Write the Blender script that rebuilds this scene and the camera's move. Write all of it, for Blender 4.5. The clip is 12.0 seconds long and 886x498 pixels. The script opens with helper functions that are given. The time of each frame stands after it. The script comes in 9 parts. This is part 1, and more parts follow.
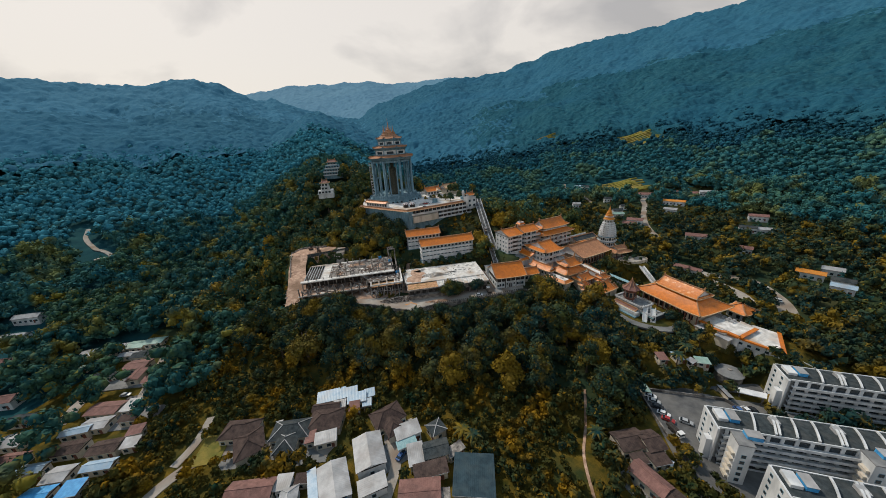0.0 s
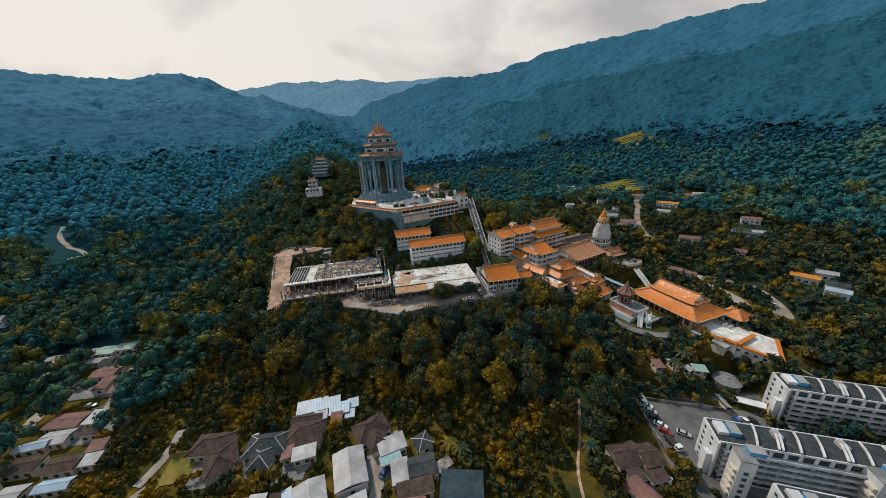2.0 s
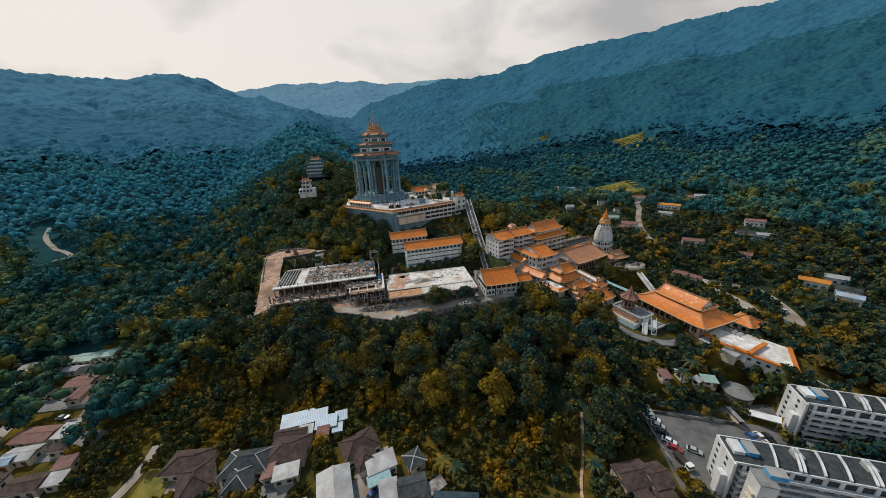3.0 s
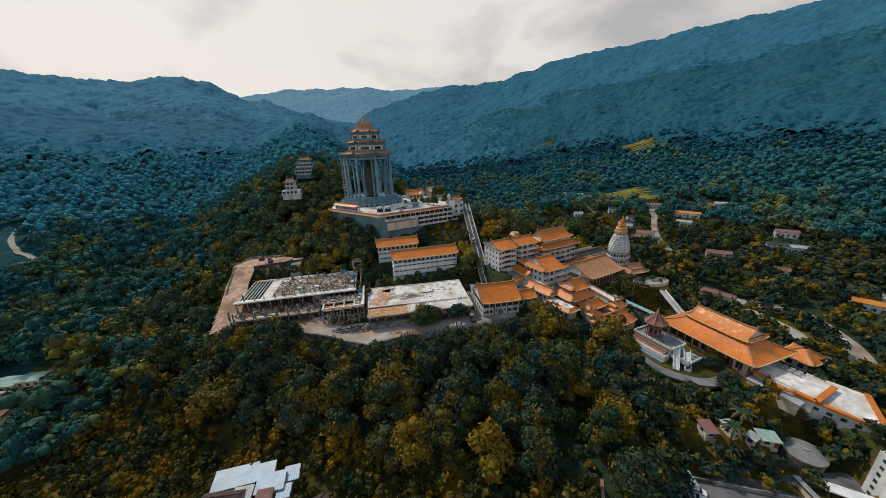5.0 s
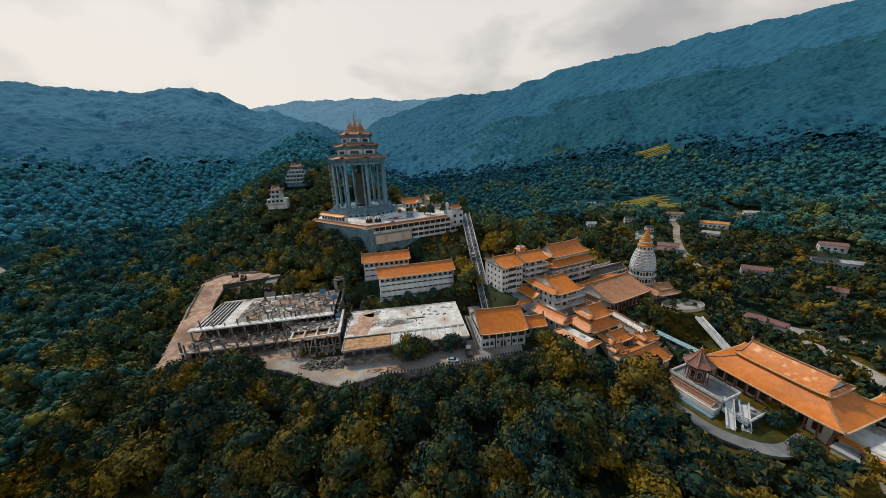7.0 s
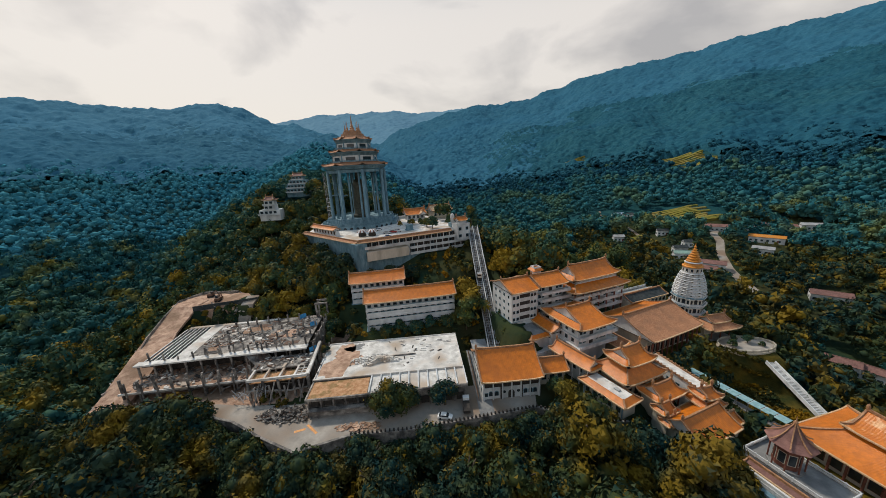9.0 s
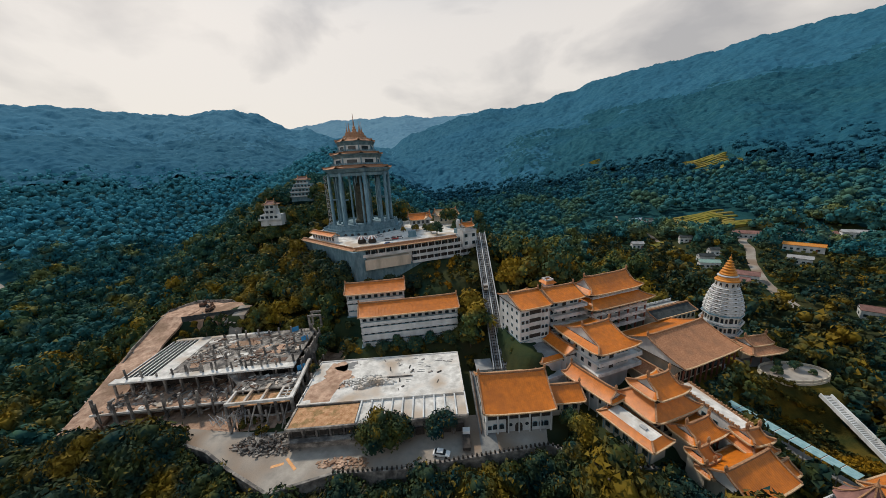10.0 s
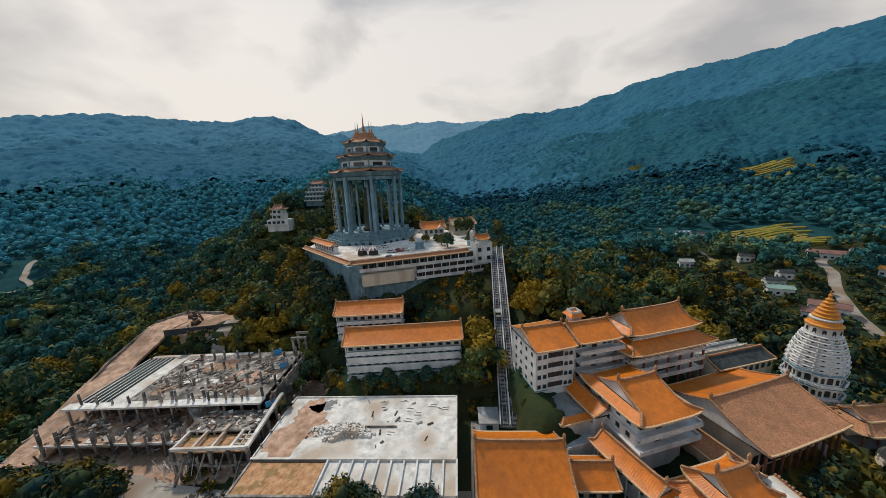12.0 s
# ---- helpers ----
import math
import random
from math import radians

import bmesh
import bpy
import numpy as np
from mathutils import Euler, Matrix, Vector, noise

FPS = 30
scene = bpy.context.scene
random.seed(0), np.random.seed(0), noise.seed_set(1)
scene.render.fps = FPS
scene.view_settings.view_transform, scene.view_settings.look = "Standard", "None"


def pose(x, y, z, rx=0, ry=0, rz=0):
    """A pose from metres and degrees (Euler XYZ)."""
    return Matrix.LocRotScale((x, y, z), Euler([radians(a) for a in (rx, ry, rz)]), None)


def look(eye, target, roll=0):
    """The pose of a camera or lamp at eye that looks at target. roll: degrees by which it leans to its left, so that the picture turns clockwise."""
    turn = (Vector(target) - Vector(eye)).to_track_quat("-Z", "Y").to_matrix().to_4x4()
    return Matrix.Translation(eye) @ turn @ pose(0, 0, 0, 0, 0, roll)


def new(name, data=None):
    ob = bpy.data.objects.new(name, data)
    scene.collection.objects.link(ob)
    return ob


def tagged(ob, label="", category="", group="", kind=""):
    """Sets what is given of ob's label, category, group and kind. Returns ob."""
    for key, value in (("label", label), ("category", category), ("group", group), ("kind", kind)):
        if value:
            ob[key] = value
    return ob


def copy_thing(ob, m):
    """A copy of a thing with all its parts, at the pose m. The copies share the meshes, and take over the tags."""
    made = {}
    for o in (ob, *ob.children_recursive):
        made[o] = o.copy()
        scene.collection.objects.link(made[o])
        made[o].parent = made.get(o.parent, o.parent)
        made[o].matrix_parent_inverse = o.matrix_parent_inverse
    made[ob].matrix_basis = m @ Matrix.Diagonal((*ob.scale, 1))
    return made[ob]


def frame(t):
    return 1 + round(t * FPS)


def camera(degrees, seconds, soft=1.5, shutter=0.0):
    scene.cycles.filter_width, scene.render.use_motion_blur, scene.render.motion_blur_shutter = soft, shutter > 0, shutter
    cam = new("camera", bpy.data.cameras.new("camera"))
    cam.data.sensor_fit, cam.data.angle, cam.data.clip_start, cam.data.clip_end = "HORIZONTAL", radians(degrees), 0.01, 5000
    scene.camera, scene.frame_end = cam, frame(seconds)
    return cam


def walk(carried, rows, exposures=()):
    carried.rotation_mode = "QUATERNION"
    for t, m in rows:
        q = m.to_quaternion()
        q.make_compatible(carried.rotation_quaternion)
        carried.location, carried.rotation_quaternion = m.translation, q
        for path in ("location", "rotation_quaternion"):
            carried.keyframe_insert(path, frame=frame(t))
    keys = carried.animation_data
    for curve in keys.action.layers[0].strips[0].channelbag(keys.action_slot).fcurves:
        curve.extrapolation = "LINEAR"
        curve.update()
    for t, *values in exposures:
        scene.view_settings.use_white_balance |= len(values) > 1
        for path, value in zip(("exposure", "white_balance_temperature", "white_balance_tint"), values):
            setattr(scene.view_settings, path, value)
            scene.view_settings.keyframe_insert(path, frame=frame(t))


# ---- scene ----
cam = camera(109.0, 12.0, soft=0.6)
PATH = [
    (0, (0.000, 0.000, 100.000), (-27.128, 90.373, 66.882), -3.74),
    (0.5, (-0.080, 0.830, 99.975), (-26.470, 91.318, 66.575), -3.54),
    (1, (-0.108, 2.112, 99.779), (-25.903, 92.704, 66.196), -3.32),
    (1.5, (-0.101, 4.163, 99.317), (-25.405, 94.919, 65.805), -3.15),
    (2, (-0.063, 6.934, 98.620), (-25.170, 97.814, 65.296), -2.98),
    (2.5, (-0.094, 10.260, 97.667), (-25.008, 101.312, 64.669), -2.89),
    (3, (-0.143, 14.166, 96.549), (-25.004, 105.305, 63.752), -2.81),
    (3.5, (-0.158, 19.459, 95.027), (-25.174, 110.674, 62.562), -2.67),
    (4, (-0.152, 25.870, 93.233), (-25.483, 117.173, 61.262), -2.49),
    (4.5, (-0.148, 32.792, 91.425), (-25.894, 124.181, 60.040), -2.32),
    (5, (-0.170, 39.616, 89.863), (-26.374, 131.080, 59.080), -2.21),
    (5.5, (-0.239, 45.956, 88.706), (-26.904, 137.492, 58.539), -2.23),
    (6, (-0.322, 52.183, 87.742), (-27.539, 143.803, 58.330), -2.44),
    (6.5, (-0.277, 58.362, 86.847), (-28.253, 149.950, 58.055), -2.43),
    (7, (-0.183, 64.463, 86.013), (-28.925, 156.039, 57.946), -2.51),
    (7.5, (-0.006, 70.892, 85.093), (-29.813, 162.384, 57.878), -2.64),
    (8, (0.200, 77.555, 84.127), (-30.981, 168.856, 57.823), -2.77),
    (8.5, (0.345, 84.201, 83.218), (-32.415, 175.203, 57.814), -2.90),
    (9, (0.338, 90.574, 82.468), (-34.100, 181.180, 57.883), -3.02),
    (9.5, (0.122, 96.549, 81.947), (-36.024, 186.680, 58.076), -3.12),
    (10, (-0.224, 102.370, 81.611), (-38.153, 191.941, 58.405), -3.17),
    (10.5, (-0.524, 107.925, 81.452), (-40.310, 196.809, 58.723), -3.17),
    (11, (-0.646, 113.388, 81.368), (-42.315, 201.546, 59.191), -3.19),
    (11.5, (-0.597, 118.885, 81.197), (-44.326, 206.158, 59.488), -3.01),
    (12, (-0.421, 124.547, 80.925), (-46.728, 210.604, 59.715), -2.63),
]
walk(cam, [(t, look(eye, target, roll)) for t, eye, target, roll in PATH])

# ---- light ----
SUN_AZ, SUN_EL = -62.0, 50.0
sun = new("sun", bpy.data.lights.new("sun", "SUN"))
sun.data.energy, sun.data.angle, sun.data.color = 2.8, radians(5), (1.0, 0.90, 0.76)
_d = Vector((math.sin(radians(SUN_AZ)) * math.cos(radians(SUN_EL)), math.cos(radians(SUN_AZ)) * math.cos(radians(SUN_EL)), math.sin(radians(SUN_EL))))
sun.matrix_world = look(_d * 900, (0, 0, 0))
world = bpy.data.worlds.new("sky")
scene.world = world
world.use_nodes = True
wn, wl = world.node_tree.nodes, world.node_tree.links
wn.clear()
w_out = wn.new("ShaderNodeOutputWorld")
w_bg = wn.new("ShaderNodeBackground")
w_sky = wn.new("ShaderNodeTexSky")
w_sky.sky_type, w_sky.sun_disc = "NISHITA", False
w_sky.sun_elevation, w_sky.sun_rotation = radians(SUN_EL), radians(SUN_AZ)
w_sky.air_density, w_sky.dust_density = 1.5, 3.0
w_tc = wn.new("ShaderNodeTexCoord")
w_map = wn.new("ShaderNodeMapping")
w_map.inputs["Scale"].default_value = (1.0, 1.0, 2.2)
w_map.inputs["Location"].default_value = (0.35, 0.1, 0.0)
w_no = wn.new("ShaderNodeTexNoise")
w_no.inputs["Scale"].default_value, w_no.inputs["Detail"].default_value, w_no.inputs["Roughness"].default_value = 2.1, 6.0, 0.5
w_no.inputs["Distortion"].default_value = 0.35
w_cr = wn.new("ShaderNodeValToRGB")
w_cr.color_ramp.elements[0].position, w_cr.color_ramp.elements[0].color = 0.36, (0.49, 0.465, 0.455, 1)
w_cr.color_ramp.elements[1].position, w_cr.color_ramp.elements[1].color = 0.54, (0.86, 0.80, 0.74, 1)
w_sc = wn.new("ShaderNodeVectorMath")
w_sc.operation = "SCALE"
w_sc.inputs["Scale"].default_value = 0.10
w_mx = wn.new("ShaderNodeMix")
w_mx.data_type = "RGBA"
w_mx.inputs["Factor"].default_value = 0.86
wl.new(w_tc.outputs["Generated"], w_map.inputs["Vector"])
wl.new(w_map.outputs["Vector"], w_no.inputs["Vector"])
wl.new(w_no.outputs["Fac"], w_cr.inputs["Fac"])
wl.new(w_sky.outputs["Color"], w_sc.inputs[0])
wl.new(w_sc.outputs["Vector"], w_mx.inputs["A"])
# clouds are bright and warm low down; the unseen upper sky is set darker to cool the light
w_sep = wn.new("ShaderNodeSeparateXYZ")
wl.new(w_tc.outputs["Generated"], w_sep.inputs["Vector"])
w_up = wn.new("ShaderNodeMapRange")
w_up.interpolation_type = "SMOOTHSTEP"
w_up.inputs["From Min"].default_value, w_up.inputs["From Max"].default_value = 0.34, 0.75
wl.new(w_sep.outputs["Z"], w_up.inputs["Value"])
w_hi = wn.new("ShaderNodeMix")
w_hi.data_type = "RGBA"
w_hi.inputs["B"].default_value = (0.25, 0.39, 0.53, 1)
wl.new(w_up.outputs["Result"], w_hi.inputs["Factor"])
wl.new(w_cr.outputs["Color"], w_hi.inputs["A"])
wl.new(w_hi.outputs["Result"], w_mx.inputs["B"])
wl.new(w_mx.outputs["Result"], w_bg.inputs["Color"])
w_bg.inputs["Strength"].default_value = 1.0
wl.new(w_bg.outputs["Background"], w_out.inputs["Surface"])


# ---- materials ----
def material(name, dark, light, scale=0.5, rough=0.8, bump=0.15, bump_scale=None, stain=None, stain_scale=0.12, stain_amt=0.35,
             metal=0.0, island=0.0, per_object=0.0, spec=0.3, alt=None, sheen=0.0, stretch=(1, 1, 1), patch=(0.45, 0.68), clump=0.0, depth=0.4):
    """A surface with grain at one scale, stains at a larger one, and relief. alt: a third colour mixed in by piece or by object."""
    m = bpy.data.materials.new(name)
    m.use_nodes = True
    n, l = m.node_tree.nodes, m.node_tree.links
    b = n["Principled BSDF"]
    b.inputs["Roughness"].default_value, b.inputs["Metallic"].default_value = rough, metal
    b.inputs["Specular IOR Level"].default_value = spec
    if sheen:
        b.inputs["Sheen Weight"].default_value, b.inputs["Sheen Roughness"].default_value = sheen, 0.6
        b.inputs["Sheen Tint"].default_value = (0.45, 0.65, 1.0, 1)
    geo = n.new("ShaderNodeNewGeometry")
    mp = n.new("ShaderNodeMapping")
    mp.inputs["Scale"].default_value = stretch
    l.new(geo.outputs["Position"], mp.inputs["Vector"])
    no = n.new("ShaderNodeTexNoise")
    no.inputs["Scale"].default_value, no.inputs["Detail"].default_value, no.inputs["Roughness"].default_value = scale, 6.0, 0.62
    l.new(mp.outputs["Vector"], no.inputs["Vector"])
    cr = n.new("ShaderNodeValToRGB")
    cr.color_ramp.elements[0].position, cr.color_ramp.elements[0].color = 0.33, (*dark, 1)
    cr.color_ramp.elements[1].position, cr.color_ramp.elements[1].color = 0.67, (*light, 1)
    l.new(no.outputs["Fac"], cr.inputs["Fac"])
    col = cr.outputs["Color"]

    def mix(fac, a, c):
        x = n.new("ShaderNodeMix")
        x.data_type = "RGBA"
        if isinstance(fac, float):
            x.inputs["Factor"].default_value = fac
        else:
            l.new(fac, x.inputs["Factor"])
        l.new(a, x.inputs["A"])
        if isinstance(c, tuple):
            x.inputs["B"].default_value = (*c, 1)
        else:
            l.new(c, x.inputs["B"])
        return x.outputs["Result"]

    def ranged(sock, lo, hi, top):
        r = n.new("ShaderNodeMapRange")
        r.inputs["From Min"].default_value, r.inputs["From Max"].default_value = lo, hi
        r.inputs["To Min"].default_value, r.inputs["To Max"].default_value = 0.0, top
        l.new(sock, r.inputs["Value"])
        return r.outputs["Result"]

    if stain:
        s = n.new("ShaderNodeTexNoise")
        s.inputs["Scale"].default_value, s.inputs["Detail"].default_value = stain_scale, 5.0
        l.new(mp.outputs["Vector"], s.inputs["Vector"])
        col = mix(ranged(s.outputs["Fac"], patch[0], patch[1], stain_amt), col, stain)
    if alt and clump:
        cn = n.new("ShaderNodeTexNoise")
        cn.inputs["Scale"].default_value, cn.inputs["Detail"].default_value = clump, 2.0
        l.new(geo.outputs["Position"], cn.inputs["Vector"])
        col = mix(ranged(cn.outputs["Fac"], 0.54, 0.64, 0.75), col, alt)
    if alt and island:
        col = mix(ranged(geo.outputs["Random Per Island"], 1 - island, 1.0, 0.8), col, alt)
    if alt and per_object:
        oi = n.new("ShaderNodeObjectInfo")
        col = mix(ranged(oi.outputs["Random"], 1 - per_object, 1.0, 0.75), col, alt)
    l.new(col, b.inputs["Base Color"])
    if bump:
        bn = n.new("ShaderNodeTexNoise")
        bn.inputs["Scale"].default_value, bn.inputs["Detail"].default_value = bump_scale or scale * 4, 4.0
        l.new(geo.outputs["Position"], bn.inputs["Vector"])
        bp = n.new("ShaderNodeBump")
        bp.inputs["Strength"].default_value, bp.inputs["Distance"].default_value = bump, depth
        l.new(bn.outputs["Fac"], bp.inputs["Height"])
        l.new(bp.outputs["Normal"], b.inputs["Normal"])
    return m


LEAF = material("leaves", (0.004, 0.028, 0.030), (0.060, 0.072, 0.019), 0.22, 0.65, 0.0, alt=(0.205, 0.130, 0.010), island=0.16, per_object=0.14, clump=0.08, stain=(0.005, 0.038, 0.048), stain_scale=0.05, stain_amt=0.65, spec=0.05)
# Leaves with sunlight put into their lighter, golden colour.
LEAF_SUNLIT = material("leaves_painted_sunlit", (0.010, 0.046, 0.038), (0.094, 0.112, 0.026), 0.20, 0.65, 0.0, alt=(0.27, 0.165, 0.010), island=0.14, clump=0.038, stain=(0.010, 0.066, 0.064), stain_scale=0.03, stain_amt=0.7, spec=0.05)
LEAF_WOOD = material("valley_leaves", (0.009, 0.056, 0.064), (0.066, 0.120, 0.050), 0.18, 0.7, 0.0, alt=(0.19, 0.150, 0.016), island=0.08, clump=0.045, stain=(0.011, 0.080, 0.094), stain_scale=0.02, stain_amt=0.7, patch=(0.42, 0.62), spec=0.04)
LEAF_SCRUB = material("scrub_leaves", (0.010, 0.032, 0.018), (0.088, 0.068, 0.011), 0.14, 0.8, 0.0, alt=(0.27, 0.145, 0.009), island=0.12, clump=0.08, stain=(0.009, 0.042, 0.034), stain_scale=0.05, stain_amt=0.6, spec=0.03)
# Mid-distance leaves: a first step of blue haze is in the colour.
LEAF_MID = material("hill_leaves_hazed", (0.013, 0.084, 0.106), (0.078, 0.170, 0.108), 0.16, 0.8, 0.0, alt=(0.15, 0.155, 0.035), island=0.06, clump=0.03, stain=(0.016, 0.115, 0.150), stain_scale=0.014, stain_amt=0.7, patch=(0.40, 0.62), spec=0.03)
# Blue haze is put into these far leaf colours, paler with distance.
LEAF_FAR = material("far_leaves_hazed", (0.010, 0.064, 0.100), (0.028, 0.106, 0.138), 0.11, 0.9, 0.9, 0.09, depth=5.0, stain=(0.017, 0.088, 0.146), stain_scale=0.004, stain_amt=0.6, spec=0.02)
LEAF_CREST = material("crest_leaves_hazed", (0.020, 0.096, 0.160), (0.042, 0.142, 0.208), 0.09, 0.9, 0.7, 0.09, depth=4.0, stain=(0.032, 0.130, 0.214), stain_scale=0.004, stain_amt=0.6, spec=0.02)
LEAF_HAZED_PALE = material("pale_hazed_leaves", (0.034, 0.136, 0.220), (0.062, 0.182, 0.266), 0.09, 0.9, 0.5, 0.09, depth=2.5, stain=(0.046, 0.164, 0.262), stain_scale=0.004, stain_amt=0.6, spec=0.02)
# Far forest floor: shade under the crowns and haze are in its colour.
UNDERWOOD = material("underwood_painted_shade", (0.008, 0.044, 0.056), (0.020, 0.075, 0.080), 0.09, 0.95, 0.6, 0.7, spec=0.03)
# Slope leaves with haze put into the colour, stronger across the valley.
LEAF_HILL = material("hillside_leaves_hazed", (0.013, 0.088, 0.118), (0.046, 0.146, 0.150), 0.16, 0.9, 0.0, alt=(0.085, 0.150, 0.085), island=0.04, clump=0.02, stain=(0.018, 0.120, 0.175), stain_scale=0.008, stain_amt=0.6, spec=0.02)
LEAF_MIST = material("valley_side_leaves_hazed", (0.031, 0.187, 0.255), (0.081, 0.258, 0.299), 0.14, 0.9, 0.0, stain=(0.038, 0.210, 0.305), stain_scale=0.008, stain_amt=0.6, spec=0.02)
# Palest haze colour, painted on the farthest ridge.
LEAF_RIDGE = material("ridge_leaves_hazed", (0.090, 0.205, 0.300), (0.115, 0.240, 0.335), 0.03, 0.9, 0.0, stain=(0.13, 0.26, 0.35), stain_scale=0.002, stain_amt=0.6, spec=0.03)
BARK = material("bark", (0.05, 0.04, 0.03), (0.13, 0.10, 0.07), 2.0, 0.9, 0.4)
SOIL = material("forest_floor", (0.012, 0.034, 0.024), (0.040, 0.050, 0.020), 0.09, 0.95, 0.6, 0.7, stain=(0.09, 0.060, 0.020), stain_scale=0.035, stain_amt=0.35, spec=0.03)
ROOF = material("orange_glazed_tile", (0.45, 0.120, 0.006), (0.66, 0.185, 0.010), 0.7, 0.38, 0.2, 6.0, stain=(0.30, 0.090, 0.014), stain_scale=0.14, stain_amt=0.45, spec=0.45)
# Worn tile whose pale patches are reflected glints put into the colour.
ROOF_GLINT = material("worn_tile_painted_glints", (0.45, 0.115, 0.008), (0.62, 0.185, 0.016), 0.7, 0.35, 0.25, 6.0, stain=(0.78, 0.50, 0.27), stain_scale=0.55, stain_amt=0.65, patch=(0.55, 0.66), spec=0.5)
ROOF_BROWN = material("weathered_brown_tile", (0.31, 0.130, 0.060), (0.53, 0.265, 0.145), 2.2, 0.75, 0.6, 5.0, stain=(0.20, 0.105, 0.065), stain_scale=0.35, stain_amt=0.45)
RIDGE = material("ridge_plaster", (0.26, 0.115, 0.05), (0.50, 0.29, 0.16), 2.5, 0.6, 0.3, stain=(0.15, 0.08, 0.055), stain_scale=0.6, stain_amt=0.5)
EAVE = material("pale_eave_tiles", (0.42, 0.24, 0.11), (0.70, 0.52, 0.34), 3.0, 0.45, 0.3)
WHITE = material("white_painted_wall", (0.50, 0.52, 0.54), (0.68, 0.69, 0.69), 0.35, 0.7, 0.12, 3.0, stain=(0.30, 0.31, 0.31), stain_scale=0.25, stain_amt=0.6, stretch=(1, 1, 0.35))
CREAM = material("cream_wall", (0.46, 0.41, 0.33), (0.62, 0.56, 0.47), 0.4, 0.75, 0.12, 3.0, stain=(0.28, 0.25, 0.20), stain_scale=0.3, stain_amt=0.5, stretch=(1, 1, 0.35))
GREYSTONE = material("blue_grey_stone", (0.085, 0.175, 0.225), (0.22, 0.34, 0.40), 0.6, 0.8, 0.25, 3.0, stain=(0.045, 0.095, 0.125), stain_scale=0.25, stain_amt=0.5, stretch=(1, 1, 0.4))
CONCRETE = material("weathered_concrete", (0.095, 0.085, 0.080), (0.43, 0.39, 0.35), 0.6, 0.9, 0.4, 4.0, stain=(0.050, 0.048, 0.050), stain_scale=0.22, stain_amt=0.85, patch=(0.45, 0.61))
SLAB = material("bleached_roof_slab", (0.42, 0.40, 0.375), (0.80, 0.78, 0.75), 0.4, 0.9, 0.35, 4.0, stain=(0.40, 0.30, 0.215), stain_scale=0.10, stain_amt=0.8, patch=(0.50, 0.62))
PAVING = material("grey_paving", (0.14, 0.145, 0.15), (0.26, 0.26, 0.255), 0.4, 0.9, 0.2, 4.0, stain=(0.09, 0.09, 0.09), stain_scale=0.1, stain_amt=0.5)
ROADM = material("pale_road", (0.25, 0.225, 0.20), (0.41, 0.37, 0.325), 0.3, 0.9, 0.2, 4.0, stain=(0.19, 0.125, 0.08), stain_scale=0.075, stain_amt=0.8, patch=(0.44, 0.62))
ASPHALT = material("worn_asphalt", (0.07, 0.072, 0.075), (0.14, 0.14, 0.14), 0.3, 0.9, 0.2, 5.0, stain=(0.20, 0.19, 0.175), stain_scale=0.08, stain_amt=0.5)
EARTH = material("bare_earth", (0.27, 0.155, 0.105), (0.60, 0.41, 0.30), 0.5, 0.95, 0.8, 1.2, stain=(0.20, 0.125, 0.08), stain_scale=0.10, stain_amt=0.75, patch=(0.46, 0.60))
SAND = material("soil_bed", (0.34, 0.165, 0.075), (0.58, 0.35, 0.20), 0.9, 0.95, 0.9, 2.0, stain=(0.20, 0.14, 0.055), stain_scale=0.5, stain_amt=0.7, patch=(0.52, 0.62))
GRASS = material("rough_grass", (0.040, 0.042, 0.010), (0.170, 0.110, 0.018), 0.25, 0.95, 0.8, 2.5, stain=(0.026, 0.044, 0.020), stain_scale=0.07, stain_amt=0.7, spec=0.03)
FIELD = material("terraced_crops", (0.085, 0.105, 0.022), (0.250, 0.200, 0.045), 0.22, 0.95, 0.8, 1.5, stain=(0.30, 0.21, 0.09), stain_scale=0.06, stain_amt=0.5, spec=0.03)
NETTING = material("dark_shade_netting", (0.012, 0.030, 0.042), (0.030, 0.062, 0.080), 0.4, 0.8, 0.3, 3.0, stain=(0.06, 0.085, 0.09), stain_scale=0.25, stain_amt=0.4)
GLASS = material("dark_window_glass", (0.012, 0.018, 0.024), (0.030, 0.042, 0.052), 0.8, 0.15, 0.0, spec=0.6)
# Dark timber; also painted where recesses, pits and openings lie in shade.
DARK = material("dark_timber_and_painted_shade", (0.02, 0.018, 0.016), (0.06, 0.05, 0.045), 1.5, 0.8, 0.1)
REDWOOD = material("dark_red_timber", (0.10, 0.035, 0.025), (0.20, 0.075, 0.05), 2.0, 0.6, 0.1)
TEAL = material("teal_rail_paint", (0.16, 0.30, 0.33), (0.28, 0.44, 0.46), 1.0, 0.5, 0.1)
BRONZE = material("dark_bronze", (0.045, 0.050, 0.042), (0.10, 0.10, 0.075), 0.7, 0.5, 0.2, metal=0.5)
GOLD = material("gilded_tile", (0.46, 0.165, 0.018), (0.62, 0.25, 0.035), 1.5, 0.42, 0.2, spec=0.4)
COPPER = material("dull_copper_tile", (0.30, 0.145, 0.075), (0.50, 0.27, 0.15), 1.5, 0.5, 0.2, spec=0.4, stain=(0.16, 0.10, 0.07), stain_scale=0.4, stain_amt=0.4)
STEEL = material("grey_steel", (0.20, 0.22, 0.24), (0.36, 0.38, 0.40), 2.0, 0.45, 0.1, metal=0.6)
RUST = material("rusty_bars", (0.08, 0.05, 0.04), (0.17, 0.10, 0.07), 2.5, 0.8, 0.2)
BLUE = material("blue_sheet", (0.03, 0.22, 0.50), (0.08, 0.36, 0.66), 0.8, 0.4, 0.1)
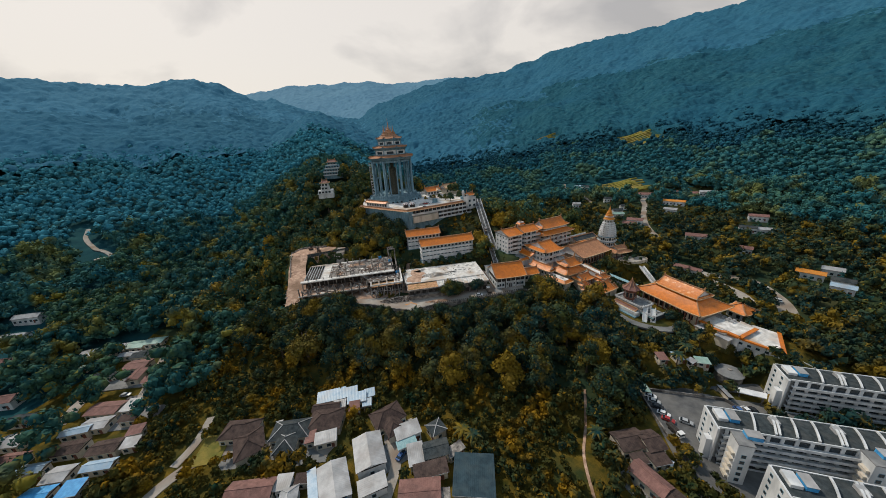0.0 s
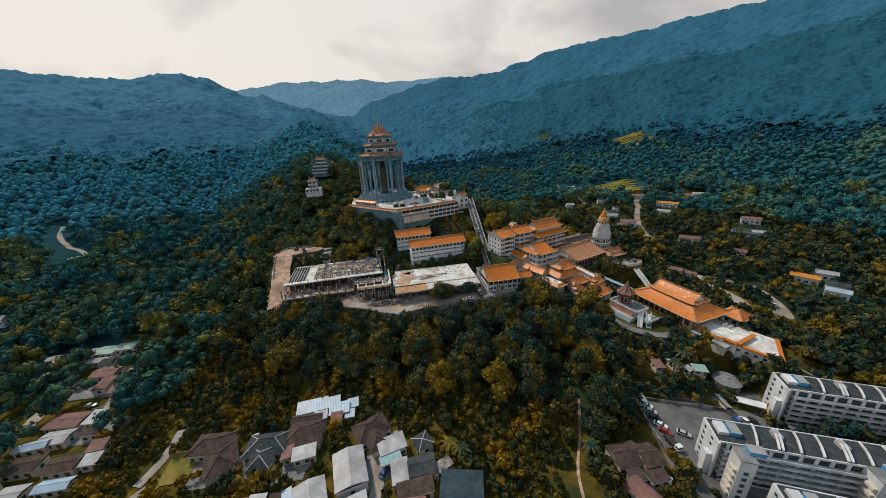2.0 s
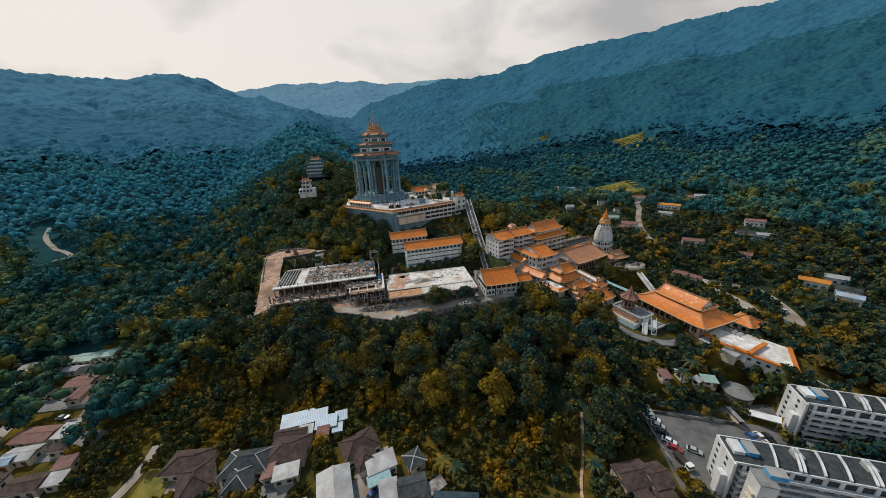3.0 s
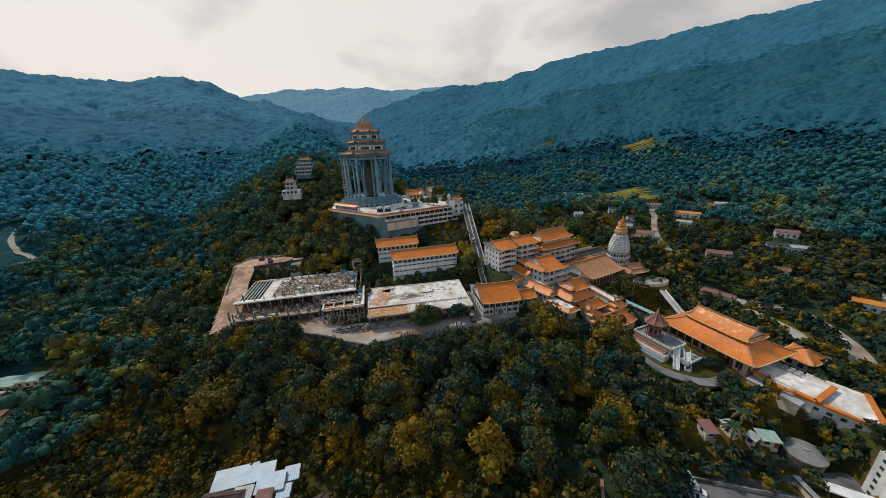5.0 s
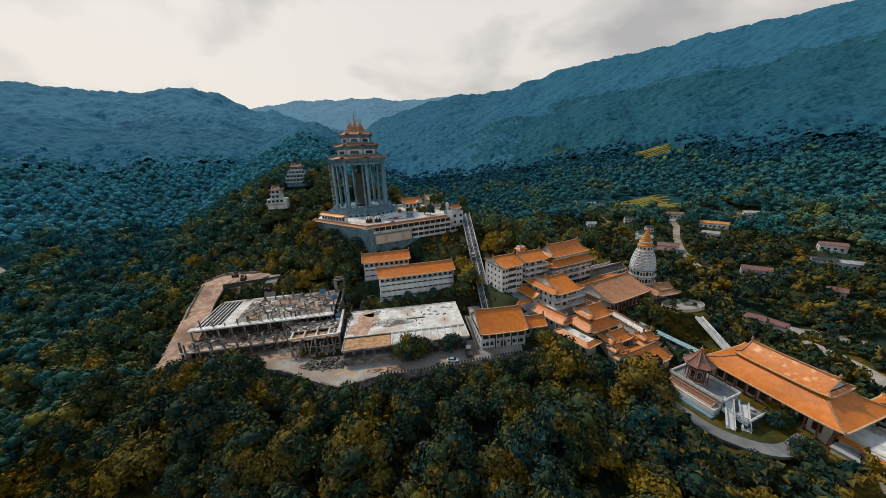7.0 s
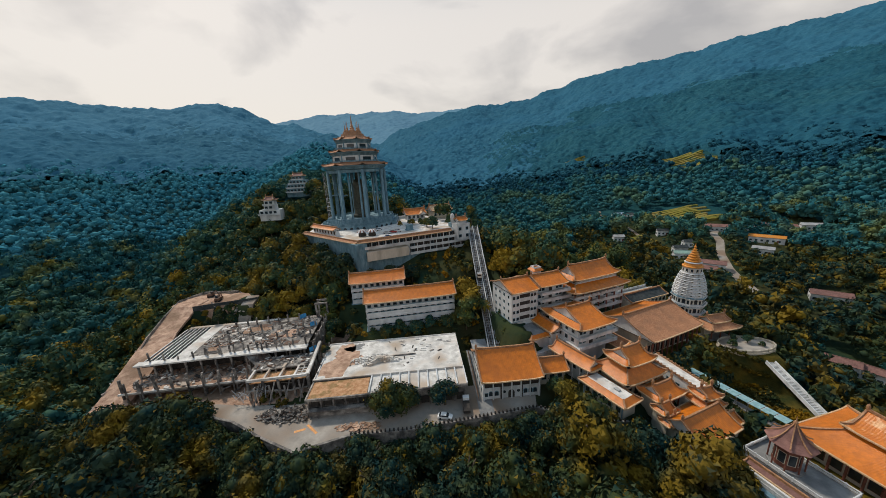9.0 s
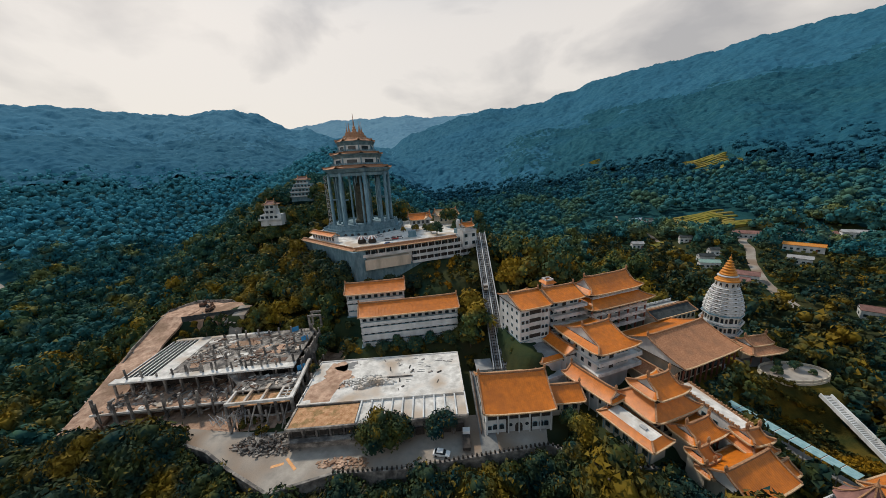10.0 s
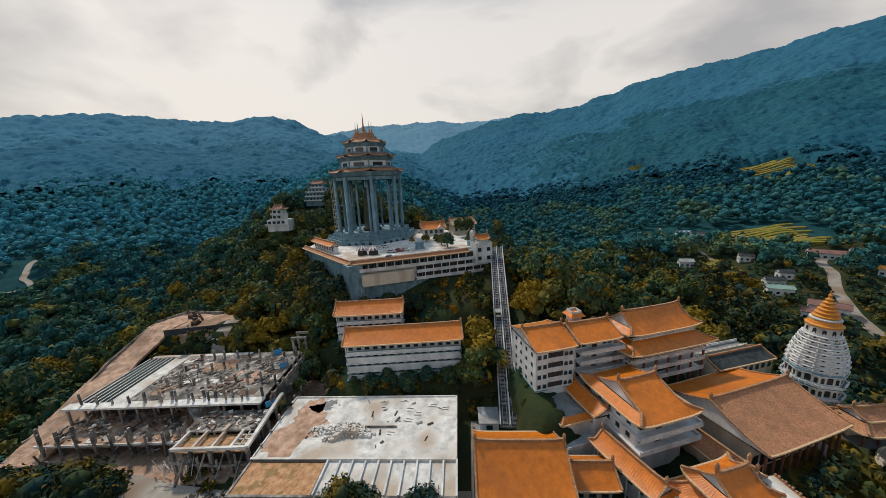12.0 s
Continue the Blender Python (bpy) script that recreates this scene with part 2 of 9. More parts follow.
SKYBLUE = material("faded_blue_metal_roof", (0.24, 0.36, 0.48), (0.40, 0.52, 0.62), 0.4, 0.4, 0.15, stain=(0.30, 0.27, 0.25), stain_scale=0.2, stain_amt=0.5)
TIN = material("pale_metal_roof", (0.28, 0.29, 0.30), (0.44, 0.44, 0.45), 0.3, 0.45, 0.1, stain=(0.20, 0.18, 0.165), stain_scale=0.2, stain_amt=0.6)
RUSTROOF = material("faded_red_roof", (0.15, 0.075, 0.065), (0.26, 0.135, 0.115), 0.6, 0.8, 0.3, 3.0, stain=(0.10, 0.06, 0.055), stain_scale=0.25, stain_amt=0.5)
BROWNROOF = material("dark_brown_roof_tile", (0.040, 0.030, 0.028), (0.095, 0.066, 0.058), 0.8, 0.9, 0.3, 4.0, stain=(0.14, 0.10, 0.085), stain_scale=0.3, stain_amt=0.4, spec=0.1)
GREYROOF = material("dark_grey_roof_tile", (0.022, 0.030, 0.034), (0.060, 0.072, 0.078), 0.8, 0.9, 0.3, 4.0, stain=(0.10, 0.10, 0.095), stain_scale=0.3, stain_amt=0.4, spec=0.1)
GREENROOF = material("faded_green_roof", (0.16, 0.30, 0.26), (0.30, 0.44, 0.38), 0.5, 0.5, 0.15, stain=(0.3, 0.3, 0.27), stain_scale=0.2, stain_amt=0.5)
CARPAINT = {}
for _n, _c in (("white", (0.75, 0.75, 0.75)), ("silver", (0.40, 0.41, 0.42)), ("black", (0.02, 0.02, 0.022)), ("red", (0.35, 0.03, 0.03)), ("blue", (0.05, 0.12, 0.30))):
    CARPAINT[_n] = material(_n + "_car_paint", tuple(v * 0.9 for v in _c), _c, 0.5, 0.25, 0.0, spec=0.5)
RUBBER = material("black_rubber", (0.012, 0.012, 0.012), (0.03, 0.03, 0.03), 3.0, 0.9, 0.1)


# ---- mesh tools ----
class Shape:
    """Collects points and faces for one mesh."""

    def __init__(self):
        self.v, self.f = [], []

    def face(self, *pts):
        k = len(self.v)
        self.v += [tuple(p) for p in pts]
        self.f.append(tuple(range(k, k + len(pts))))
        return self

    def box(self, x, y, z, sx, sy, sz, rz=0.0):
        """A box that stands on z, centred on x, y."""
        c, s, k = math.cos(radians(rz)), math.sin(radians(rz)), len(self.v)
        for dz in (0, sz):
            for dx, dy in ((-1, -1), (1, -1), (1, 1), (-1, 1)):
                a, b = dx * sx / 2, dy * sy / 2
                self.v.append((x + a * c - b * s, y + a * s + b * c, z + dz))
        self.f += [tuple(k + i for i in q) for q in ((3, 2, 1, 0), (4, 5, 6, 7), (0, 1, 5, 4), (1, 2, 6, 5), (2, 3, 7, 6), (3, 0, 4, 7))]
        return self

    def beam(self, a, b, w, h):
        """A square bar from point a to point b, h high, standing on the line."""
        a, b = Vector(a), Vector(b)
        d = (b - a).normalized()
        side = d.cross(Vector((0, 0, 1)))
        side = (side.normalized() if side.length > 1e-4 else Vector((1, 0, 0))) * w / 2
        up = side.normalized().cross(d).normalized() * h
        k = len(self.v)
        for p in (a, b):
            self.v += [tuple(p - side), tuple(p + side), tuple(p + side + up), tuple(p - side + up)]
        self.f += [tuple(k + i for i in q) for q in ((0, 3, 2, 1), (4, 5, 6, 7), (0, 1, 5, 4), (1, 2, 6, 5), (2, 3, 7, 6), (3, 0, 4, 7))]
        return self

    def ring(self, rows, n, phase=0.0, cx=0.0, cy=0.0, cap=True):
        """A turned body: rows of (radius, z), n sides."""
        k = len(self.v)
        for r, z in rows:
            for i in range(n):
                a = 2 * math.pi * i / n + phase
                self.v.append((cx + r * math.cos(a), cy + r * math.sin(a), z))
        for j in range(len(rows) - 1):
            for i in range(n):
                p, q = k + j * n + i, k + j * n + (i + 1) % n
                self.f.append((p, q, q + n, p + n))
        if cap:
            self.f.append(tuple(k + i for i in reversed(range(n))))
            self.f.append(tuple(k + (len(rows) - 1) * n + i for i in range(n)))
        return self

    def prism(self, pts, z0, z1):
        k, n = len(self.v), len(pts)
        self.v += [(x, y, z0) for x, y in pts] + [(x, y, z1) for x, y in pts]
        self.f += [tuple(k + i for i in reversed(range(n))), tuple(k + n + i for i in range(n))]
        self.f += [(k + i, k + (i + 1) % n, k + n + (i + 1) % n, k + n + i) for i in range(n)]
        return self

    def add(self, other, m=None):
        k = len(self.v)
        self.v += [tuple(m @ Vector(p)) for p in other.v] if m is not None else other.v
        self.f += [tuple(k + i for i in q) for q in other.f]
        return self

    def mesh(self, name, mat, smooth=False):
        me = bpy.data.meshes.new(name)
        me.from_pydata(self.v, [], self.f)
        me.materials.append(mat)
        if smooth:
            me.shade_smooth()
        me.update()
        return me


def part(name, shape, mat, parent, label="", smooth=False):
    ob = new(name, shape.mesh(name, mat, smooth) if isinstance(shape, Shape) else shape)
    ob.parent = parent
    if label:
        ob["label"] = label
    return ob


def thing(name, x, y, z, rz, label, category, group="", kind=""):
    ob = new(name)
    ob.empty_display_size = 0.5
    ob.matrix_world = pose(x, y, z, 0, 0, rz)
    return tagged(ob, label, category, group, kind)


KEEP = []  # plots on which no tree stands: centre, half sizes, turn


def plot(x, y, hx, hy, rz, open_view=False):
    """open_view: low scrub may still grow here."""
    KEEP.append((x, y, hx, hy, math.cos(radians(rz)), math.sin(radians(rz)), open_view))


def free_of_plots(x, y, margin=0.0, scrub=False):
    ok = np.ones(len(x), bool)
    for cx, cy, hx, hy, c, s, view in KEEP:
        if scrub and view:
            continue
        a, b = (x - cx) * c + (y - cy) * s, -(x - cx) * s + (y - cy) * c
        ok &= (np.abs(a) > hx + margin) | (np.abs(b) > hy + margin)
    return ok


# ---- the lie of the land ----
rng = np.random.default_rng(7)
WAVES = [(w, rng.uniform(0, 2 * np.pi, 9), rng.uniform(0, 2 * np.pi, 9), rng.uniform(0.7, 1.4, 9)) for w in (420.0, 170.0, 70.0, 28.0)]


def ripple(x, y, octave):
    w, turn, phase, k = WAVES[octave]
    return sum(np.sin((x * np.cos(t) + y * np.sin(t)) * 2 * np.pi * q / w + p) for t, p, q in zip(turn, phase, k)) / 4.0


def ease(v):
    v = np.clip(v, 0, 1)
    return v * v * (3 - 2 * v)


PADS = []


def pad(x, y, hx, hy, rz, z, soft=6.0, z2=None):
    """Levels the ground under something: a rectangle at height z, which may ramp to z2 along its own x."""
    PADS.append((x, y, hx, hy, math.cos(radians(rz)), math.sin(radians(rz)), z, z if z2 is None else z2, soft))


SPINE = ((30, 196, 12), (-40, 240, 36), (-110, 270, 50), (-215, 318, 62), (-400, 540, 112), (-640, 890, 180))


def land(x, y):
    x, y = np.asarray(x, float), np.asarray(y, float)
    az, r = np.degrees(np.arctan2(x, y - 80)), np.hypot(x, y - 80)
    base = 4 - 7.5 * ease((114 - y) / 22) + 12 * ease((y - 240) / 200) * ease((x + 40) / 80) - 6 * ease((-110 - x) / 60) * ease((y - 95) / 40) + 26 * ease((-250 - x) / 260) * ease((y - 40) / 150)
    base = base - 4 * np.exp(-(((x + 25) / 85) ** 4) - ((y - 112) / 20) ** 2)
    crest = np.interp(az, (-130, -100, -80, -74, -71, -67, -62, -58, -55, -52.7, -50, -47.5, -45, -43.5, -40, -35.5, -30.5, -28, -22.8, -14.4, -8.6, -4, 3.7, 9, 15, 20, 25, 45, 70, 100, 130),
                      (10, 120, 243, 274, 282, 281, 277, 288, 311, 318, 303, 273, 254, 262, 234, 198, 183, 238, 295, 382, 413, 449, 508, 524, 534, 553, 555, 545, 420, 200, 10))
    far = np.interp(az, (-130, -60, -45, -30, -14, 0, 30, 130), (1250, 1400, 1480, 1650, 1900, 2050, 2050, 1800))
    foot = np.interp(az, (-130, -70, -40, -10, 15, 40, 130), (300, 300, 380, 420, 330, 330, 400))
    s = np.clip((r - foot) / (far - foot), 0, 1)
    up = (crest - 10) * (0.45 * s + 0.55 * s * s)
    beyond = np.clip(r - far, 0, None)
    near = np.maximum(up - 0.4 * beyond, 0)
    near = near * (1 + 0.10 * ripple(x, y, 0) * (1 - s) + 0.06 * ripple(x, y, 1) * (1 - 0.8 * s))
    # gullies and spurs run down the mountainsides
    wind = az + 2.2 * ripple(x, y, 0)
    near = near + 46 * s * (1 - s) * (np.abs(np.sin(np.radians(wind * 14))) - 0.6 + 0.3 * np.sin(np.radians(wind * 41)))
    back = np.interp(az, (-70, -47, -43, -39.5, -34.5, -27.8, -23.7, -20, -14.4, -12.5, 0, 20), (100, 454, 491, 528, 536, 555, 526, 534, 550, 534, 480, 200)) - 0.32 * np.abs(r - 3000) + 4 * ripple(x, y, 1)
    z = base + np.maximum(near, np.maximum(back, 0))
    # the spur that carries the temple
    for (ax, ay, az_), (bx, by, bz) in zip(SPINE, SPINE[1:]):
        t = np.clip(((x - ax) * (bx - ax) + (y - ay) * (by - ay)) / ((bx - ax) ** 2 + (by - ay) ** 2), 0, 1)
        d = np.hypot(x - ax - t * (bx - ax), y - ay - t * (by - ay))
        spur = az_ + t * (bz - az_) - 0.5 * np.clip(d - 14, 0, None) - 0.0
        z = np.where(spur > z - 4, np.maximum(z, spur) + 0.5 * np.clip(4 - np.abs(spur - z), 0, 4) ** 2 / 8, z)
    z = z + np.clip(r / 300, 0.2, 3.0) * (1.0 * ripple(x, y, 2) + 0.35 * ripple(x, y, 3))
    for cx, cy, hx, hy, c, q, z1, z2, soft in PADS:
        a, b = (x - cx) * c + (y - cy) * q, -(x - cx) * q + (y - cy) * c
        out = np.hypot(np.clip(np.abs(a) - hx, 0, None), np.clip(np.abs(b) - hy, 0, None))
        w = ease(1 - out / soft)
        z = z * (1 - w) + (z1 + (z2 - z1) * np.clip((a / hx + 1) / 2, 0, 1)) * w
    return z


def land_at(x, y):
    return float(land(np.array([x]), np.array([y]))[0])

# level ground
pad(-141, 147.5, 18, 5.5, 126.5, 16.4, 5, 23.0)
pad(-156, 169, 11, 6, 114, 23.0, 5, 27.4)
pad(-154, 184, 15, 8, 17, 27.6, 5)
pad(-131, 181, 10.5, 3.2, -68.7, 29.0, 4, 22.6)
pad(-112, 165.8, 36, 20, 27.5, 13.2, 4)
pad(-84, 152.5, 22, 8.5, 6, 13.2, 3)
pad(-42.4, 179.2, 36, 21.5, 30.7, 13.2, 3)
pad(-58, 202, 23, 8, 30, 19.4, 4)
pad(-79, 209, 16, 7, 30, 25.2, 4)
pad(-91, 257, 31, 24, 45, 50.2, 3)
pad(-120, 264, 24, 24, 22, 50.2, 6)
pad(-202, 304, 26, 14, 40, 62, 12)
pad(-33.1, 227.4, 34.5, 3.6, 111.2, 12.5, 5, 46.5)
pad(0, 217, 25, 11, 41, 24.2, 5)
pad(8, 203, 12, 11, 41, 17.5, 4)
pad(33, 216, 16, 15, 43, 15.3, 5)
pad(16, 185, 20, 10, -45, 13.0, 5)
pad(52, 238, 13, 13, 0, 15.0, 5)
pad(62, 226, 12, 8, 0, 14.0, 5)
pad(38, 178, 9, 8, 41, 9.0, 5)
pad(77, 174, 24, 15, -55, 8.3, 5)
pad(55, 165, 13, 9, -52, 7.5, 4)
pad(95, 152, 14, 12, -55, 6.5, 6)
pad(82.2, 136, 8, 8, 0, -4.9, 5)
pad(84, 92, 47, 30, -8, -3.5, 6)
pad(50.4, 115.4, 13, 7, 0, -3.5, 4)
pad(140, 405, 34, 22, -15, 18, 12)


def graded(a, b, step, lo, hi, grow):
    mid = list(np.arange(a, b + 0.1, step))
    out, s, v = [], step, mid[-1]
    while v < hi:
        s *= grow
        v += s
        out.append(min(v, hi))
    low, s, v = [], step, mid[0]
    while v > lo:
        s *= grow
        v -= s
        low.append(max(v, lo))
    return np.array(low[::-1] + mid + out)


def ground():
    gx, gy = graded(-230, 160, 3.0, -4300, 4300, 1.055), graded(-10, 320, 3.0, -2500, 4300, 1.055)
    X, Y = np.meshgrid(gx, gy)
    Z = land(X.ravel(), Y.ravel())
    nx, ny = len(gx), len(gy)
    i, j = np.meshgrid(np.arange(nx - 1), np.arange(ny - 1))
    a = (j * nx + i).ravel()
    me = bpy.data.meshes.new("ground")
    me.from_pydata(np.stack([X.ravel(), Y.ravel(), Z], 1).tolist(), [], np.stack([a, a + 1, a + nx + 1, a + nx], 1).tolist())
    # The far ground slots hold haze and shade in their colours.
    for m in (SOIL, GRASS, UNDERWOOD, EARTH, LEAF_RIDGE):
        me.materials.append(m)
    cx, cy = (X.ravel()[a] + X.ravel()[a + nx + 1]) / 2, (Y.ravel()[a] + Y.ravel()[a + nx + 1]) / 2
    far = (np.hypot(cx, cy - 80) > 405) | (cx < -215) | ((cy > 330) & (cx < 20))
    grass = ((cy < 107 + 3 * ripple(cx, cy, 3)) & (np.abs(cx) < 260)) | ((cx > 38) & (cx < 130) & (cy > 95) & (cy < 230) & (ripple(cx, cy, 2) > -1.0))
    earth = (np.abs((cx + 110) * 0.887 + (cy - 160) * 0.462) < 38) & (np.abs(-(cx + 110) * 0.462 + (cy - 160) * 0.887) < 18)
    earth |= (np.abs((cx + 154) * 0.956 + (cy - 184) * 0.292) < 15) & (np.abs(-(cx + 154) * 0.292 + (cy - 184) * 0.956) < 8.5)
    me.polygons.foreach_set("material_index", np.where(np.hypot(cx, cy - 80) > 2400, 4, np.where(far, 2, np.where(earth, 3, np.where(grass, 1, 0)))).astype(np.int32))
    me.shade_smooth()
    ob = new("ground", me)
    return tagged(ob, "hilly ground under forest, rough grass and bare earth", "ground", kind="structure")


ground()


# ---- building parts ----
CACHE = {}


def shared(key, make, mat, smooth=False):
    if key not in CACHE:
        CACHE[key] = make().mesh(key[0], mat, smooth)
    return CACHE[key]


def place(name, mesh, parent, x, y, z, rz=0.0, label=""):
    ob = new(name, mesh)
    ob.parent = parent
    ob.matrix_basis = pose(x, y, z, 0, 0, rz)
    if label:
        ob["label"] = label
    return ob


def arch_profile(w, h, n=6):
    return [(-w / 2, 0), (w / 2, 0)] + [(w / 2 * math.cos(math.pi * i / n), h - w / 2 + w / 2 * math.sin(math.pi * i / n)) for i in range(n + 1)]


def upright(profile, depth):
    """A flat profile in x and z made depth thick along y, its face at y = -depth."""
    s, n = Shape(), len(profile)
    s.v = [(x, 0, z) for x, z in profile] + [(x, -depth, z) for x, z in profile]
    s.f = [tuple(range(n)), tuple(reversed(range(n, 2 * n)))] + [(i, n + i, n + (i + 1) % n, (i + 1) % n) for i in range(n)]
    return s


def window(parent, x, y, z, rz=0.0, w=1.2, h=1.4, arched=False, frame_mat=None):
    """A framed window set on a wall; rz turns it to face away from the wall."""
    fm = frame_mat or GREYSTONE
    frame_mesh = shared(("window_frame", w, h, arched, fm.name), lambda: upright(arch_profile(w + 0.3, h + 0.25) if arched else [(-w / 2 - 0.13, -0.13), (w / 2 + 0.13, -0.13), (w / 2 + 0.13, h + 0.13), (-w / 2 - 0.13, h + 0.13)], 0.05), fm)
    pane_mesh = shared(("pane", w, h, arched), lambda: upright(arch_profile(w, h) if arched else [(-w / 2, 0), (w / 2, 0), (w / 2, h), (-w / 2, h)], 0.062), GLASS)
    ob = place("window", frame_mesh, parent, x, y, z, rz)
    pn = new("pane", pane_mesh)
    pn.parent = ob
    return ob


def slope_grid(s, x0, x1, side, D, z0, z1, lift, curve, rib, hip, nv=7, s_top=1.0):
    """One tiled slope as a ribbed sheet with a hollow sweep and raised corners. side: -1 front, 1 back."""
    n = max(4, int((x1 - x0) / rib) * 2)
    k = len(s.v)
    for j in range(nv + 1):
        t = s_top * j / nv
        w = 1 - min(t, hip) * (D / (x1 - x0)) if hip else 1.0
        for i in range(n + 1):
            u = -1 + 2 * i / n
            x = (x0 + x1) / 2 + u * (x1 - x0) / 2 * w
            z = z0 + (z1 - z0) * ((1 - curve) * t + curve * t * t) + lift * abs(u) ** 6 * (1 - t) ** 2 + (0.022 if i % 2 else 0.0)
            s.v.append((x, side * D / 2 * (1 - t), z))
    for j in range(nv):
        for i in range(n):
            a = k + j * (n + 1) + i
            q = (a, a + 1, a + n + 2, a + n + 1)
            s.f.append(q if side < 0 else q[::-1])


def eave_line(x0, x1, y, z0, lift, n=14):
    return [((x0 + x1) / 2 + (x1 - x0) / 2 * u, y, z0 + lift * abs(u) ** 6) for u in [-1 + 2 * i / n for i in range(n + 1)]]


def run(pts, w, h):
    """One bent bar along a line of points, w wide and h high."""
    s, pts = Shape(), [Vector(p) for p in pts]
    for i, p in enumerate(pts):
        d = pts[min(i + 1, len(pts) - 1)] - pts[max(i - 1, 0)]
        side = Vector((d.y, -d.x, 0))
        side = (side.normalized() if side.length > 1e-5 else Vector((1, 0, 0))) * w / 2
        up = Vector((0, 0, h))
        s.v += [tuple(p - side), tuple(p + side), tuple(p + side + up), tuple(p - side + up)]
        if i:
            a, b = 4 * (i - 1), 4 * i
            s.f += [(a + k, a + (k + 1) % 4, b + (k + 1) % 4, b + k) for k in range(4)]
    n = 4 * (len(pts) - 1)
    s.f += [(0, 1, 2, 3), (n + 3, n + 2, n + 1, n)]
    return s


def gable_roof(parent, L, D, z0, z1, mat=None, back_mat=None, lift=0.5, curve=0.35, hip=0.0, x=0.0, y=0.0, rz=0.0, finial=True, rib=0.55):
    """A swept tiled roof: two slopes, a crest with raised ends, edge ridges, pale eaves, and hipped ends below the gable when hip is given."""
    mat = mat or ROOF
    hold = new("roof")
    hold.parent = parent
    hold.matrix_basis = pose(x, y, 0, 0, 0, rz)
    hold.empty_display_size = 0.3
    for side, nm, mm in ((-1, "front_slope", mat), (1, "back_slope", back_mat or mat)):
        s = Shape()
        slope_grid(s, -L / 2, L / 2, side, D, z0, z1, lift, curve, rib, hip)
        part(nm, s, mm, hold)
        part("eave", run(eave_line(-L / 2, L / 2, side * D / 2, z0 - 0.22, lift), 0.35, 0.34), EAVE, hold, "pale tile ends along the eave")
    xr = L / 2 - hip * D / 2
    zc = lambda t: z0 + (z1 - z0) * ((1 - curve) * t + curve * t * t)
    crest = [(-xr + 2 * xr * i / 16, 0, z1 - 0.1 + 0.9 * lift * abs(-1 + i / 8) ** 5) for i in range(17)]
    part("crest", run(crest, 0.45, 0.6), RIDGE, hold, "plastered roof crest with raised ends")
    soff = Shape()
    soff.box(0, 0, z0 - 0.3, L - 0.6, D - 0.6, 0.16)
    part("soffit", soff, DARK, hold)
    for sx in (-1, 1):
        if hip:
            s = Shape()
            nh, nw = 5, max(4, int(D / rib) * 2)
            for j in range(nh + 1):
                t = hip * j / nh
                for i in range(nw + 1):
                    u = -1 + 2 * i / nw
                    s.v.append((sx * (L / 2 - t * D / 2), u * D / 2 * (1 - t), zc(t) + lift * abs(u) ** 6 * (1 - t) ** 2 + (0.022 if i % 2 else 0)))
            for j in range(nh):
                for i in range(nw):
                    a = j * (nw + 1) + i
                    s.f.append((a, a + 1, a + nw + 2, a + nw + 1))
            part("hip_slope", s, mat, hold)
            g = Shape()
            g.face((sx * (xr - 0.3), -D / 2 * (1 - hip), zc(hip)), (sx * (xr - 0.3), D / 2 * (1 - hip), zc(hip)), (sx * (xr - 0.3), 0, z1))
            part("gable", g, WHITE, hold, "painted gable panel")
            ev = [(sx * L / 2, D / 2 * (-1 + i / 7), z0 - 0.22 + lift * abs(-1 + i / 7) ** 6) for i in range(15)]
            part("eave", run(ev, 0.35, 0.34), EAVE, hold)
        else:
            g = Shape()
            p = [(sx * (L / 2 - 0.5), -D / 2 * (1 - j / 6), zc(j / 6) - 0.15) for j in range(7)] + [(sx * (L / 2 - 0.5), D / 2 * (j / 6), zc(1 - j / 6) - 0.15) for j in range(1, 7)]
            g.face(*p)
            part("gable", g, WHITE, hold, "white gable wall")
        for sy in (-1, 1):
            pts = [(sx * (L / 2 - min(j / 8, hip) * D / 2 - 0.05), sy * D / 2 * (1 - j / 8), zc(j / 8) + lift * (1 - j / 8) ** 2 - 0.05) for j in range(9)]
            part("edge_ridge", run(pts, 0.4, 0.38), RIDGE, hold)
        if finial:
            f = Shape()
            f.ring([(0.28, z1 + 0.5), (0.4, z1 + 0.9 + lift), (0.12, z1 + 1.5 + lift)], 6, cx=sx * (xr - 0.2))
            part("finial", f, RIDGE, hold)
    return hold


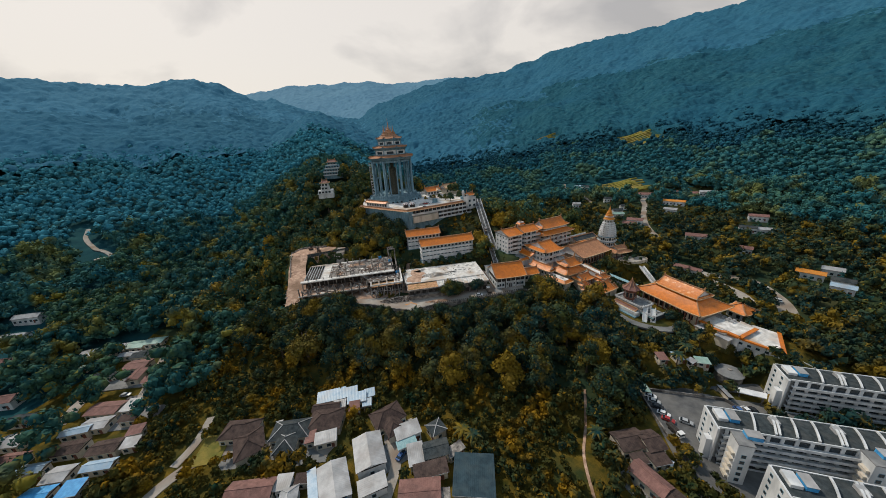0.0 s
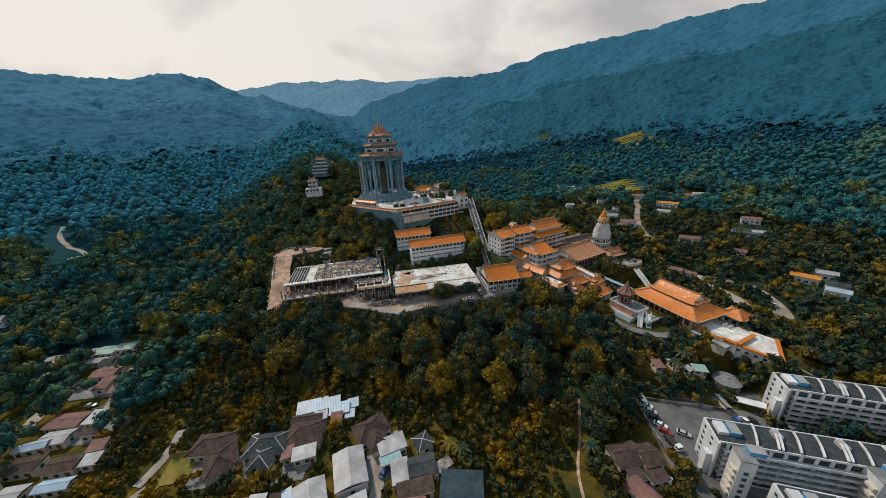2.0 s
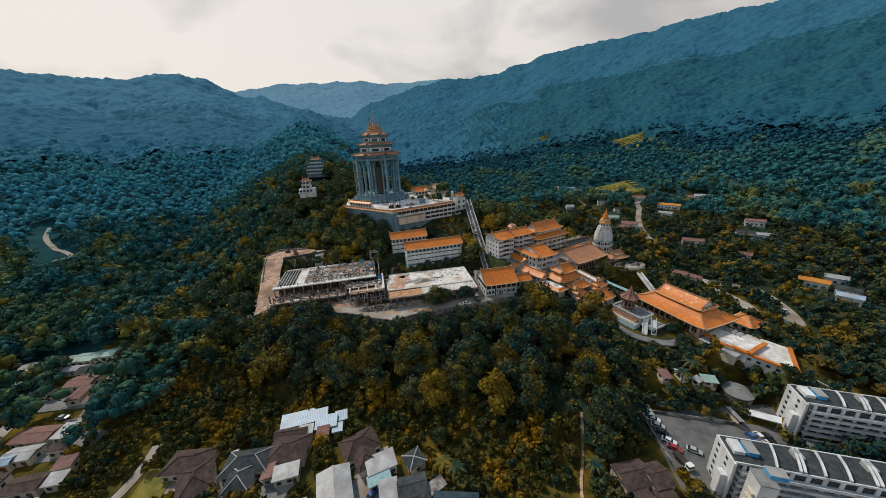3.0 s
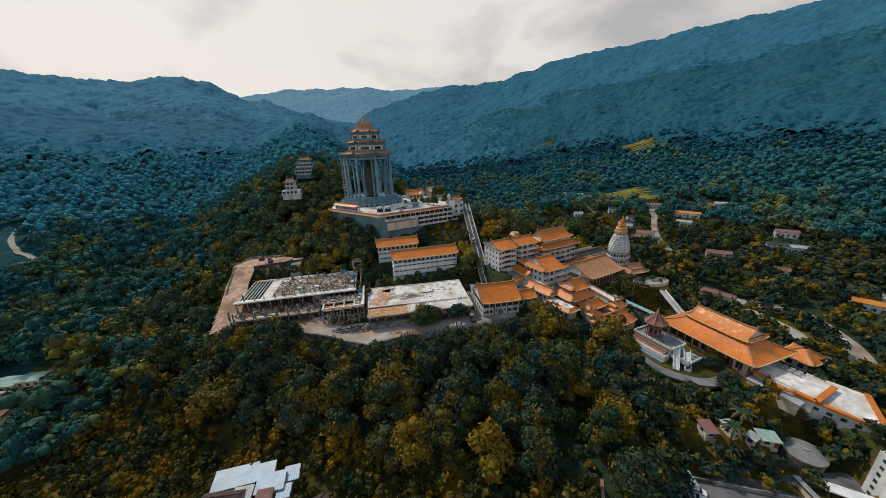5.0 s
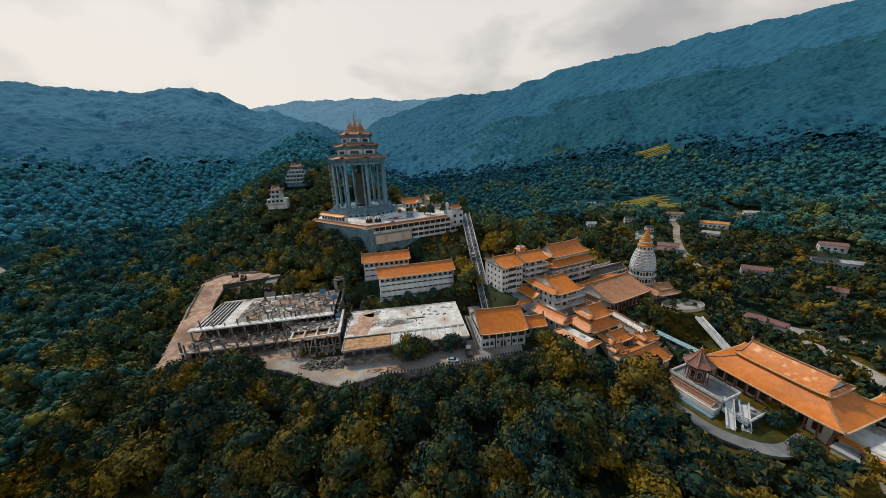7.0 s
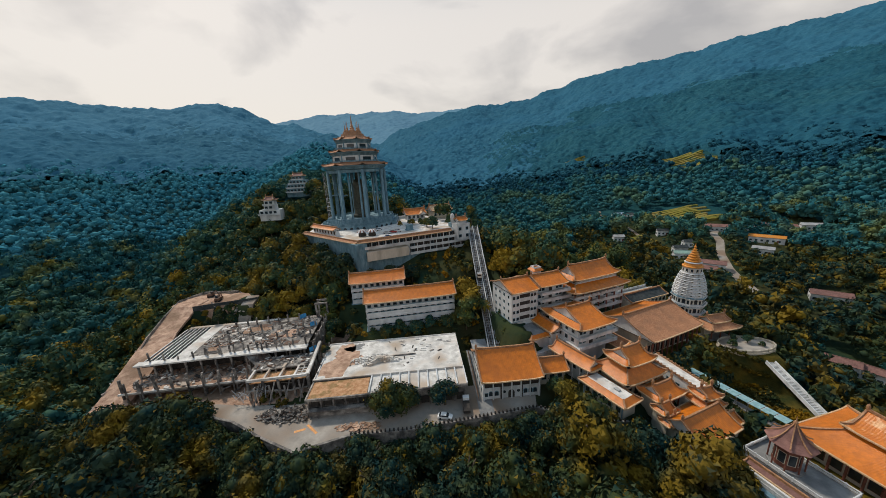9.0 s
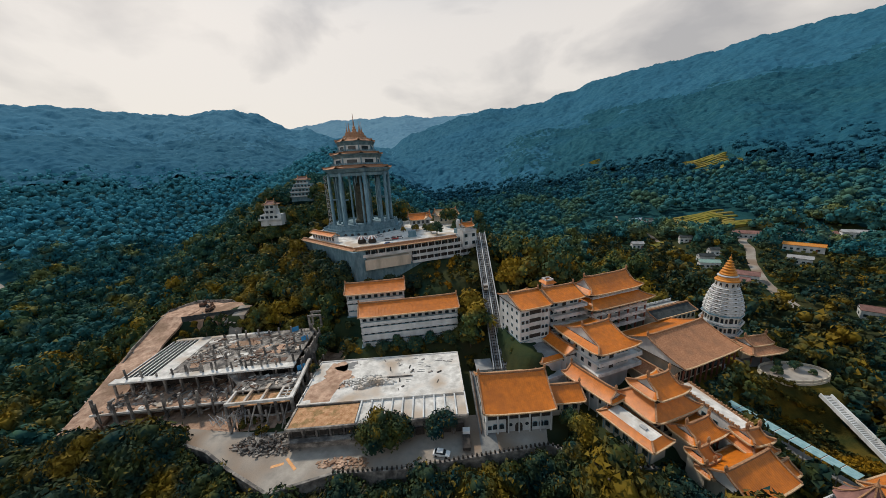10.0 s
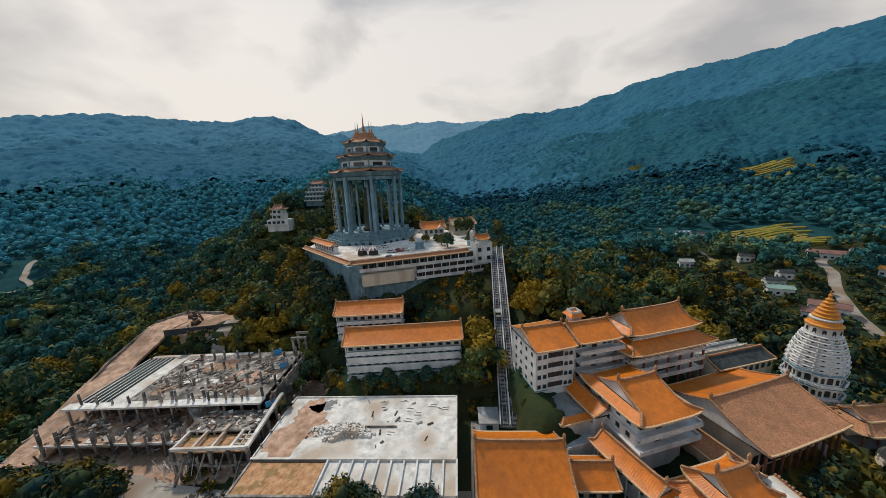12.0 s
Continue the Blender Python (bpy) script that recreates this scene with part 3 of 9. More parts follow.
def skirt_roof(parent, L, D, l, d, z0, z1, mat=None, lift=0.6, rib=0.55, x=0.0, y=0.0, rz=0.0):
    """The lower roof of a two-tier hall: four swept slopes round the upper storey."""
    hold = new("lower_roof")
    hold.parent = parent
    hold.matrix_basis = pose(x, y, 0, 0, 0, rz)
    for name, A, B, a, b, turn in (("front_slope", L, D, l, d, 0), ("back_slope", L, D, l, d, 180), ("side_slope", D, L, d, l, 90), ("side_slope", D, L, d, l, 270)):
        s, n, nv = Shape(), max(4, int(A / rib) * 2), 6
        c, q = math.cos(radians(turn)), math.sin(radians(turn))
        for j in range(nv + 1):
            t = j / nv
            for i in range(n + 1):
                u = -1 + 2 * i / n
                px, py = u * (A + (a - A) * t) / 2, -(B + (b - B) * t) / 2
                s.v.append((px * c - py * q, px * q + py * c, z0 + (z1 - z0) * (0.65 * t + 0.35 * t * t) + lift * abs(u) ** 6 * (1 - t) ** 2 + (0.022 if i % 2 else 0)))
        for j in range(nv):
            for i in range(n):
                k = j * (n + 1) + i
                s.f.append((k, k + 1, k + n + 2, k + n + 1))
        part(name, s, mat or ROOF, hold)
        ev = [((u * A / 2) * c + B / 2 * q, (u * A / 2) * q - B / 2 * c, z0 - 0.22 + lift * abs(u) ** 6) for u in [-1 + i / 7 for i in range(15)]]
        part("eave", run(ev, 0.35, 0.34), EAVE, hold)
    for sx in (-1, 1):
        for sy in (-1, 1):
            pts = [(sx * (L + (l - L) * t) / 2, sy * (D + (d - D) * t) / 2, z0 + (z1 - z0) * (0.65 * t + 0.35 * t * t) + lift * (1 - t) ** 2 - 0.05) for t in [j / 6 for j in range(7)]]
            part("hip_ridge", run(pts, 0.4, 0.38), RIDGE, hold)
    part("soffit", Shape().box(0, 0, z0 - 0.3, L - 0.6, D - 0.6, 0.16), DARK, hold)
    return hold


def rail(parent, pts, h=1.0, mat=None, closed=False, name="balustrade", step=2.2):
    """A balustrade: posts, a top and a bottom bar along a line."""
    s = Shape()
    pts = pts + [pts[0]] if closed else pts
    for a, b in zip(pts, pts[1:]):
        a, b = Vector(a), Vector(b)
        s.beam(a + Vector((0, 0, h - 0.22)), b + Vector((0, 0, h - 0.22)), 0.22, 0.22)
        s.beam(a + Vector((0, 0, 0.1)), b + Vector((0, 0, 0.1)), 0.14, 0.45)
        n = max(1, int((b - a).length / step))
        for i in range(n + 1):
            p = a + (b - a) * (i / n)
            s.box(p.x, p.y, p.z, 0.26, 0.26, h + 0.12)
    return part(name, s, mat or WHITE, parent)


def gallery_block(parent, L, D, z0, floors, fh, inset=1.7, bays=8, mat=None, back=True, x=0.0, y=0.0, banded=False):
    """A block of open galleries: floor slabs, parapets, posts and a recessed front with windows and doors."""
    mat = mat or WHITE
    core = Shape().box(x, y + inset / 2, z0, L - 0.4, D - inset, floors * fh)
    part("wall", core, mat, parent)
    for k in range(floors + 1):
        part("floor_slab", Shape().box(x, y, z0 + k * fh - 0.32, L + 0.3, D + 0.3, 0.34), mat, parent)
    for k in range(floors):
        z = z0 + k * fh
        part("parapet", Shape().box(x, y - D / 2 + 0.1, z + 0.02, L, 0.18, fh - 1.05 if banded and k < floors - 1 else 0.95), mat, parent)
        part("handrail", Shape().box(x, y - D / 2 + 0.1, z + (fh - 1.03 if banded and k < floors - 1 else 0.97), L + 0.1, 0.3, 0.14), GREYSTONE, parent)
        for i in range(bays):
            px = x - L / 2 + (i + 0.5) * L / bays
            window(parent, px, y - D / 2 + inset + 0.0, z + 0.9, 0, L / bays * 0.5, 1.45)
    for i in range(0, bays + 1, bays if banded else 1):
        px = x - L / 2 + 0.15 + i * (L - 0.3) / bays
        part("post", Shape().box(px, y - D / 2 + 0.16, z0, 0.3, 0.3, floors * fh), mat, parent)
    if back:
        for sx in (-1, 1):
            for k in range(floors):
                for j in range(2):
                    window(parent, x + sx * (L / 2 - 0.2), y - D / 4 + 0.6 + j * D / 3, z0 + k * fh + 1.0, 90 * sx, 0.9, 1.2)


# ---- temple: the two dormitory blocks below the terrace ----
def dormitory(x, y, z, rz, L, D, floors, eave, top, label):
    t = thing("dormitory_block", x, y, z, rz, label, "temple building")
    part("footing", Shape().box(0, 0, -3, L - 0.5, D - 1, 3.2), GREYSTONE, t)
    gallery_block(t, L - 1.6, D - 1.6, 0, floors, (eave - 0.4) / floors, 1.5, int(L / 2.6), banded=True)
    gable_roof(t, L, D, eave, top, lift=0.25, curve=0.15)
    plot(x, y, L / 2 + 1, D / 2 + 2.5, rz)
    return t


dormitory(-58.2, 202.2, 19.5, 30.2, 38.0, 11.2, 4, 12.3, 15.7, "long white four-storey dormitory with an orange tiled roof")
dormitory(-77.6, 208.8, 25.4, 30.0, 25.0, 10.0, 3, 9.7, 13.0, "white three-storey dormitory with galleries and an orange tiled roof")


# ---- temple: gate hall ----
def gate_hall():
    t = thing("gate_hall", -14.8, 181.4, 13.2, 25, "low white gate hall with a broad orange roof and arched windows", "temple building")
    L, D = 19.2, 18.0
    part("wall", Shape().box(0, 0, -1.0, L - 1.6, D - 3.2, 5.0), WHITE, t)
    # The recess under the eaves is a dark box: its shade is colour.
    part("clerestory", Shape().box(0, 0, 4.0, L - 2.0, D - 3.6, 2.7), DARK, t, "dark band under the eaves, recess shade in its colour")
    for i in range(7):
        part("pillar", Shape().ring([(0.22, 0), (0.22, 6.6)], 8, cx=-L / 2 + 1.0 + i * (L - 2) / 6, cy=-D / 2 + 1.2), WHITE, t)
    for px in (-6.4, -4.6, 4.4, 6.0, 7.4):
        window(t, px, -D / 2 + 1.6, 1.2, 0, 1.1, 1.5, True)
    window(t, -7.9, -D / 2 + 1.6, 1.2, 0, 1.0, 1.1)
    for px in (-2.2, 2.2):
        r = Shape()
        r.v = [(0.5 * math.cos(a), 0, 2.3 + 0.5 * math.sin(a)) for a in np.linspace(0, 2 * math.pi, 12, endpoint=False)]
        r.v += [(vx, -0.06, vz) for vx, _, vz in r.v]
        r.f = [tuple(range(12)), tuple(reversed(range(12, 24)))] + [(i, 12 + i, 12 + (i + 1) % 12, (i + 1) % 12) for i in range(12)]
        place("round_window", r.mesh("round_window", GLASS), t, px, -D / 2 + 1.6, 0)
    place("door", shared(("arched_door", 2), lambda: upright(arch_profile(2.0, 2.9), 0.07), DARK), t, 0, -D / 2 + 1.6, 0, 0, "arched dark doorway")
    for px in (-L / 2 + 0.9, -3.2, 3.2, L / 2 - 0.9):
        part("pier", Shape().box(px, -D / 2 + 1.5, -1, 0.5, 0.5, 5.2), DARK if abs(px) < 5 else WHITE, t)
    for sx in (-1, 1):
        for j in range(4):
            window(t, sx * (L / 2 - 0.8), -5 + j * 3.2, 1.3, 90 * sx, 1.0, 1.4)
    gable_roof(t, L, D, 7.0, 12.8, lift=0.5, curve=0.3)
    plot(-14.8, 181.4, L / 2 + 2, D / 2 + 4, 25)


gate_hall()


# ---- temple: white residence with stepped roofs ----
def residence():
    t = thing("monks_residence", -15.8, 210.0, 24.2, 40, "white four-storey residence with orange tiled roofs and balconies", "temple building")
    W, D, H = 11.2, 14.6, 12.0
    part("wall", Shape().box(0, 0, -2.5, W, D, H + 2.3), WHITE, t)
    for k in range(4):
        z = 1.0 + k * 2.9
        for j in range(4):
            window(t, -W / 2, -D / 2 + 2.2 + j * 3.2, z, -90, 0.8, 0.95, j == 2)
        for px in (-4.6, -3.0, 3.2, 4.6):
            window(t, px, -D / 2, z, 0, 0.9, 1.05, px > 0)
        # A flat dark panel on the wall paints the balcony's shade.
        part("recess", Shape().box(0.1, -D / 2 - 0.02, z - 0.6, 4.4, 0.06, 2.1), DARK, t, "dark panel standing for shade in a balcony recess")
        part("balcony_rail", Shape().box(0.1, -D / 2 - 0.1, z - 0.7, 4.6, 0.22, 0.8), WHITE, t)
    part("string_course", Shape().box(0, 0, 0.2, W + 0.3, D + 0.3, 0.3), GREYSTONE, t)
    gable_roof(t, 12.4, 16.2, 12.2, 15.2, lift=0.35, curve=0.2)
    plot(-15.8, 210, 8, 9, 40)
    u = thing("balcony_wing", -4.6, 216.6, 24.2, 40, "white wing with three deep balconies and an orange roof", "temple building")
    W, D = 12.6, 10.0
    part("wall", Shape().box(0, 0.8, -2.5, W, D - 1.6, 14.6), WHITE, u)
    for k in range(4):
        z = 0.9 + k * 2.9
        part("balcony_slab", Shape().box(0.9, -D / 2 + 0.2, z - 0.25, W + 1.0, 3.0, 0.28), WHITE, u)
        rail(u, [(-W / 2 + 0.5, -D / 2 - 1.2, z), (W / 2 + 1.3, -D / 2 - 1.2, z), (W / 2 + 1.3, -D / 2 + 1.4, z)], 0.95)
        for px in (-4.8, -3.2, 3.4, 5.0):
            window(u, px, -D / 2 + 1.6, z + 0.6, 0, 1.1, 1.3)
        place("door", shared(("balcony_door", 1), lambda: Shape().box(0, -0.03, 0, 1.5, 0.07, 2.2), DARK), u, 0.2, -D / 2 + 1.6, z)
    gable_roof(u, 13.4, 12.6, 12.8, 15.8, lift=0.4, curve=0.2)
    part("stair_head", Shape().box(-1.5, 4.0, 12.5, 3.0, 3.0, 4.2), WHITE, u)
    part("stair_head_roof", Shape().ring([(3.4, 16.4), (2.2, 17.3)], 4, math.pi / 4, -1.5, 4.0), ROOF, u)
    rail(u, [(-2.9, 2.6, 17.2), (-0.1, 2.6, 17.2), (-0.1, 5.4, 17.2), (-2.9, 5.4, 17.2)], 0.7, closed=True)
    plot(-4.6, 217, 9, 9, 40)


residence()


# ---- temple: two-tier hall ----
def two_tier_hall():
    t = thing("two_tier_hall", 11.6, 229.6, 24.0, 42, "large two-tiered temple hall with arcades and orange roofs", "temple building")
    L, D = 26.0, 15.0
    part("wall", Shape().box(0, 1.0, -3, L - 1, D - 4.0, 12.4), WHITE, t)
    for k in range(3):
        z = -0.2 + k * 3.1
        part("gallery_floor", Shape().box(0, 0, z - 0.3, L, D, 0.32), WHITE, t)
        rail(t, [(-L / 2, -D / 2 + 0.1, z), (L / 2, -D / 2 + 0.1, z)], 0.95)
        for i in range(6):
            px = -L / 2 + (i + 0.5) * L / 6
            window(t, px, -D / 2 + 3.0, z + 0.4, 0, 1.9, 2.1, True)
    for i in range(7):
        part("column", Shape().ring([(0.32, -3), (0.28, 9.2)], 8, cx=-L / 2 + 0.3 + i * (L - 0.6) / 6, cy=-D / 2 + 0.35), REDWOOD, t)
    skirt_roof(t, 29.2, 18.6, 21.6, 9.6, 9.0, 11.2)
    part("upper_wall", Shape().box(0, 0, 10.5, 20.5, 7.6, 3.0), DARK, t, "dark timber upper storey with white windows")
    rail(t, [(-10.8, -5.2, 11.2), (10.8, -5.2, 11.2), (10.8, 5.2, 11.2), (-10.8, 5.2, 11.2)], 0.95, closed=True)
    for i in range(7):
        window(t, -9 + i * 3.0, -3.8, 11.6, 0, 1.3, 1.4, False, WHITE)
    gable_roof(t, 25.0, 12.0, 12.9, 17.6, lift=0.7, hip=0.35)
    plot(11.6, 229.6, 15, 10, 42)


two_tier_hall()


# ---- temple: middle hall, annexes ----
def middle_hall():
    t = thing("middle_hall", 7.4, 204.6, 17.5, 42, "white two-storey hall with a steep orange hip-and-gable roof", "temple building")
    L, D = 13.0, 14.5
    part("wall", Shape().box(0, 0, -3, L, D, 13.6), WHITE, t)
    for z in (4.2, 7.6):
        part("balcony_slab", Shape().box(1.0, -0.6, z - 0.3, L + 3.6, D + 3.2, 0.32), WHITE, t)
        rail(t, [(-L / 2 - 0.7, -D / 2 - 2.1, z), (L / 2 + 2.7, -D / 2 - 2.1, z), (L / 2 + 2.7, D / 2, z)], 0.95)
    for z in (5.2, 8.5):
        for px in (-5.2, -3.6, 2.2, 3.8, 5.3):
            window(t, px, -D / 2, z, 0, 1.0, 1.2)
        place("door", shared(("hall_door", 1), lambda: Shape().box(0, -0.03, 0, 1.6, 0.07, 2.3), DARK), t, -0.6, -D / 2, z - 0.9)
        for j in range(4):
            window(t, L / 2, -5 + j * 3, z, 90, 1.0, 1.2)
            window(t, -L / 2, -5 + j * 3, z, -90, 1.0, 1.2)
    gable_roof(t, 16.6, 19.4, 11.2, 15.4, lift=0.8, hip=0.28, curve=0.3)
    plot(7.4, 204.6, 11, 12, 42)
    # flat-roofed annex in front of the residence
    a = thing("flat_annex", -9.6, 203.0, 17.0, 42, "flat-roofed annex with an orange eave and a terrace rail", "temple building")
    part("wall", Shape().box(0, 0, -3, 7.4, 14.0, 8.6), WHITE, a)
    part("roof_deck", Shape().box(0, 0, 5.6, 6.2, 13.0, 0.3), PAVING, a, "grey flat roof")
    skirt_roof(a, 9.4, 16.0, 6.4, 13.2, 5.0, 6.1, lift=0.2)
    rail(a, [(-5.6, 8.0, 0.4), (-5.6, -10.5, 0.4), (5.2, -10.5, 0.4)], 1.0)
    part("terrace", Shape().box(-0.2, -1.2, -3.0, 11.0, 18.6, 3.35), WHITE, a)
    plot(-9.6, 203, 7, 11, 42)
    b = thing("side_pavilion", -2.6, 204.4, 18.5, -48, "small annex hall with an orange gable roof", "temple building")
    part("wall", Shape().box(0, 0, -3, 10.5, 4.6, 8.6), WHITE, b)
    for i in range(4):
        window(b, -3.9 + i * 2.6, -2.3, 2.6, 0, 0.9, 1.2)
    gable_roof(b, 12.6, 6.4, 5.4, 7.4, lift=0.4)
    plot(-2.6, 204.4, 7, 4, -48)
    # long corridor roof that steps down beside the hall
    c = thing("covered_corridor", 6.4, 191.4, 13.4, -41, "long narrow corridor with an orange tiled roof", "temple building")
    part("wall", Shape().box(0, 0.4, -1, 15.0, 2.8, 7.6), WHITE, c)
    for i in range(6):
        window(c, -6.4 + i * 2.5, -1.0, 3.4, 0, 0.9, 1.3)
        part("post", Shape().box(-7.2 + i * 2.8, -2.2, -1, 0.25, 0.25, 7.4), WHITE, c)
    gable_roof(c, 17.0, 6.0, 6.6, 9.2, lift=0.5, hip=0.3)
    plot(6.4, 191.4, 10, 4, -41)
    d = thing("side_hall", -1.4, 187.6, 13.2, 25, "low cream side hall with an orange roof", "temple building")
    part("wall", Shape().box(0, 0, -1, 8.0, 5.4, 5.6), CREAM, d)
    for i in range(3):
        window(d, -2.6 + i * 2.6, -2.7, 1.6, 0, 1.3, 1.6)
    gable_roof(d, 10.2, 8.6, 4.8, 7.6, lift=0.35)
    plot(-1.4, 187.6, 6, 5, 25)


middle_hall()


# ---- temple: great prayer hall with the worn brown roof ----
def prayer_hall():
    t = thing("prayer_hall", 32.6, 219.8, 15.0, 43.6, "great prayer hall with a worn brown tiled roof", "temple building")
    L, D = 27.0, 24.0
    part("wall", Shape().box(0, 0.8, -2, L - 3.5, D - 5.5, 9.4), CREAM, t)
    for i in range(10):
        part("column", Shape().ring([(0.28, 0), (0.28, 7.4)], 8, cx=-L / 2 + 1.2 + i * (L - 2.4) / 9, cy=-D / 2 + 1.0), REDWOOD, t)
        if i < 9:
            window(t, -L / 2 + 2.8 + i * (L - 5.6) / 8, -D / 2 + 3.5, 1.0, 0, 1.8, 3.0, False, REDWOOD)
    part("veranda", Shape().box(0, -0.4, -2, L, D, 2.05), PAVING, t)
    gable_roof(t, L, D, 7.6, 12.6, mat=ROOF_BROWN, back_mat=ROOF, lift=0.5, curve=0.3)
    plot(32.6, 219.8, 15, 14, 43.6)
    c = thing("side_corridor", 22.6, 203.6, 14.5, -47, "corridor with a weathered brown tiled roof", "temple building")
    part("wall", Shape().box(0, 0, -2, 14, 3.0, 7.0), CREAM, c)
    for i in range(5):
        window(c, -5.4 + i * 2.7, 1.5, 1.6, 180, 1.2, 1.6)
    gable_roof(c, 16.5, 6.0, 5.2, 7.6, mat=ROOF_BROWN, lift=0.4)
    plot(22.6, 203.6, 9, 4, -47)
    # long grey-roofed gallery behind, with a white parapet walk
    g = thing("rear_gallery", 35.5, 243.0, 18.5, 41, "arcaded gallery with a dark tiled roof and white parapet walk", "temple building")
    part("wall", Shape().box(0, 0, -3, 22, 7.0, 8.2), CREAM, g)
    for i in range(9):
        window(g, -9.6 + i * 2.4, -3.5, 2.4, 0, 1.2, 1.7, True)
    gable_roof(g, 22, 8.6, 5.2, 7.2, mat=GREYROOF, lift=0.1, finial=False)
    part("walkway", Shape().box(0, 6.2, 4.0, 25, 3.4, 0.4), PAVING, g)
    rail(g, [(-12.5, 4.6, 4.4), (12.5, 4.6, 4.4)], 1.0)
    rail(g, [(-12.5, 7.8, 4.4), (12.5, 7.8, 4.4)], 1.0)
    part("walkway_wall", Shape().box(0, 6.2, -4, 24.5, 3.0, 8.0), WHITE, g)
    plot(35.5, 244, 13, 9, 41)


prayer_hall()


# ---- temple: pagoda ----
def pagoda():
    t = thing("pagoda", 51.5, 239.8, 15.0, 12, "white seven-tiered pagoda with a gilded conical crown", "pagoda")
    ph = math.pi / 8
    z = 0.0
    for k, (r, h) in enumerate(((5.5, 4.8), (5.6, 3.7), (5.6, 3.7))):
        part("storey", Shape().ring([(r, z), (r - 0.1, z + h)], 8, ph), WHITE, t)
        part("cornice", Shape().ring([(r + 0.55, z + h - 0.45), (r + 0.5, z + h), (r - 0.3, z + h + 0.15)], 8, ph), GREYSTONE, t, "dark tiled cornice")
        part("cornice_edge", Shape().ring([(r + 0.62, z + h - 0.62), (r + 0.62, z + h - 0.42)], 8, ph), WHITE, t)
        for i in range(8):
            a = 45 * i
            for off, w in ((-1.5, 0.7), (0, 1.2), (1.5, 0.7)):
                d = (r - 0.05) * math.cos(math.pi / 8)
                x, y = d * math.cos(radians(a)) - off * math.sin(radians(a)), d * math.sin(radians(a)) + off * math.cos(radians(a))
                window(t, x, y, z + 0.9, a + 90, w, 1.6 if w < 1 else 2.0, True, CREAM)
            d = r + 0.3
            p = [(d / math.cos(math.pi / 8) * math.cos(radians(a + q)), d / math.cos(math.pi / 8) * math.sin(radians(a + q)), z) for q in (-22.5, 22.5)]
            if k:
                rail(t, [tuple(v) for v in p], 0.75, step=1.0)
        z += h
    # upper tiers: many small stepped ledges and niches
    n_t = 7
    for k in range(n_t):
        r = (5.55, 5.5, 5.3, 5.0, 4.65, 4.2, 3.7)[k]
        h = 1.35
        part("tier", Shape().ring([(r, z), (r + 0.12, z + h * 0.45), (r - 0.1, z + h * 0.55), (r - 0.2, z + h)], 24), WHITE, t)
        part("ledge", Shape().ring([(r + 0.1, z + h - 0.28), (r + 0.2, z + h - 0.14), (r, z + h)], 24), WHITE, t)
        for i in range(24):
            a = 15 * i + 7.5
            if i % 2 == 0:
                window(t, r * 0.985 * math.cos(radians(a)), r * 0.985 * math.sin(radians(a)), z + 0.15, a + 90, 0.62, 0.85, True, CREAM)
            else:
                part("boss", Shape().ring([(0.22, z + 0.05), (0.3, z + 0.6), (0.08, z + 0.95)], 6, cx=(r + 0.2) * math.cos(radians(a)), cy=(r + 0.2) * math.sin(radians(a)), cap=False), WHITE, t)
        z += h
    part("drum", Shape().ring([(3.45, z), (3.2, z + 2.6)], 24), WHITE, t)
    for i in range(12):
        window(t, 3.3 * math.cos(radians(30 * i)), 3.3 * math.sin(radians(30 * i)), z + 0.4, 30 * i + 90, 0.75, 1.5, True, CREAM)
    z += 2.6
    part("collar", Shape().ring([(3.6, z - 0.2), (3.6, z + 0.1), (3.1, z + 0.4), (2.7, z + 1.5)], 24), GOLD, t, "gilded collar")
    part("crown_ring", Shape().ring([(3.0, z + 1.45), (3.0, z + 1.7), (2.5, z + 1.9)], 24), WHITE, t)
    z += 1.9
    rows = []
    for k in range(6):
        r = 2.3 - 0.36 * k
        rows += [(r, z), (r + 0.3, z + 0.16), (r + 0.3, z + 0.42), (r - 0.1, z + 0.6), (r - 0.3, z + 0.86)]
        z += 0.92
    rows += [(0.34, z), (0.46, z + 0.5), (0.12, z + 1.0), (0.05, z + 1.9)]
    part("crown", Shape().ring(rows, 20), GOLD, t, "gilded ringed conical crown", smooth=False)
    plot(51.5, 239.8, 9, 9, 0)


pagoda()


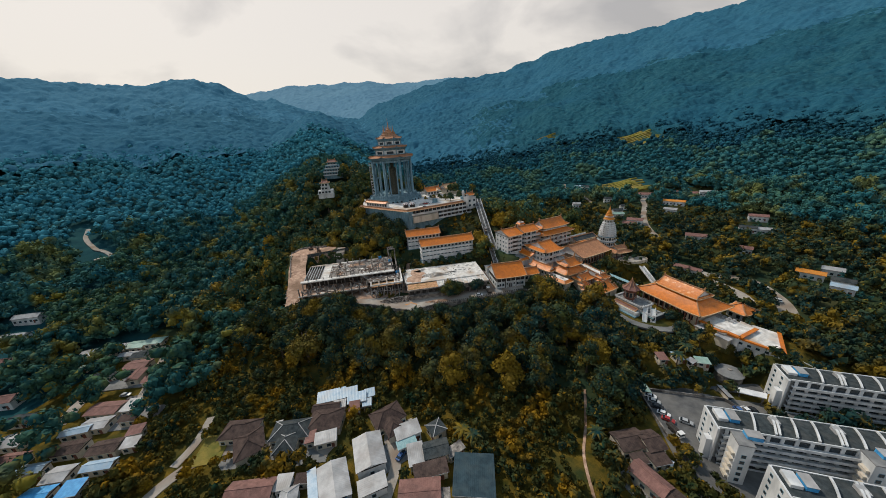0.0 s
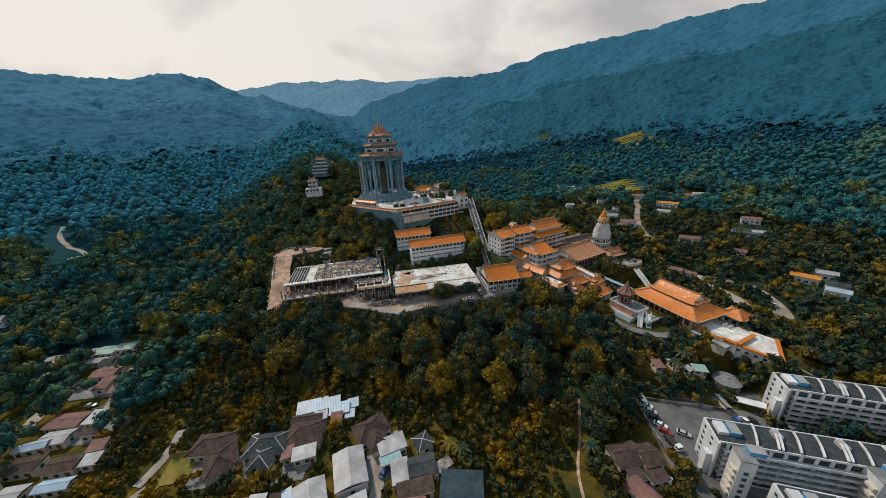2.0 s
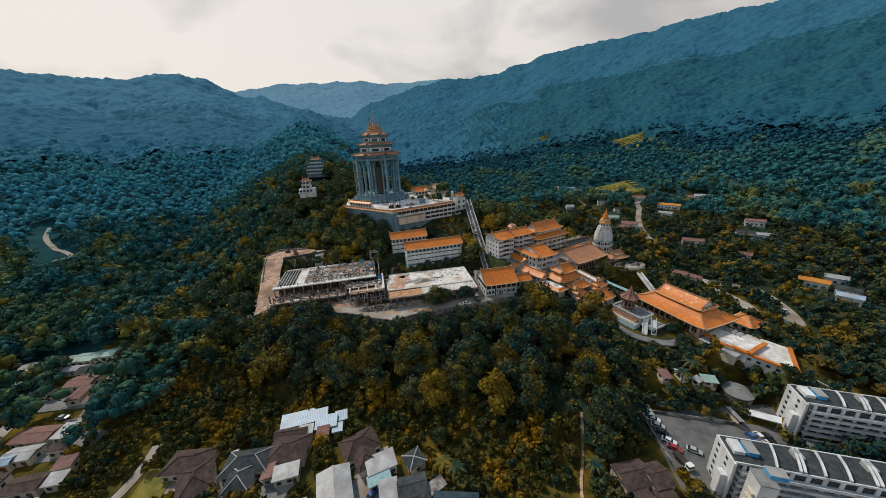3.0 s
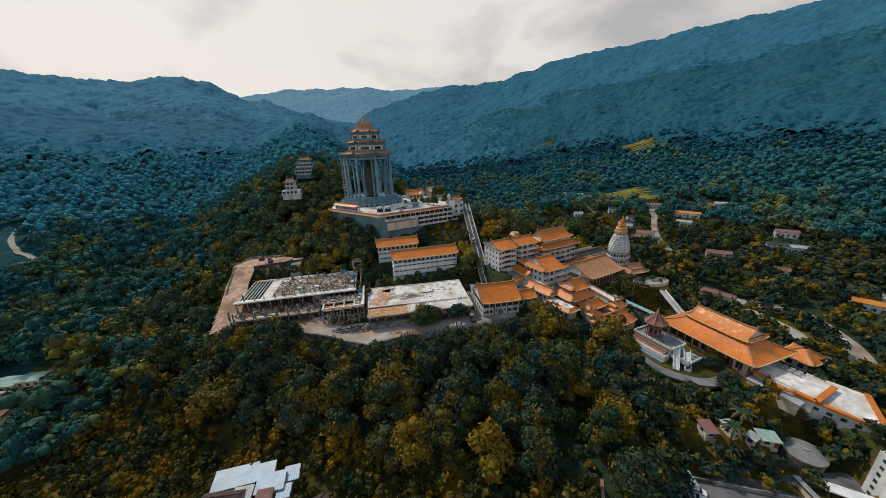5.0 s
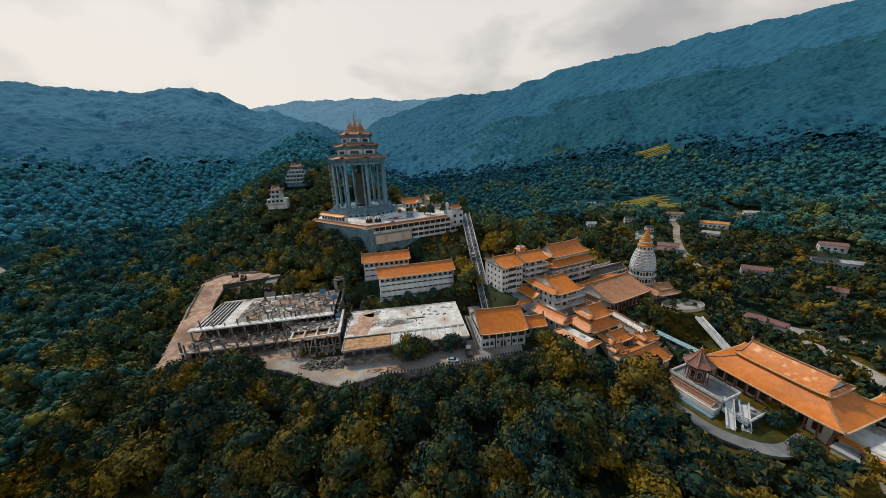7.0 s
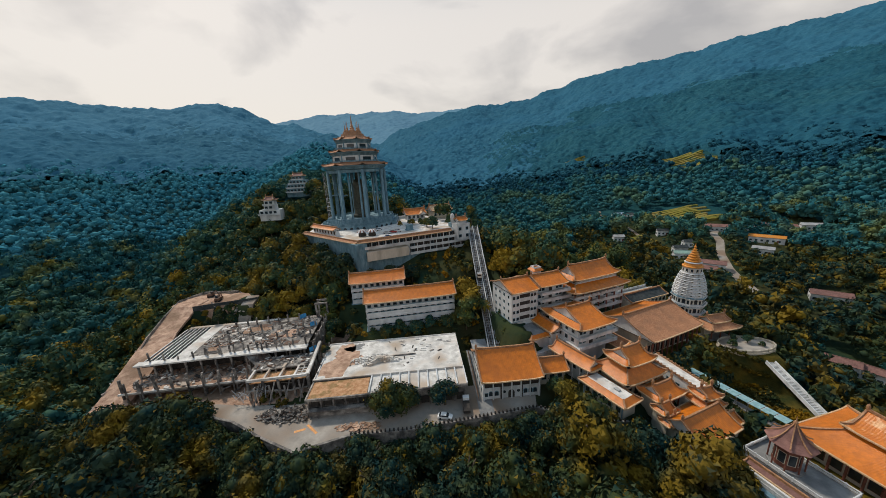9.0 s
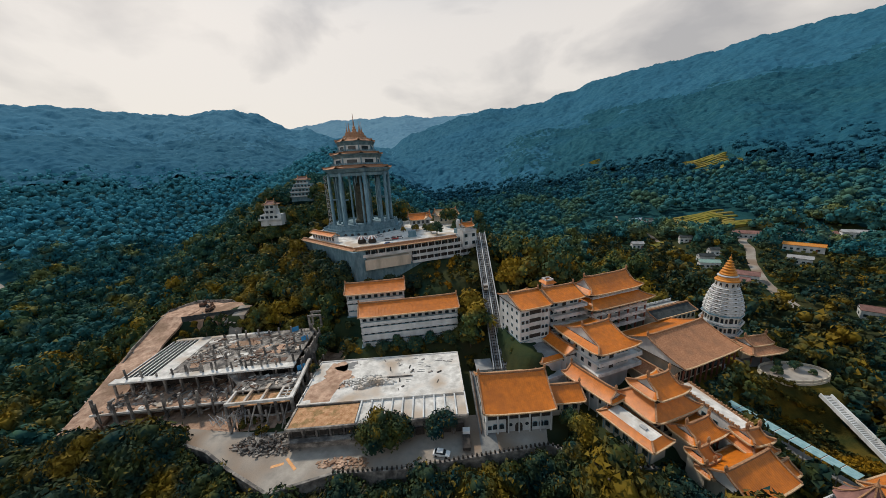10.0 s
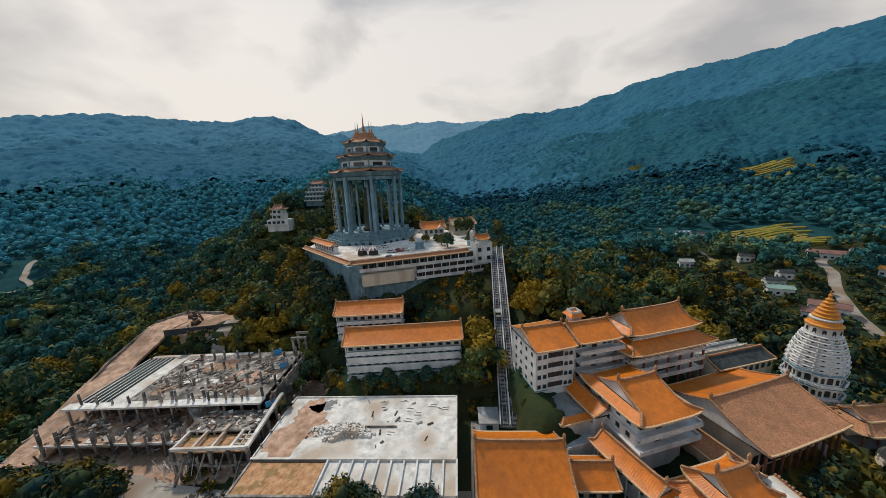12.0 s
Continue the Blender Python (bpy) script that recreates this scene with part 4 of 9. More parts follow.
# ---- temple: great pavilion over the statue ----
def great_pavilion():
    t = thing("statue_pavilion", -121.5, 265.0, 50.4, 23, "tall eight-sided pavilion on grey stone columns with three brown roofs", "pavilion")
    ph = math.pi / 8
    part("podium", Shape().ring([(25, -2), (25, 2.2), (24, 2.2), (24, 2.5)], 8, ph), GREYSTONE, t)
    part("platform", Shape().ring([(21.5, 2.4), (21.5, 4.6)], 8, ph), GREYSTONE, t)
    for r, z in ((24.2, 2.5), (21.0, 4.6)):
        p = [(r * math.cos(ph + i * math.pi / 4), r * math.sin(ph + i * math.pi / 4), z) for i in range(8)]
        rail(t, p, 1.1, GREYSTONE, True)
    for i in range(8):
        d = 25 * math.cos(ph) - 0.02
        for off in (-5.5, -1.8, 1.8, 5.5):
            a = math.pi / 4 * i
            window(t, d * math.cos(a) - off * math.sin(a), d * math.sin(a) + off * math.cos(a), -1.2, math.degrees(a) + 90, 1.8, 2.6, True)
    z0, z1 = 4.6, 34.4
    for rr, n, rad, off in ((17.6, 8, 1.0, ph), (14.6, 8, 0.62, ph - 0.13), (12.4, 8, 0.6, ph + 0.16)):
        for i in range(n):
            a = off + i * 2 * math.pi / n
            r = rr if off else rr * 0.94
            part("column", Shape().ring([(rad * 1.35, z0), (rad * 1.35, z0 + 1.0), (rad, z0 + 1.4), (rad * 0.9, z1)], 12, cx=r * math.cos(a), cy=r * math.sin(a)), GREYSTONE, t, "carved grey stone column", True)
    for i in range(8):
        a, b = ph + i * math.pi / 4, ph + (i + 1) * math.pi / 4
        part("tie_beam", Shape().beam((12.6 * math.cos(a), 12.6 * math.sin(a), 19.0), (17 * math.cos(a), 17 * math.sin(a), 19.0), 0.5, 0.8), GREYSTONE, t)
        for z in (z1 - 1.8,):
            part("tie_beam", Shape().beam((17 * math.cos(a), 17 * math.sin(a), z), (17 * math.cos(b), 17 * math.sin(b), z), 0.8, 1.6), GREYSTONE, t)
    tiers = ((20.6, 13.2, 36.8, 38.9), (15.7, 10.0, 44.6, 46.4), (11.8, 8.4, 51.8, 53.4))
    for k, (r_e, r_i, z_e, z_t) in enumerate(tiers):
        rows = [(r_e + (r_i - r_e) * q, z_e + (z_t - z_e) * (0.6 * q + 0.4 * q * q)) for q in (0, 0.25, 0.5, 0.75, 1)]
        s = Shape()
        seg = 14
        for rr, zz in rows:
            for i in range(8):
                for j in range(seg):
                    u = j / seg
                    a0, a1 = ph + i * math.pi / 4, ph + (i + 1) * math.pi / 4
                    x = rr * ((1 - u) * math.cos(a0) + u * math.cos(a1))
                    y = rr * ((1 - u) * math.sin(a0) + u * math.sin(a1))
                    up = 0.9 * abs(2 * u - 1) ** 5 * max(0.0, (rr - r_i) / (r_e - r_i)) ** 2
                    s.v.append((x, y, zz + up + (0.05 if j % 2 else 0)))
        m = 8 * seg
        for j in range(4):
            for i in range(m):
                a = j * m + i
                b = j * m + (i + 1) % m
                s.f.append((a, b, b + m, a + m))
        roof = part("roof", s, ROOF_BROWN, t, "eight-sided tiled roof with raised corners")
        part("soffit", Shape().ring([(r_e - 0.2, z_e - 0.45), (r_e - 0.2, z_e - 0.15)], 8, ph), GREYSTONE, roof)
        part("bracket_band", Shape().ring([(r_e * 0.86, z_e - 2.2), (r_e * 0.95, z_e - 0.4)], 8, ph), GREYSTONE, roof)
        for i in range(8):
            a = ph + i * math.pi / 4
            pts = [(rr * math.cos(a), rr * math.sin(a), zz + 0.9 * max(0.0, (rr - r_i) / (r_e - r_i)) ** 2) for rr, zz in rows]
            part("hip_ridge", run(pts, 0.5, 0.5), RIDGE, roof)
        if k < 2:
            r_w = tiers[k + 1][0] * 0.86
            part("upper_wall", Shape().ring([(r_w, z_t - 0.6), (r_w, tiers[k + 1][2] - 0.5)], 8, ph), WHITE, t, "pale upper wall between the roofs")
            for i in range(8):
                a = math.pi / 4 * i
                d = r_w * math.cos(ph)
                window(t, d * math.cos(a), d * math.sin(a), z_t + 0.5, math.degrees(a) + 90, r_w * 0.42, 2.2, False, WHITE)
                part("corner_post", Shape().ring([(0.4, z_t - 0.5), (0.4, tiers[k + 1][2] - 0.5)], 6, cx=r_w * math.cos(a + ph), cy=r_w * math.sin(a + ph)), GREYSTONE, t)
            rail(t, [((r_w + 1.6) * math.cos(ph + i * math.pi / 4), (r_w + 1.6) * math.sin(ph + i * math.pi / 4), z_t - 0.2) for i in range(8)], 1.0, GREYSTONE, True)
    part("crown_base", Shape().ring([(8.4, 53.1), (8.0, 53.9), (6.8, 54.1), (6.8, 55.3), (5.6, 55.5), (5.6, 56.8), (2.0, 57.0)], 16), COPPER, t, "stepped copper-coloured crown")
    part("spire", Shape().ring([(1.7, 56.9), (1.7, 57.8), (1.1, 58.2), (1.35, 59.0), (0.8, 59.6), (0.95, 60.3), (0.42, 61.0), (0.28, 63.8), (0.05, 68.0)], 12), COPPER, t, "tall copper-coloured central spire")
    for i in range(8):
        a = i * math.pi / 4 + 0.3
        part("small_spire", Shape().ring([(0.7, 56.7), (0.75, 57.6), (0.4, 58.0), (0.5, 58.6), (0.2, 59.2), (0.14, 60.6), (0.03, 63.0)], 8, cx=4.2 * math.cos(a), cy=4.2 * math.sin(a)), COPPER, t)
    plot(-121.5, 265, 24, 24, 0)
    # scaffold up one corner of the pavilion
    sc = thing("scaffold_tower", -136.0, 253.0, 54.9, 23, "pale steel scaffold tower beside the stone columns", "scaffold")
    for dx, dy in ((-1.2, -1.2), (1.2, -1.2), (1.2, 1.2), (-1.2, 1.2)):
        part("upright", Shape().box(dx, dy, 0, 0.16, 0.16, 29), TIN, sc)
    for k in range(12):
        z = 1 + k * 2.4
        part("deck", Shape().box(0, 0, z, 2.4, 2.4, 0.1), TIN, sc)
        s1 = 1 if k % 2 else -1
        part("brace", Shape().beam((-1.2 * s1, -1.25, z), (1.2 * s1, -1.25, z + 2.3), 0.2, 0.2), TIN, sc)
    st = Shape()
    st.ring([(5.0, 0), (5.2, 1.2), (4.6, 1.8), (3.9, 2.4), (4.2, 8), (3.6, 14), (3.3, 18), (3.6, 21), (2.7, 23.2), (1.5, 24.2), (1.7, 26), (1.5, 27.6), (0.7, 28.6), (0.25, 29.4)], 20)
    ob = new("statue", st.mesh("statue", BRONZE, True))
    ob.matrix_world = pose(-121.5, 265.0, 55.0)
    tagged(ob, "tall plain dark bronze standing figure under the pavilion", "statue")


great_pavilion()


# ---- temple: upper terrace ----
def terrace():
    t = thing("terrace_building", -69.0, 233.8, 50.4, 45, "white and grey terrace building with stacked balconies and an orange coping", "temple building")
    L = 59.0
    part("foundation", Shape().box(0, 7, -19, L - 1, 13, 9.5), GREYSTONE, t, "stained grey retaining wall")
    part("wall", Shape().box(0, 7.4, -9.6, L - 1, 12, 9.5), WHITE, t)
    for k, z in enumerate((-9.4, -6.4, -3.4)):
        x0, x1 = (-3.0, L / 2) if k < 2 else (-L / 2, L / 2)
        part("gallery_floor", Shape().box((x0 + x1) / 2, 0.6, z - 0.35, x1 - x0, 3.2, 0.4), WHITE, t)
        rail(t, [(x0, -0.9, z), (x1, -0.9, z)], 0.95)
        part("parapet_panel", Shape().box((x0 + x1) / 2, -0.82, z, x1 - x0, 0.1, 0.78), WHITE, t, "white balcony parapet")
        # The gallery's shade is put into this wall's dark colour.
        part("shade_wall", Shape().box((x0 + x1) / 2, 1.3, z + 0.1, x1 - x0 - 0.6, 0.2, 2.5), DARK, t, "gallery wall painted dark for its shade")
        n = int((x1 - x0) / 3.4)
        for i in range(n):
            px = x0 + (i + 0.5) * (x1 - x0) / n
            if k == 2 or i % 3 == 0:
                window(t, px, 1.18, z + 0.5, 0, 1.7, 1.6, False, GREYSTONE)
            part("post", Shape().box(px + (x1 - x0) / n / 2, -0.7, z, 0.3, 0.3, 2.8), WHITE, t)
    part("blank_wall", Shape().box(-15.0, -0.4, -9.4, 21.0, 3.6, 4.6), CREAM, t, "plain weathered cream wall")
    part("corner_wall", Shape().box(-27.8, 0.4, -12.2, 4.0, 3.0, 8.0), GREYSTONE, t)
    gable_roof(t, L - 9, 3.4, -0.2, 0.6, x=-4.5, y=0.6, lift=0.1, finial=False, mat=ROOF_BROWN)
    part("parapet", Shape().box(0, 3.2, -0.3, L, 0.3, 1.2), WHITE, t)
    plot(-74, 240, 31, 12, 45)
    plot(-58.5, 227.0, 26, 6.5, 45, True)
    w = thing("terrace_wing_wall", -114.0, 222.0, 50.4, -20.6, "long stone retaining wall with an orange tiled coping", "retaining wall")
    part("wall", Shape().box(0, 1.2, -17, 52, 2.4, 16.8), GREYSTONE, w)
    gable_roof(w, 52.5, 3.0, -0.3, 0.6, y=0.6, lift=0.1, finial=False, mat=ROOF_BROWN)
    part("end_pier", Shape().box(25.6, 1.2, -17, 5, 6, 16.6), GREYSTONE, w)
    gable_roof(w, 25, 4.2, 3.2, 4.6, x=-11, y=5.0, lift=0.2, finial=False)
    part("loggia_wall", Shape().box(-11, 5.4, 0, 24, 2.2, 3.2), WHITE, w)
    for i in range(8):
        window(w, -21.5 + i * 3, 4.3, 0.8, 0, 1.4, 1.5)
    plot(-114, 224, 27, 3.0, -20.6)
    f = new("terrace_floor", Shape().prism([(-50, 256.5), (-91, 215.5), (-137, 232.5), (-152, 262), (-132, 296), (-96, 302), (-70, 284)], 48.5, 50.45).mesh("terrace_floor", SLAB))
    tagged(f, "pale paved terrace in front of the pavilion", "terrace", kind="structure")
    plot(-103, 258, 24, 24, 45)
    plot(-78, 255, 18, 20, 45)
    plot(-122, 240, 18, 12, -20)
    # corner turret with its little roof
    c = thing("corner_turret", -50.6, 253.6, 50.4, 45, "small white turret with round windows and a tiled roof", "turret")
    part("wall", Shape().box(0, 0, -6, 7.6, 6.4, 8.4), WHITE, c)
    for px in (-2.1, 2.1):
        for z in (-4.2, -0.4):
            window(c, px, -3.2, z, 0, 1.5, 1.5)
    part("upper", Shape().box(0.4, 0.4, 2.4, 4.2, 3.8, 2.2), WHITE, c)
    rail(c, [(-3.8, -3.2, 2.4), (3.8, -3.2, 2.4), (3.8, 3.2, 2.4), (-3.8, 3.2, 2.4)], 0.8, closed=True)
    gable_roof(c, 6.0, 5.4, 4.5, 6.2, x=0.4, y=0.4, lift=0.7)
    b = thing("white_stone_drum", -57.0, 259.0, 50.4, 45, "tall white rounded stone monument on the terrace", "monument")
    part("plinth", Shape().box(0, 0, 0, 4, 3, 2.4), GREYSTONE, b)
    part("shaft", Shape().ring([(1.1, 2.4), (1.2, 5.6), (1.05, 6.6), (0.5, 7.3)], 14), WHITE, b, smooth=True)
    # halls at the back of the terrace
    h = thing("arched_hall", -92.0, 283.0, 50.4, 40, "small terrace hall with an orange barrel gable", "temple building")
    part("wall", Shape().box(0, 0, -1, 12, 7, 5.0), WHITE, h)
    for i in range(4):
        window(h, -4.4 + i * 2.9, -3.5, 1.2, 0, 1.5, 1.8)
    gable_roof(h, 14.4, 10.4, 3.8, 7.2, lift=0.5)
    gable_roof(h, 7.0, 5.0, 3.8, 6.0, x=4.0, y=-4.4, rz=90, lift=0.4, mat=EAVE)
    plot(-92, 283, 9, 7, 40)
    k = thing("pale_roof_hall", -77.0, 291.0, 50.8, 44, "cream hall with a pale sunlit tiled roof", "temple building")
    part("wall", Shape().box(0, 0, -8, 13, 8, 13.4), CREAM, k)
    for i in range(4):
        window(k, -4.6 + i * 3, -4.0, 1.6, 0, 1.2, 1.6)
    gable_roof(k, 15, 10.5, 5.0, 8.2, mat=EAVE, lift=0.3)
    plot(-77, 291, 9, 7, 44)
    for n, (x, y) in enumerate(((-96.4, 227.7), (-91.6, 229.6))):
        u = thing("striped_kiosk", x, y, 50.45, 45, "round stall with a striped red and white canopy", "kiosk", "striped kiosks")
        part("counter", Shape().ring([(2.0, 0), (2.0, 1.1), (1.8, 1.1), (1.8, 2.2)], 16), DARK, u)
        for i in range(16):
            a, b2 = 2 * math.pi * i / 16, 2 * math.pi * (i + 1) / 16
            s = Shape()
            rows = [(2.6, 2.2), (2.0, 3.0), (1.0, 3.5), (0.06, 3.7)]
            for (r0, z0), (r1, z1) in zip(rows, rows[1:]):
                s.face((r0 * math.cos(a), r0 * math.sin(a), z0), (r0 * math.cos(b2), r0 * math.sin(b2), z0), (r1 * math.cos(b2), r1 * math.sin(b2), z1), (r1 * math.cos(a), r1 * math.sin(a), z1))
            part("canopy_stripe", s, WHITE if i % 2 else RUSTROOF, u)
    st = thing("terrace_pedestal", -78.0, 246.0, 50.45, 45, "square grey stone pedestal on the terrace", "pedestal")
    part("base", Shape().box(0, 0, 0, 4.2, 3.4, 0.5), GREYSTONE, st)
    part("block", Shape().box(0, 0, 0.5, 3.4, 2.6, 2.2), GREYSTONE, st)
    part("cap", Shape().box(0, 0, 2.7, 3.8, 3.0, 0.3), GREYSTONE, st)


terrace()


# ---- funicular ----
def funicular():
    a, b = Vector((-20.6, 195.2, 17.0)), Vector((-45.6, 259.5, 50.6))
    for i in range(7):
        p = a + (b - a) * (i / 6)
        plot(p.x, p.y, 6.5, 3.0, 111)
    t = thing("funicular_track", 0, 0, 0, 0, "steep twin funicular track on a concrete viaduct", "funicular")
    d = (b - a).normalized()
    side = Vector((d.y, -d.x, 0)).normalized()
    part("viaduct", Shape().beam(a - Vector((0, 0, 1.3)), b - Vector((0, 0, 1.3)), 5.4, 1.0), CONCRETE, t)
    for off in (-2.6, 0.0, 2.6):
        part("kerb", Shape().beam(a + side * off - Vector((0, 0, 0.3)), b + side * off - Vector((0, 0, 0.3)), 0.3, 0.7), WHITE, t)
    for off in (-1.85, -0.75, 0.75, 1.85):
        part("rail", Shape().beam(a + side * off, b + side * off, 0.14, 0.2), STEEL, t)
    n = 62
    for i in range(n):
        p = a + (b - a) * (i / n)
        for off in (-1.3, 1.3):
            q = p + side * off
            part("sleeper", Shape().beam(q - side * 0.9 - Vector((0, 0, 0.1)), q + side * 0.9 - Vector((0, 0, 0.1)), 0.35, 0.14), DARK, t)
    for i in range(1, 9):
        p = a + (b - a) * (i / 9)
        g = land_at(p.x, p.y)
        if p.z - g > 0.6:
            part("pier", Shape().box(p.x, p.y, g - 1, 3.6, 0.9, p.z - g, math.degrees(math.atan2(side.y, side.x))), CONCRETE, t)
    hr = Shape()
    for off in (-2.7, 2.7):
        for i in range(40):
            p = a + (b - a) * (i / 39) + side * off
            hr.box(p.x, p.y, p.z, 0.09, 0.09, 1.0)
        hr.beam(a + side * off + Vector((0, 0, 0.95)), b + side * off + Vector((0, 0, 0.95)), 0.09, 0.09)
    part("handrail", hr, STEEL, t)
    p = a + (b - a) * 0.47 - side * 1.3
    c = thing("funicular_car", p.x, p.y, p.z + 0.2, math.degrees(math.atan2(d.y, d.x)), "small cream funicular car on the track", "funicular car")
    part("body", Shape().box(0, 0, 0.3, 2.4, 1.7, 1.9), CREAM, c)
    part("roof", Shape().box(0, 0, 2.2, 2.6, 1.9, 0.16), TIN, c)
    part("window", Shape().box(0, 0, 1.2, 2.44, 1.74, 0.7), GLASS, c)
    
    s = thing("lower_station_shed", -27.2, 196.6, 13.3, 25, "small white flat-roofed station shed", "shed")
    part("wall", Shape().box(0, 0, 0, 5.0, 5.6, 3.0), WHITE, s)
    part("roof", Shape().box(0, 0, 3.0, 5.8, 6.4, 0.25), TIN, s)
    window(s, 0, -2.8, 1.0, 0, 1.6, 1.2)
    plot(-27, 197, 4, 4, 25)


funicular()


# ---- temple: front halls beside the gate ----
def front_halls():
    t = thing("double_roof_hall", 21.8, 189.8, 13.2, 41, "two-tiered shrine hall with sweeping orange roofs", "temple building")
    part("wall", Shape().box(0, 0, -1, 12.0, 9.0, 8.0), CREAM, t)
    for i in range(4):
        window(t, -4.4 + i * 2.9, -4.5, 1.4, 0, 1.4, 2.2, False, REDWOOD)
    skirt_roof(t, 16.0, 13.0, 9.0, 6.4, 6.6, 9.6, lift=1.0)
    part("upper_wall", Shape().box(0, 0, 9.0, 8.6, 6.0, 2.4), REDWOOD, t)
    gable_roof(t, 11.6, 9.2, 10.8, 14.2, lift=1.1, hip=0.4, curve=0.4)
    plot(21.8, 189.8, 9, 8, 41)
    p = thing("entrance_porch", 29.4, 184.4, 12.8, 41, "stepped entrance porch with upturned orange roofs", "temple building")
    part("wall", Shape().box(0, 0.6, -2, 8.6, 4.0, 6.6), CREAM, p)
    for i in range(5):
        part("column", Shape().ring([(0.22, -2), (0.22, 4.4)], 8, cx=-4.4 + i * 2.2, cy=-2.4), REDWOOD, p)
    gable_roof(p, 11.0, 7.4, 4.6, 7.2, lift=0.9, hip=0.4)
    gable_roof(p, 5.4, 4.6, 3.2, 5.2, x=-4.2, y=-4.2, lift=0.8, hip=0.4)
    gable_roof(p, 4.6, 3.6, 1.4, 3.0, x=-5.2, y=-6.6, lift=0.7, hip=0.4)
    part("porch_wall", Shape().box(-4.6, -4.6, -3, 3.6, 4.0, 5.6), CREAM, p)
    plot(29, 183, 7, 8, 41)
    g = thing("flat_roof_gallery", 15.6, 181.2, 13.0, -43, "cream gallery with a flat grey roof and an orange eave", "temple building")
    part("wall", Shape().box(0, 0, -2, 13.0, 5.2, 7.0), CREAM, g)
    for i in range(5):
        window(g, -5.0 + i * 2.5, 2.6, 1.4, 180, 1.2, 1.5)
        window(g, -5.0 + i * 2.5, -2.6, 1.4, 0, 1.2, 1.5)
        part("pilaster", Shape().box(-6.2 + i * 3.1, -2.66, -2, 0.3, 0.2, 6.8), GREYSTONE, g)
    part("roof_deck", Shape().box(0, 0, 5.0, 11.6, 4.0, 0.6), SLAB, g, "pale flat roof with small vents")
    part("roof_vent", Shape().box(2.4, 0.2, 5.6, 1.6, 1.0, 0.4), TIN, g)
    skirt_roof(g, 15.4, 7.8, 11.8, 4.2, 4.5, 5.7, lift=0.2)
    plot(15.6, 181.2, 9, 5, -43)
    r = thing("white_roof_gallery", 34.8, 193.2, 13.4, -57.6, "long gallery with a white roof and ornate ridge tiles", "temple building")
    part("wall", Shape().box(0, 0, -3, 16, 3.6, 8.8), WHITE, r)
    part("roof_deck", Shape().box(0, 0, 5.8, 16.6, 4.0, 0.4), SLAB, r)
    for sy in (-1, 1):
        o = Shape()
        for i in range(28):
            o.box(-8.1 + i * 0.6, sy * 2.0, 6.2, 0.34, 0.34, 0.5 + 0.25 * (i % 2))
        o.box(0, sy * 2.0, 6.15, 16.8, 0.3, 0.25)
        part("ornate_ridge", o, RIDGE, r)
    for i in range(5):
        window(r, -6 + i * 3, -1.8, 2.4, 0, 1.1, 1.4)
    gable_roof(r, 6.0, 5.4, 5.0, 6.8, x=9.6, lift=0.9, hip=0.4, rz=90)
    part("gate_tower", Shape().box(9.6, 0, -4, 4.4, 4.4, 9.0), WHITE, r)
    skirt_roof(r, 7.0, 7.0, 4.6, 4.6, 2.8, 4.2, x=9.6, lift=0.8)
    window(r, 9.6, -2.2, 0.2, 0, 1.4, 1.6)
    window(r, 11.8, 0, 0.2, 90, 1.4, 1.6)
    plot(36, 192, 12, 4, -57.6)
    w = thing("low_hall", 36.6, 177.6, 8.8, 41.5, "low hall with a plain orange tiled roof", "temple building")
    part("wall", Shape().box(0, 0, -2, 13, 8, 7.4), CREAM, w)
    for i in range(4):
        window(w, -4.5 + i * 3, -4.0, 1.8, 0, 1.3, 1.5)
    gable_roof(w, 15.0, 11.6, 5.6, 9.0, lift=0.3)
    gable_roof(w, 6.2, 5.2, 4.6, 6.4, x=8.4, y=-1.6, lift=0.2, finial=False)
    part("lower_wall", Shape().box(8.4, -1.6, -2, 5.4, 4.2, 6.4), CREAM, w)
    plot(37, 177, 12, 8, 41.5)
    a = thing("teal_canopy", 49.7, 193.4, 12.0, -50.2, "long walkway canopy of teal glass panels on posts", "canopy")
    for i in range(9):
        x = -12 + i * 2.75
        for sy in (-1, 1):
            part("panel", Shape().box(x + 1.3, sy * 0.72, 2.7 - 0.0, 2.5, 1.4, 0.08), TEAL, a)
        part("post", Shape().box(x, -1.2, -4, 0.16, 0.16, 6.7), STEEL, a)
        part("crossbar", Shape().box(x, 0, 2.6, 0.16, 2.9, 0.12), WHITE, a)
    part("walk", Shape().box(0, 0, -0.4, 25, 2.4, 0.3), PAVING, a)
    plot(49.7, 193.4, 13, 2.5, -50.2)


front_halls()


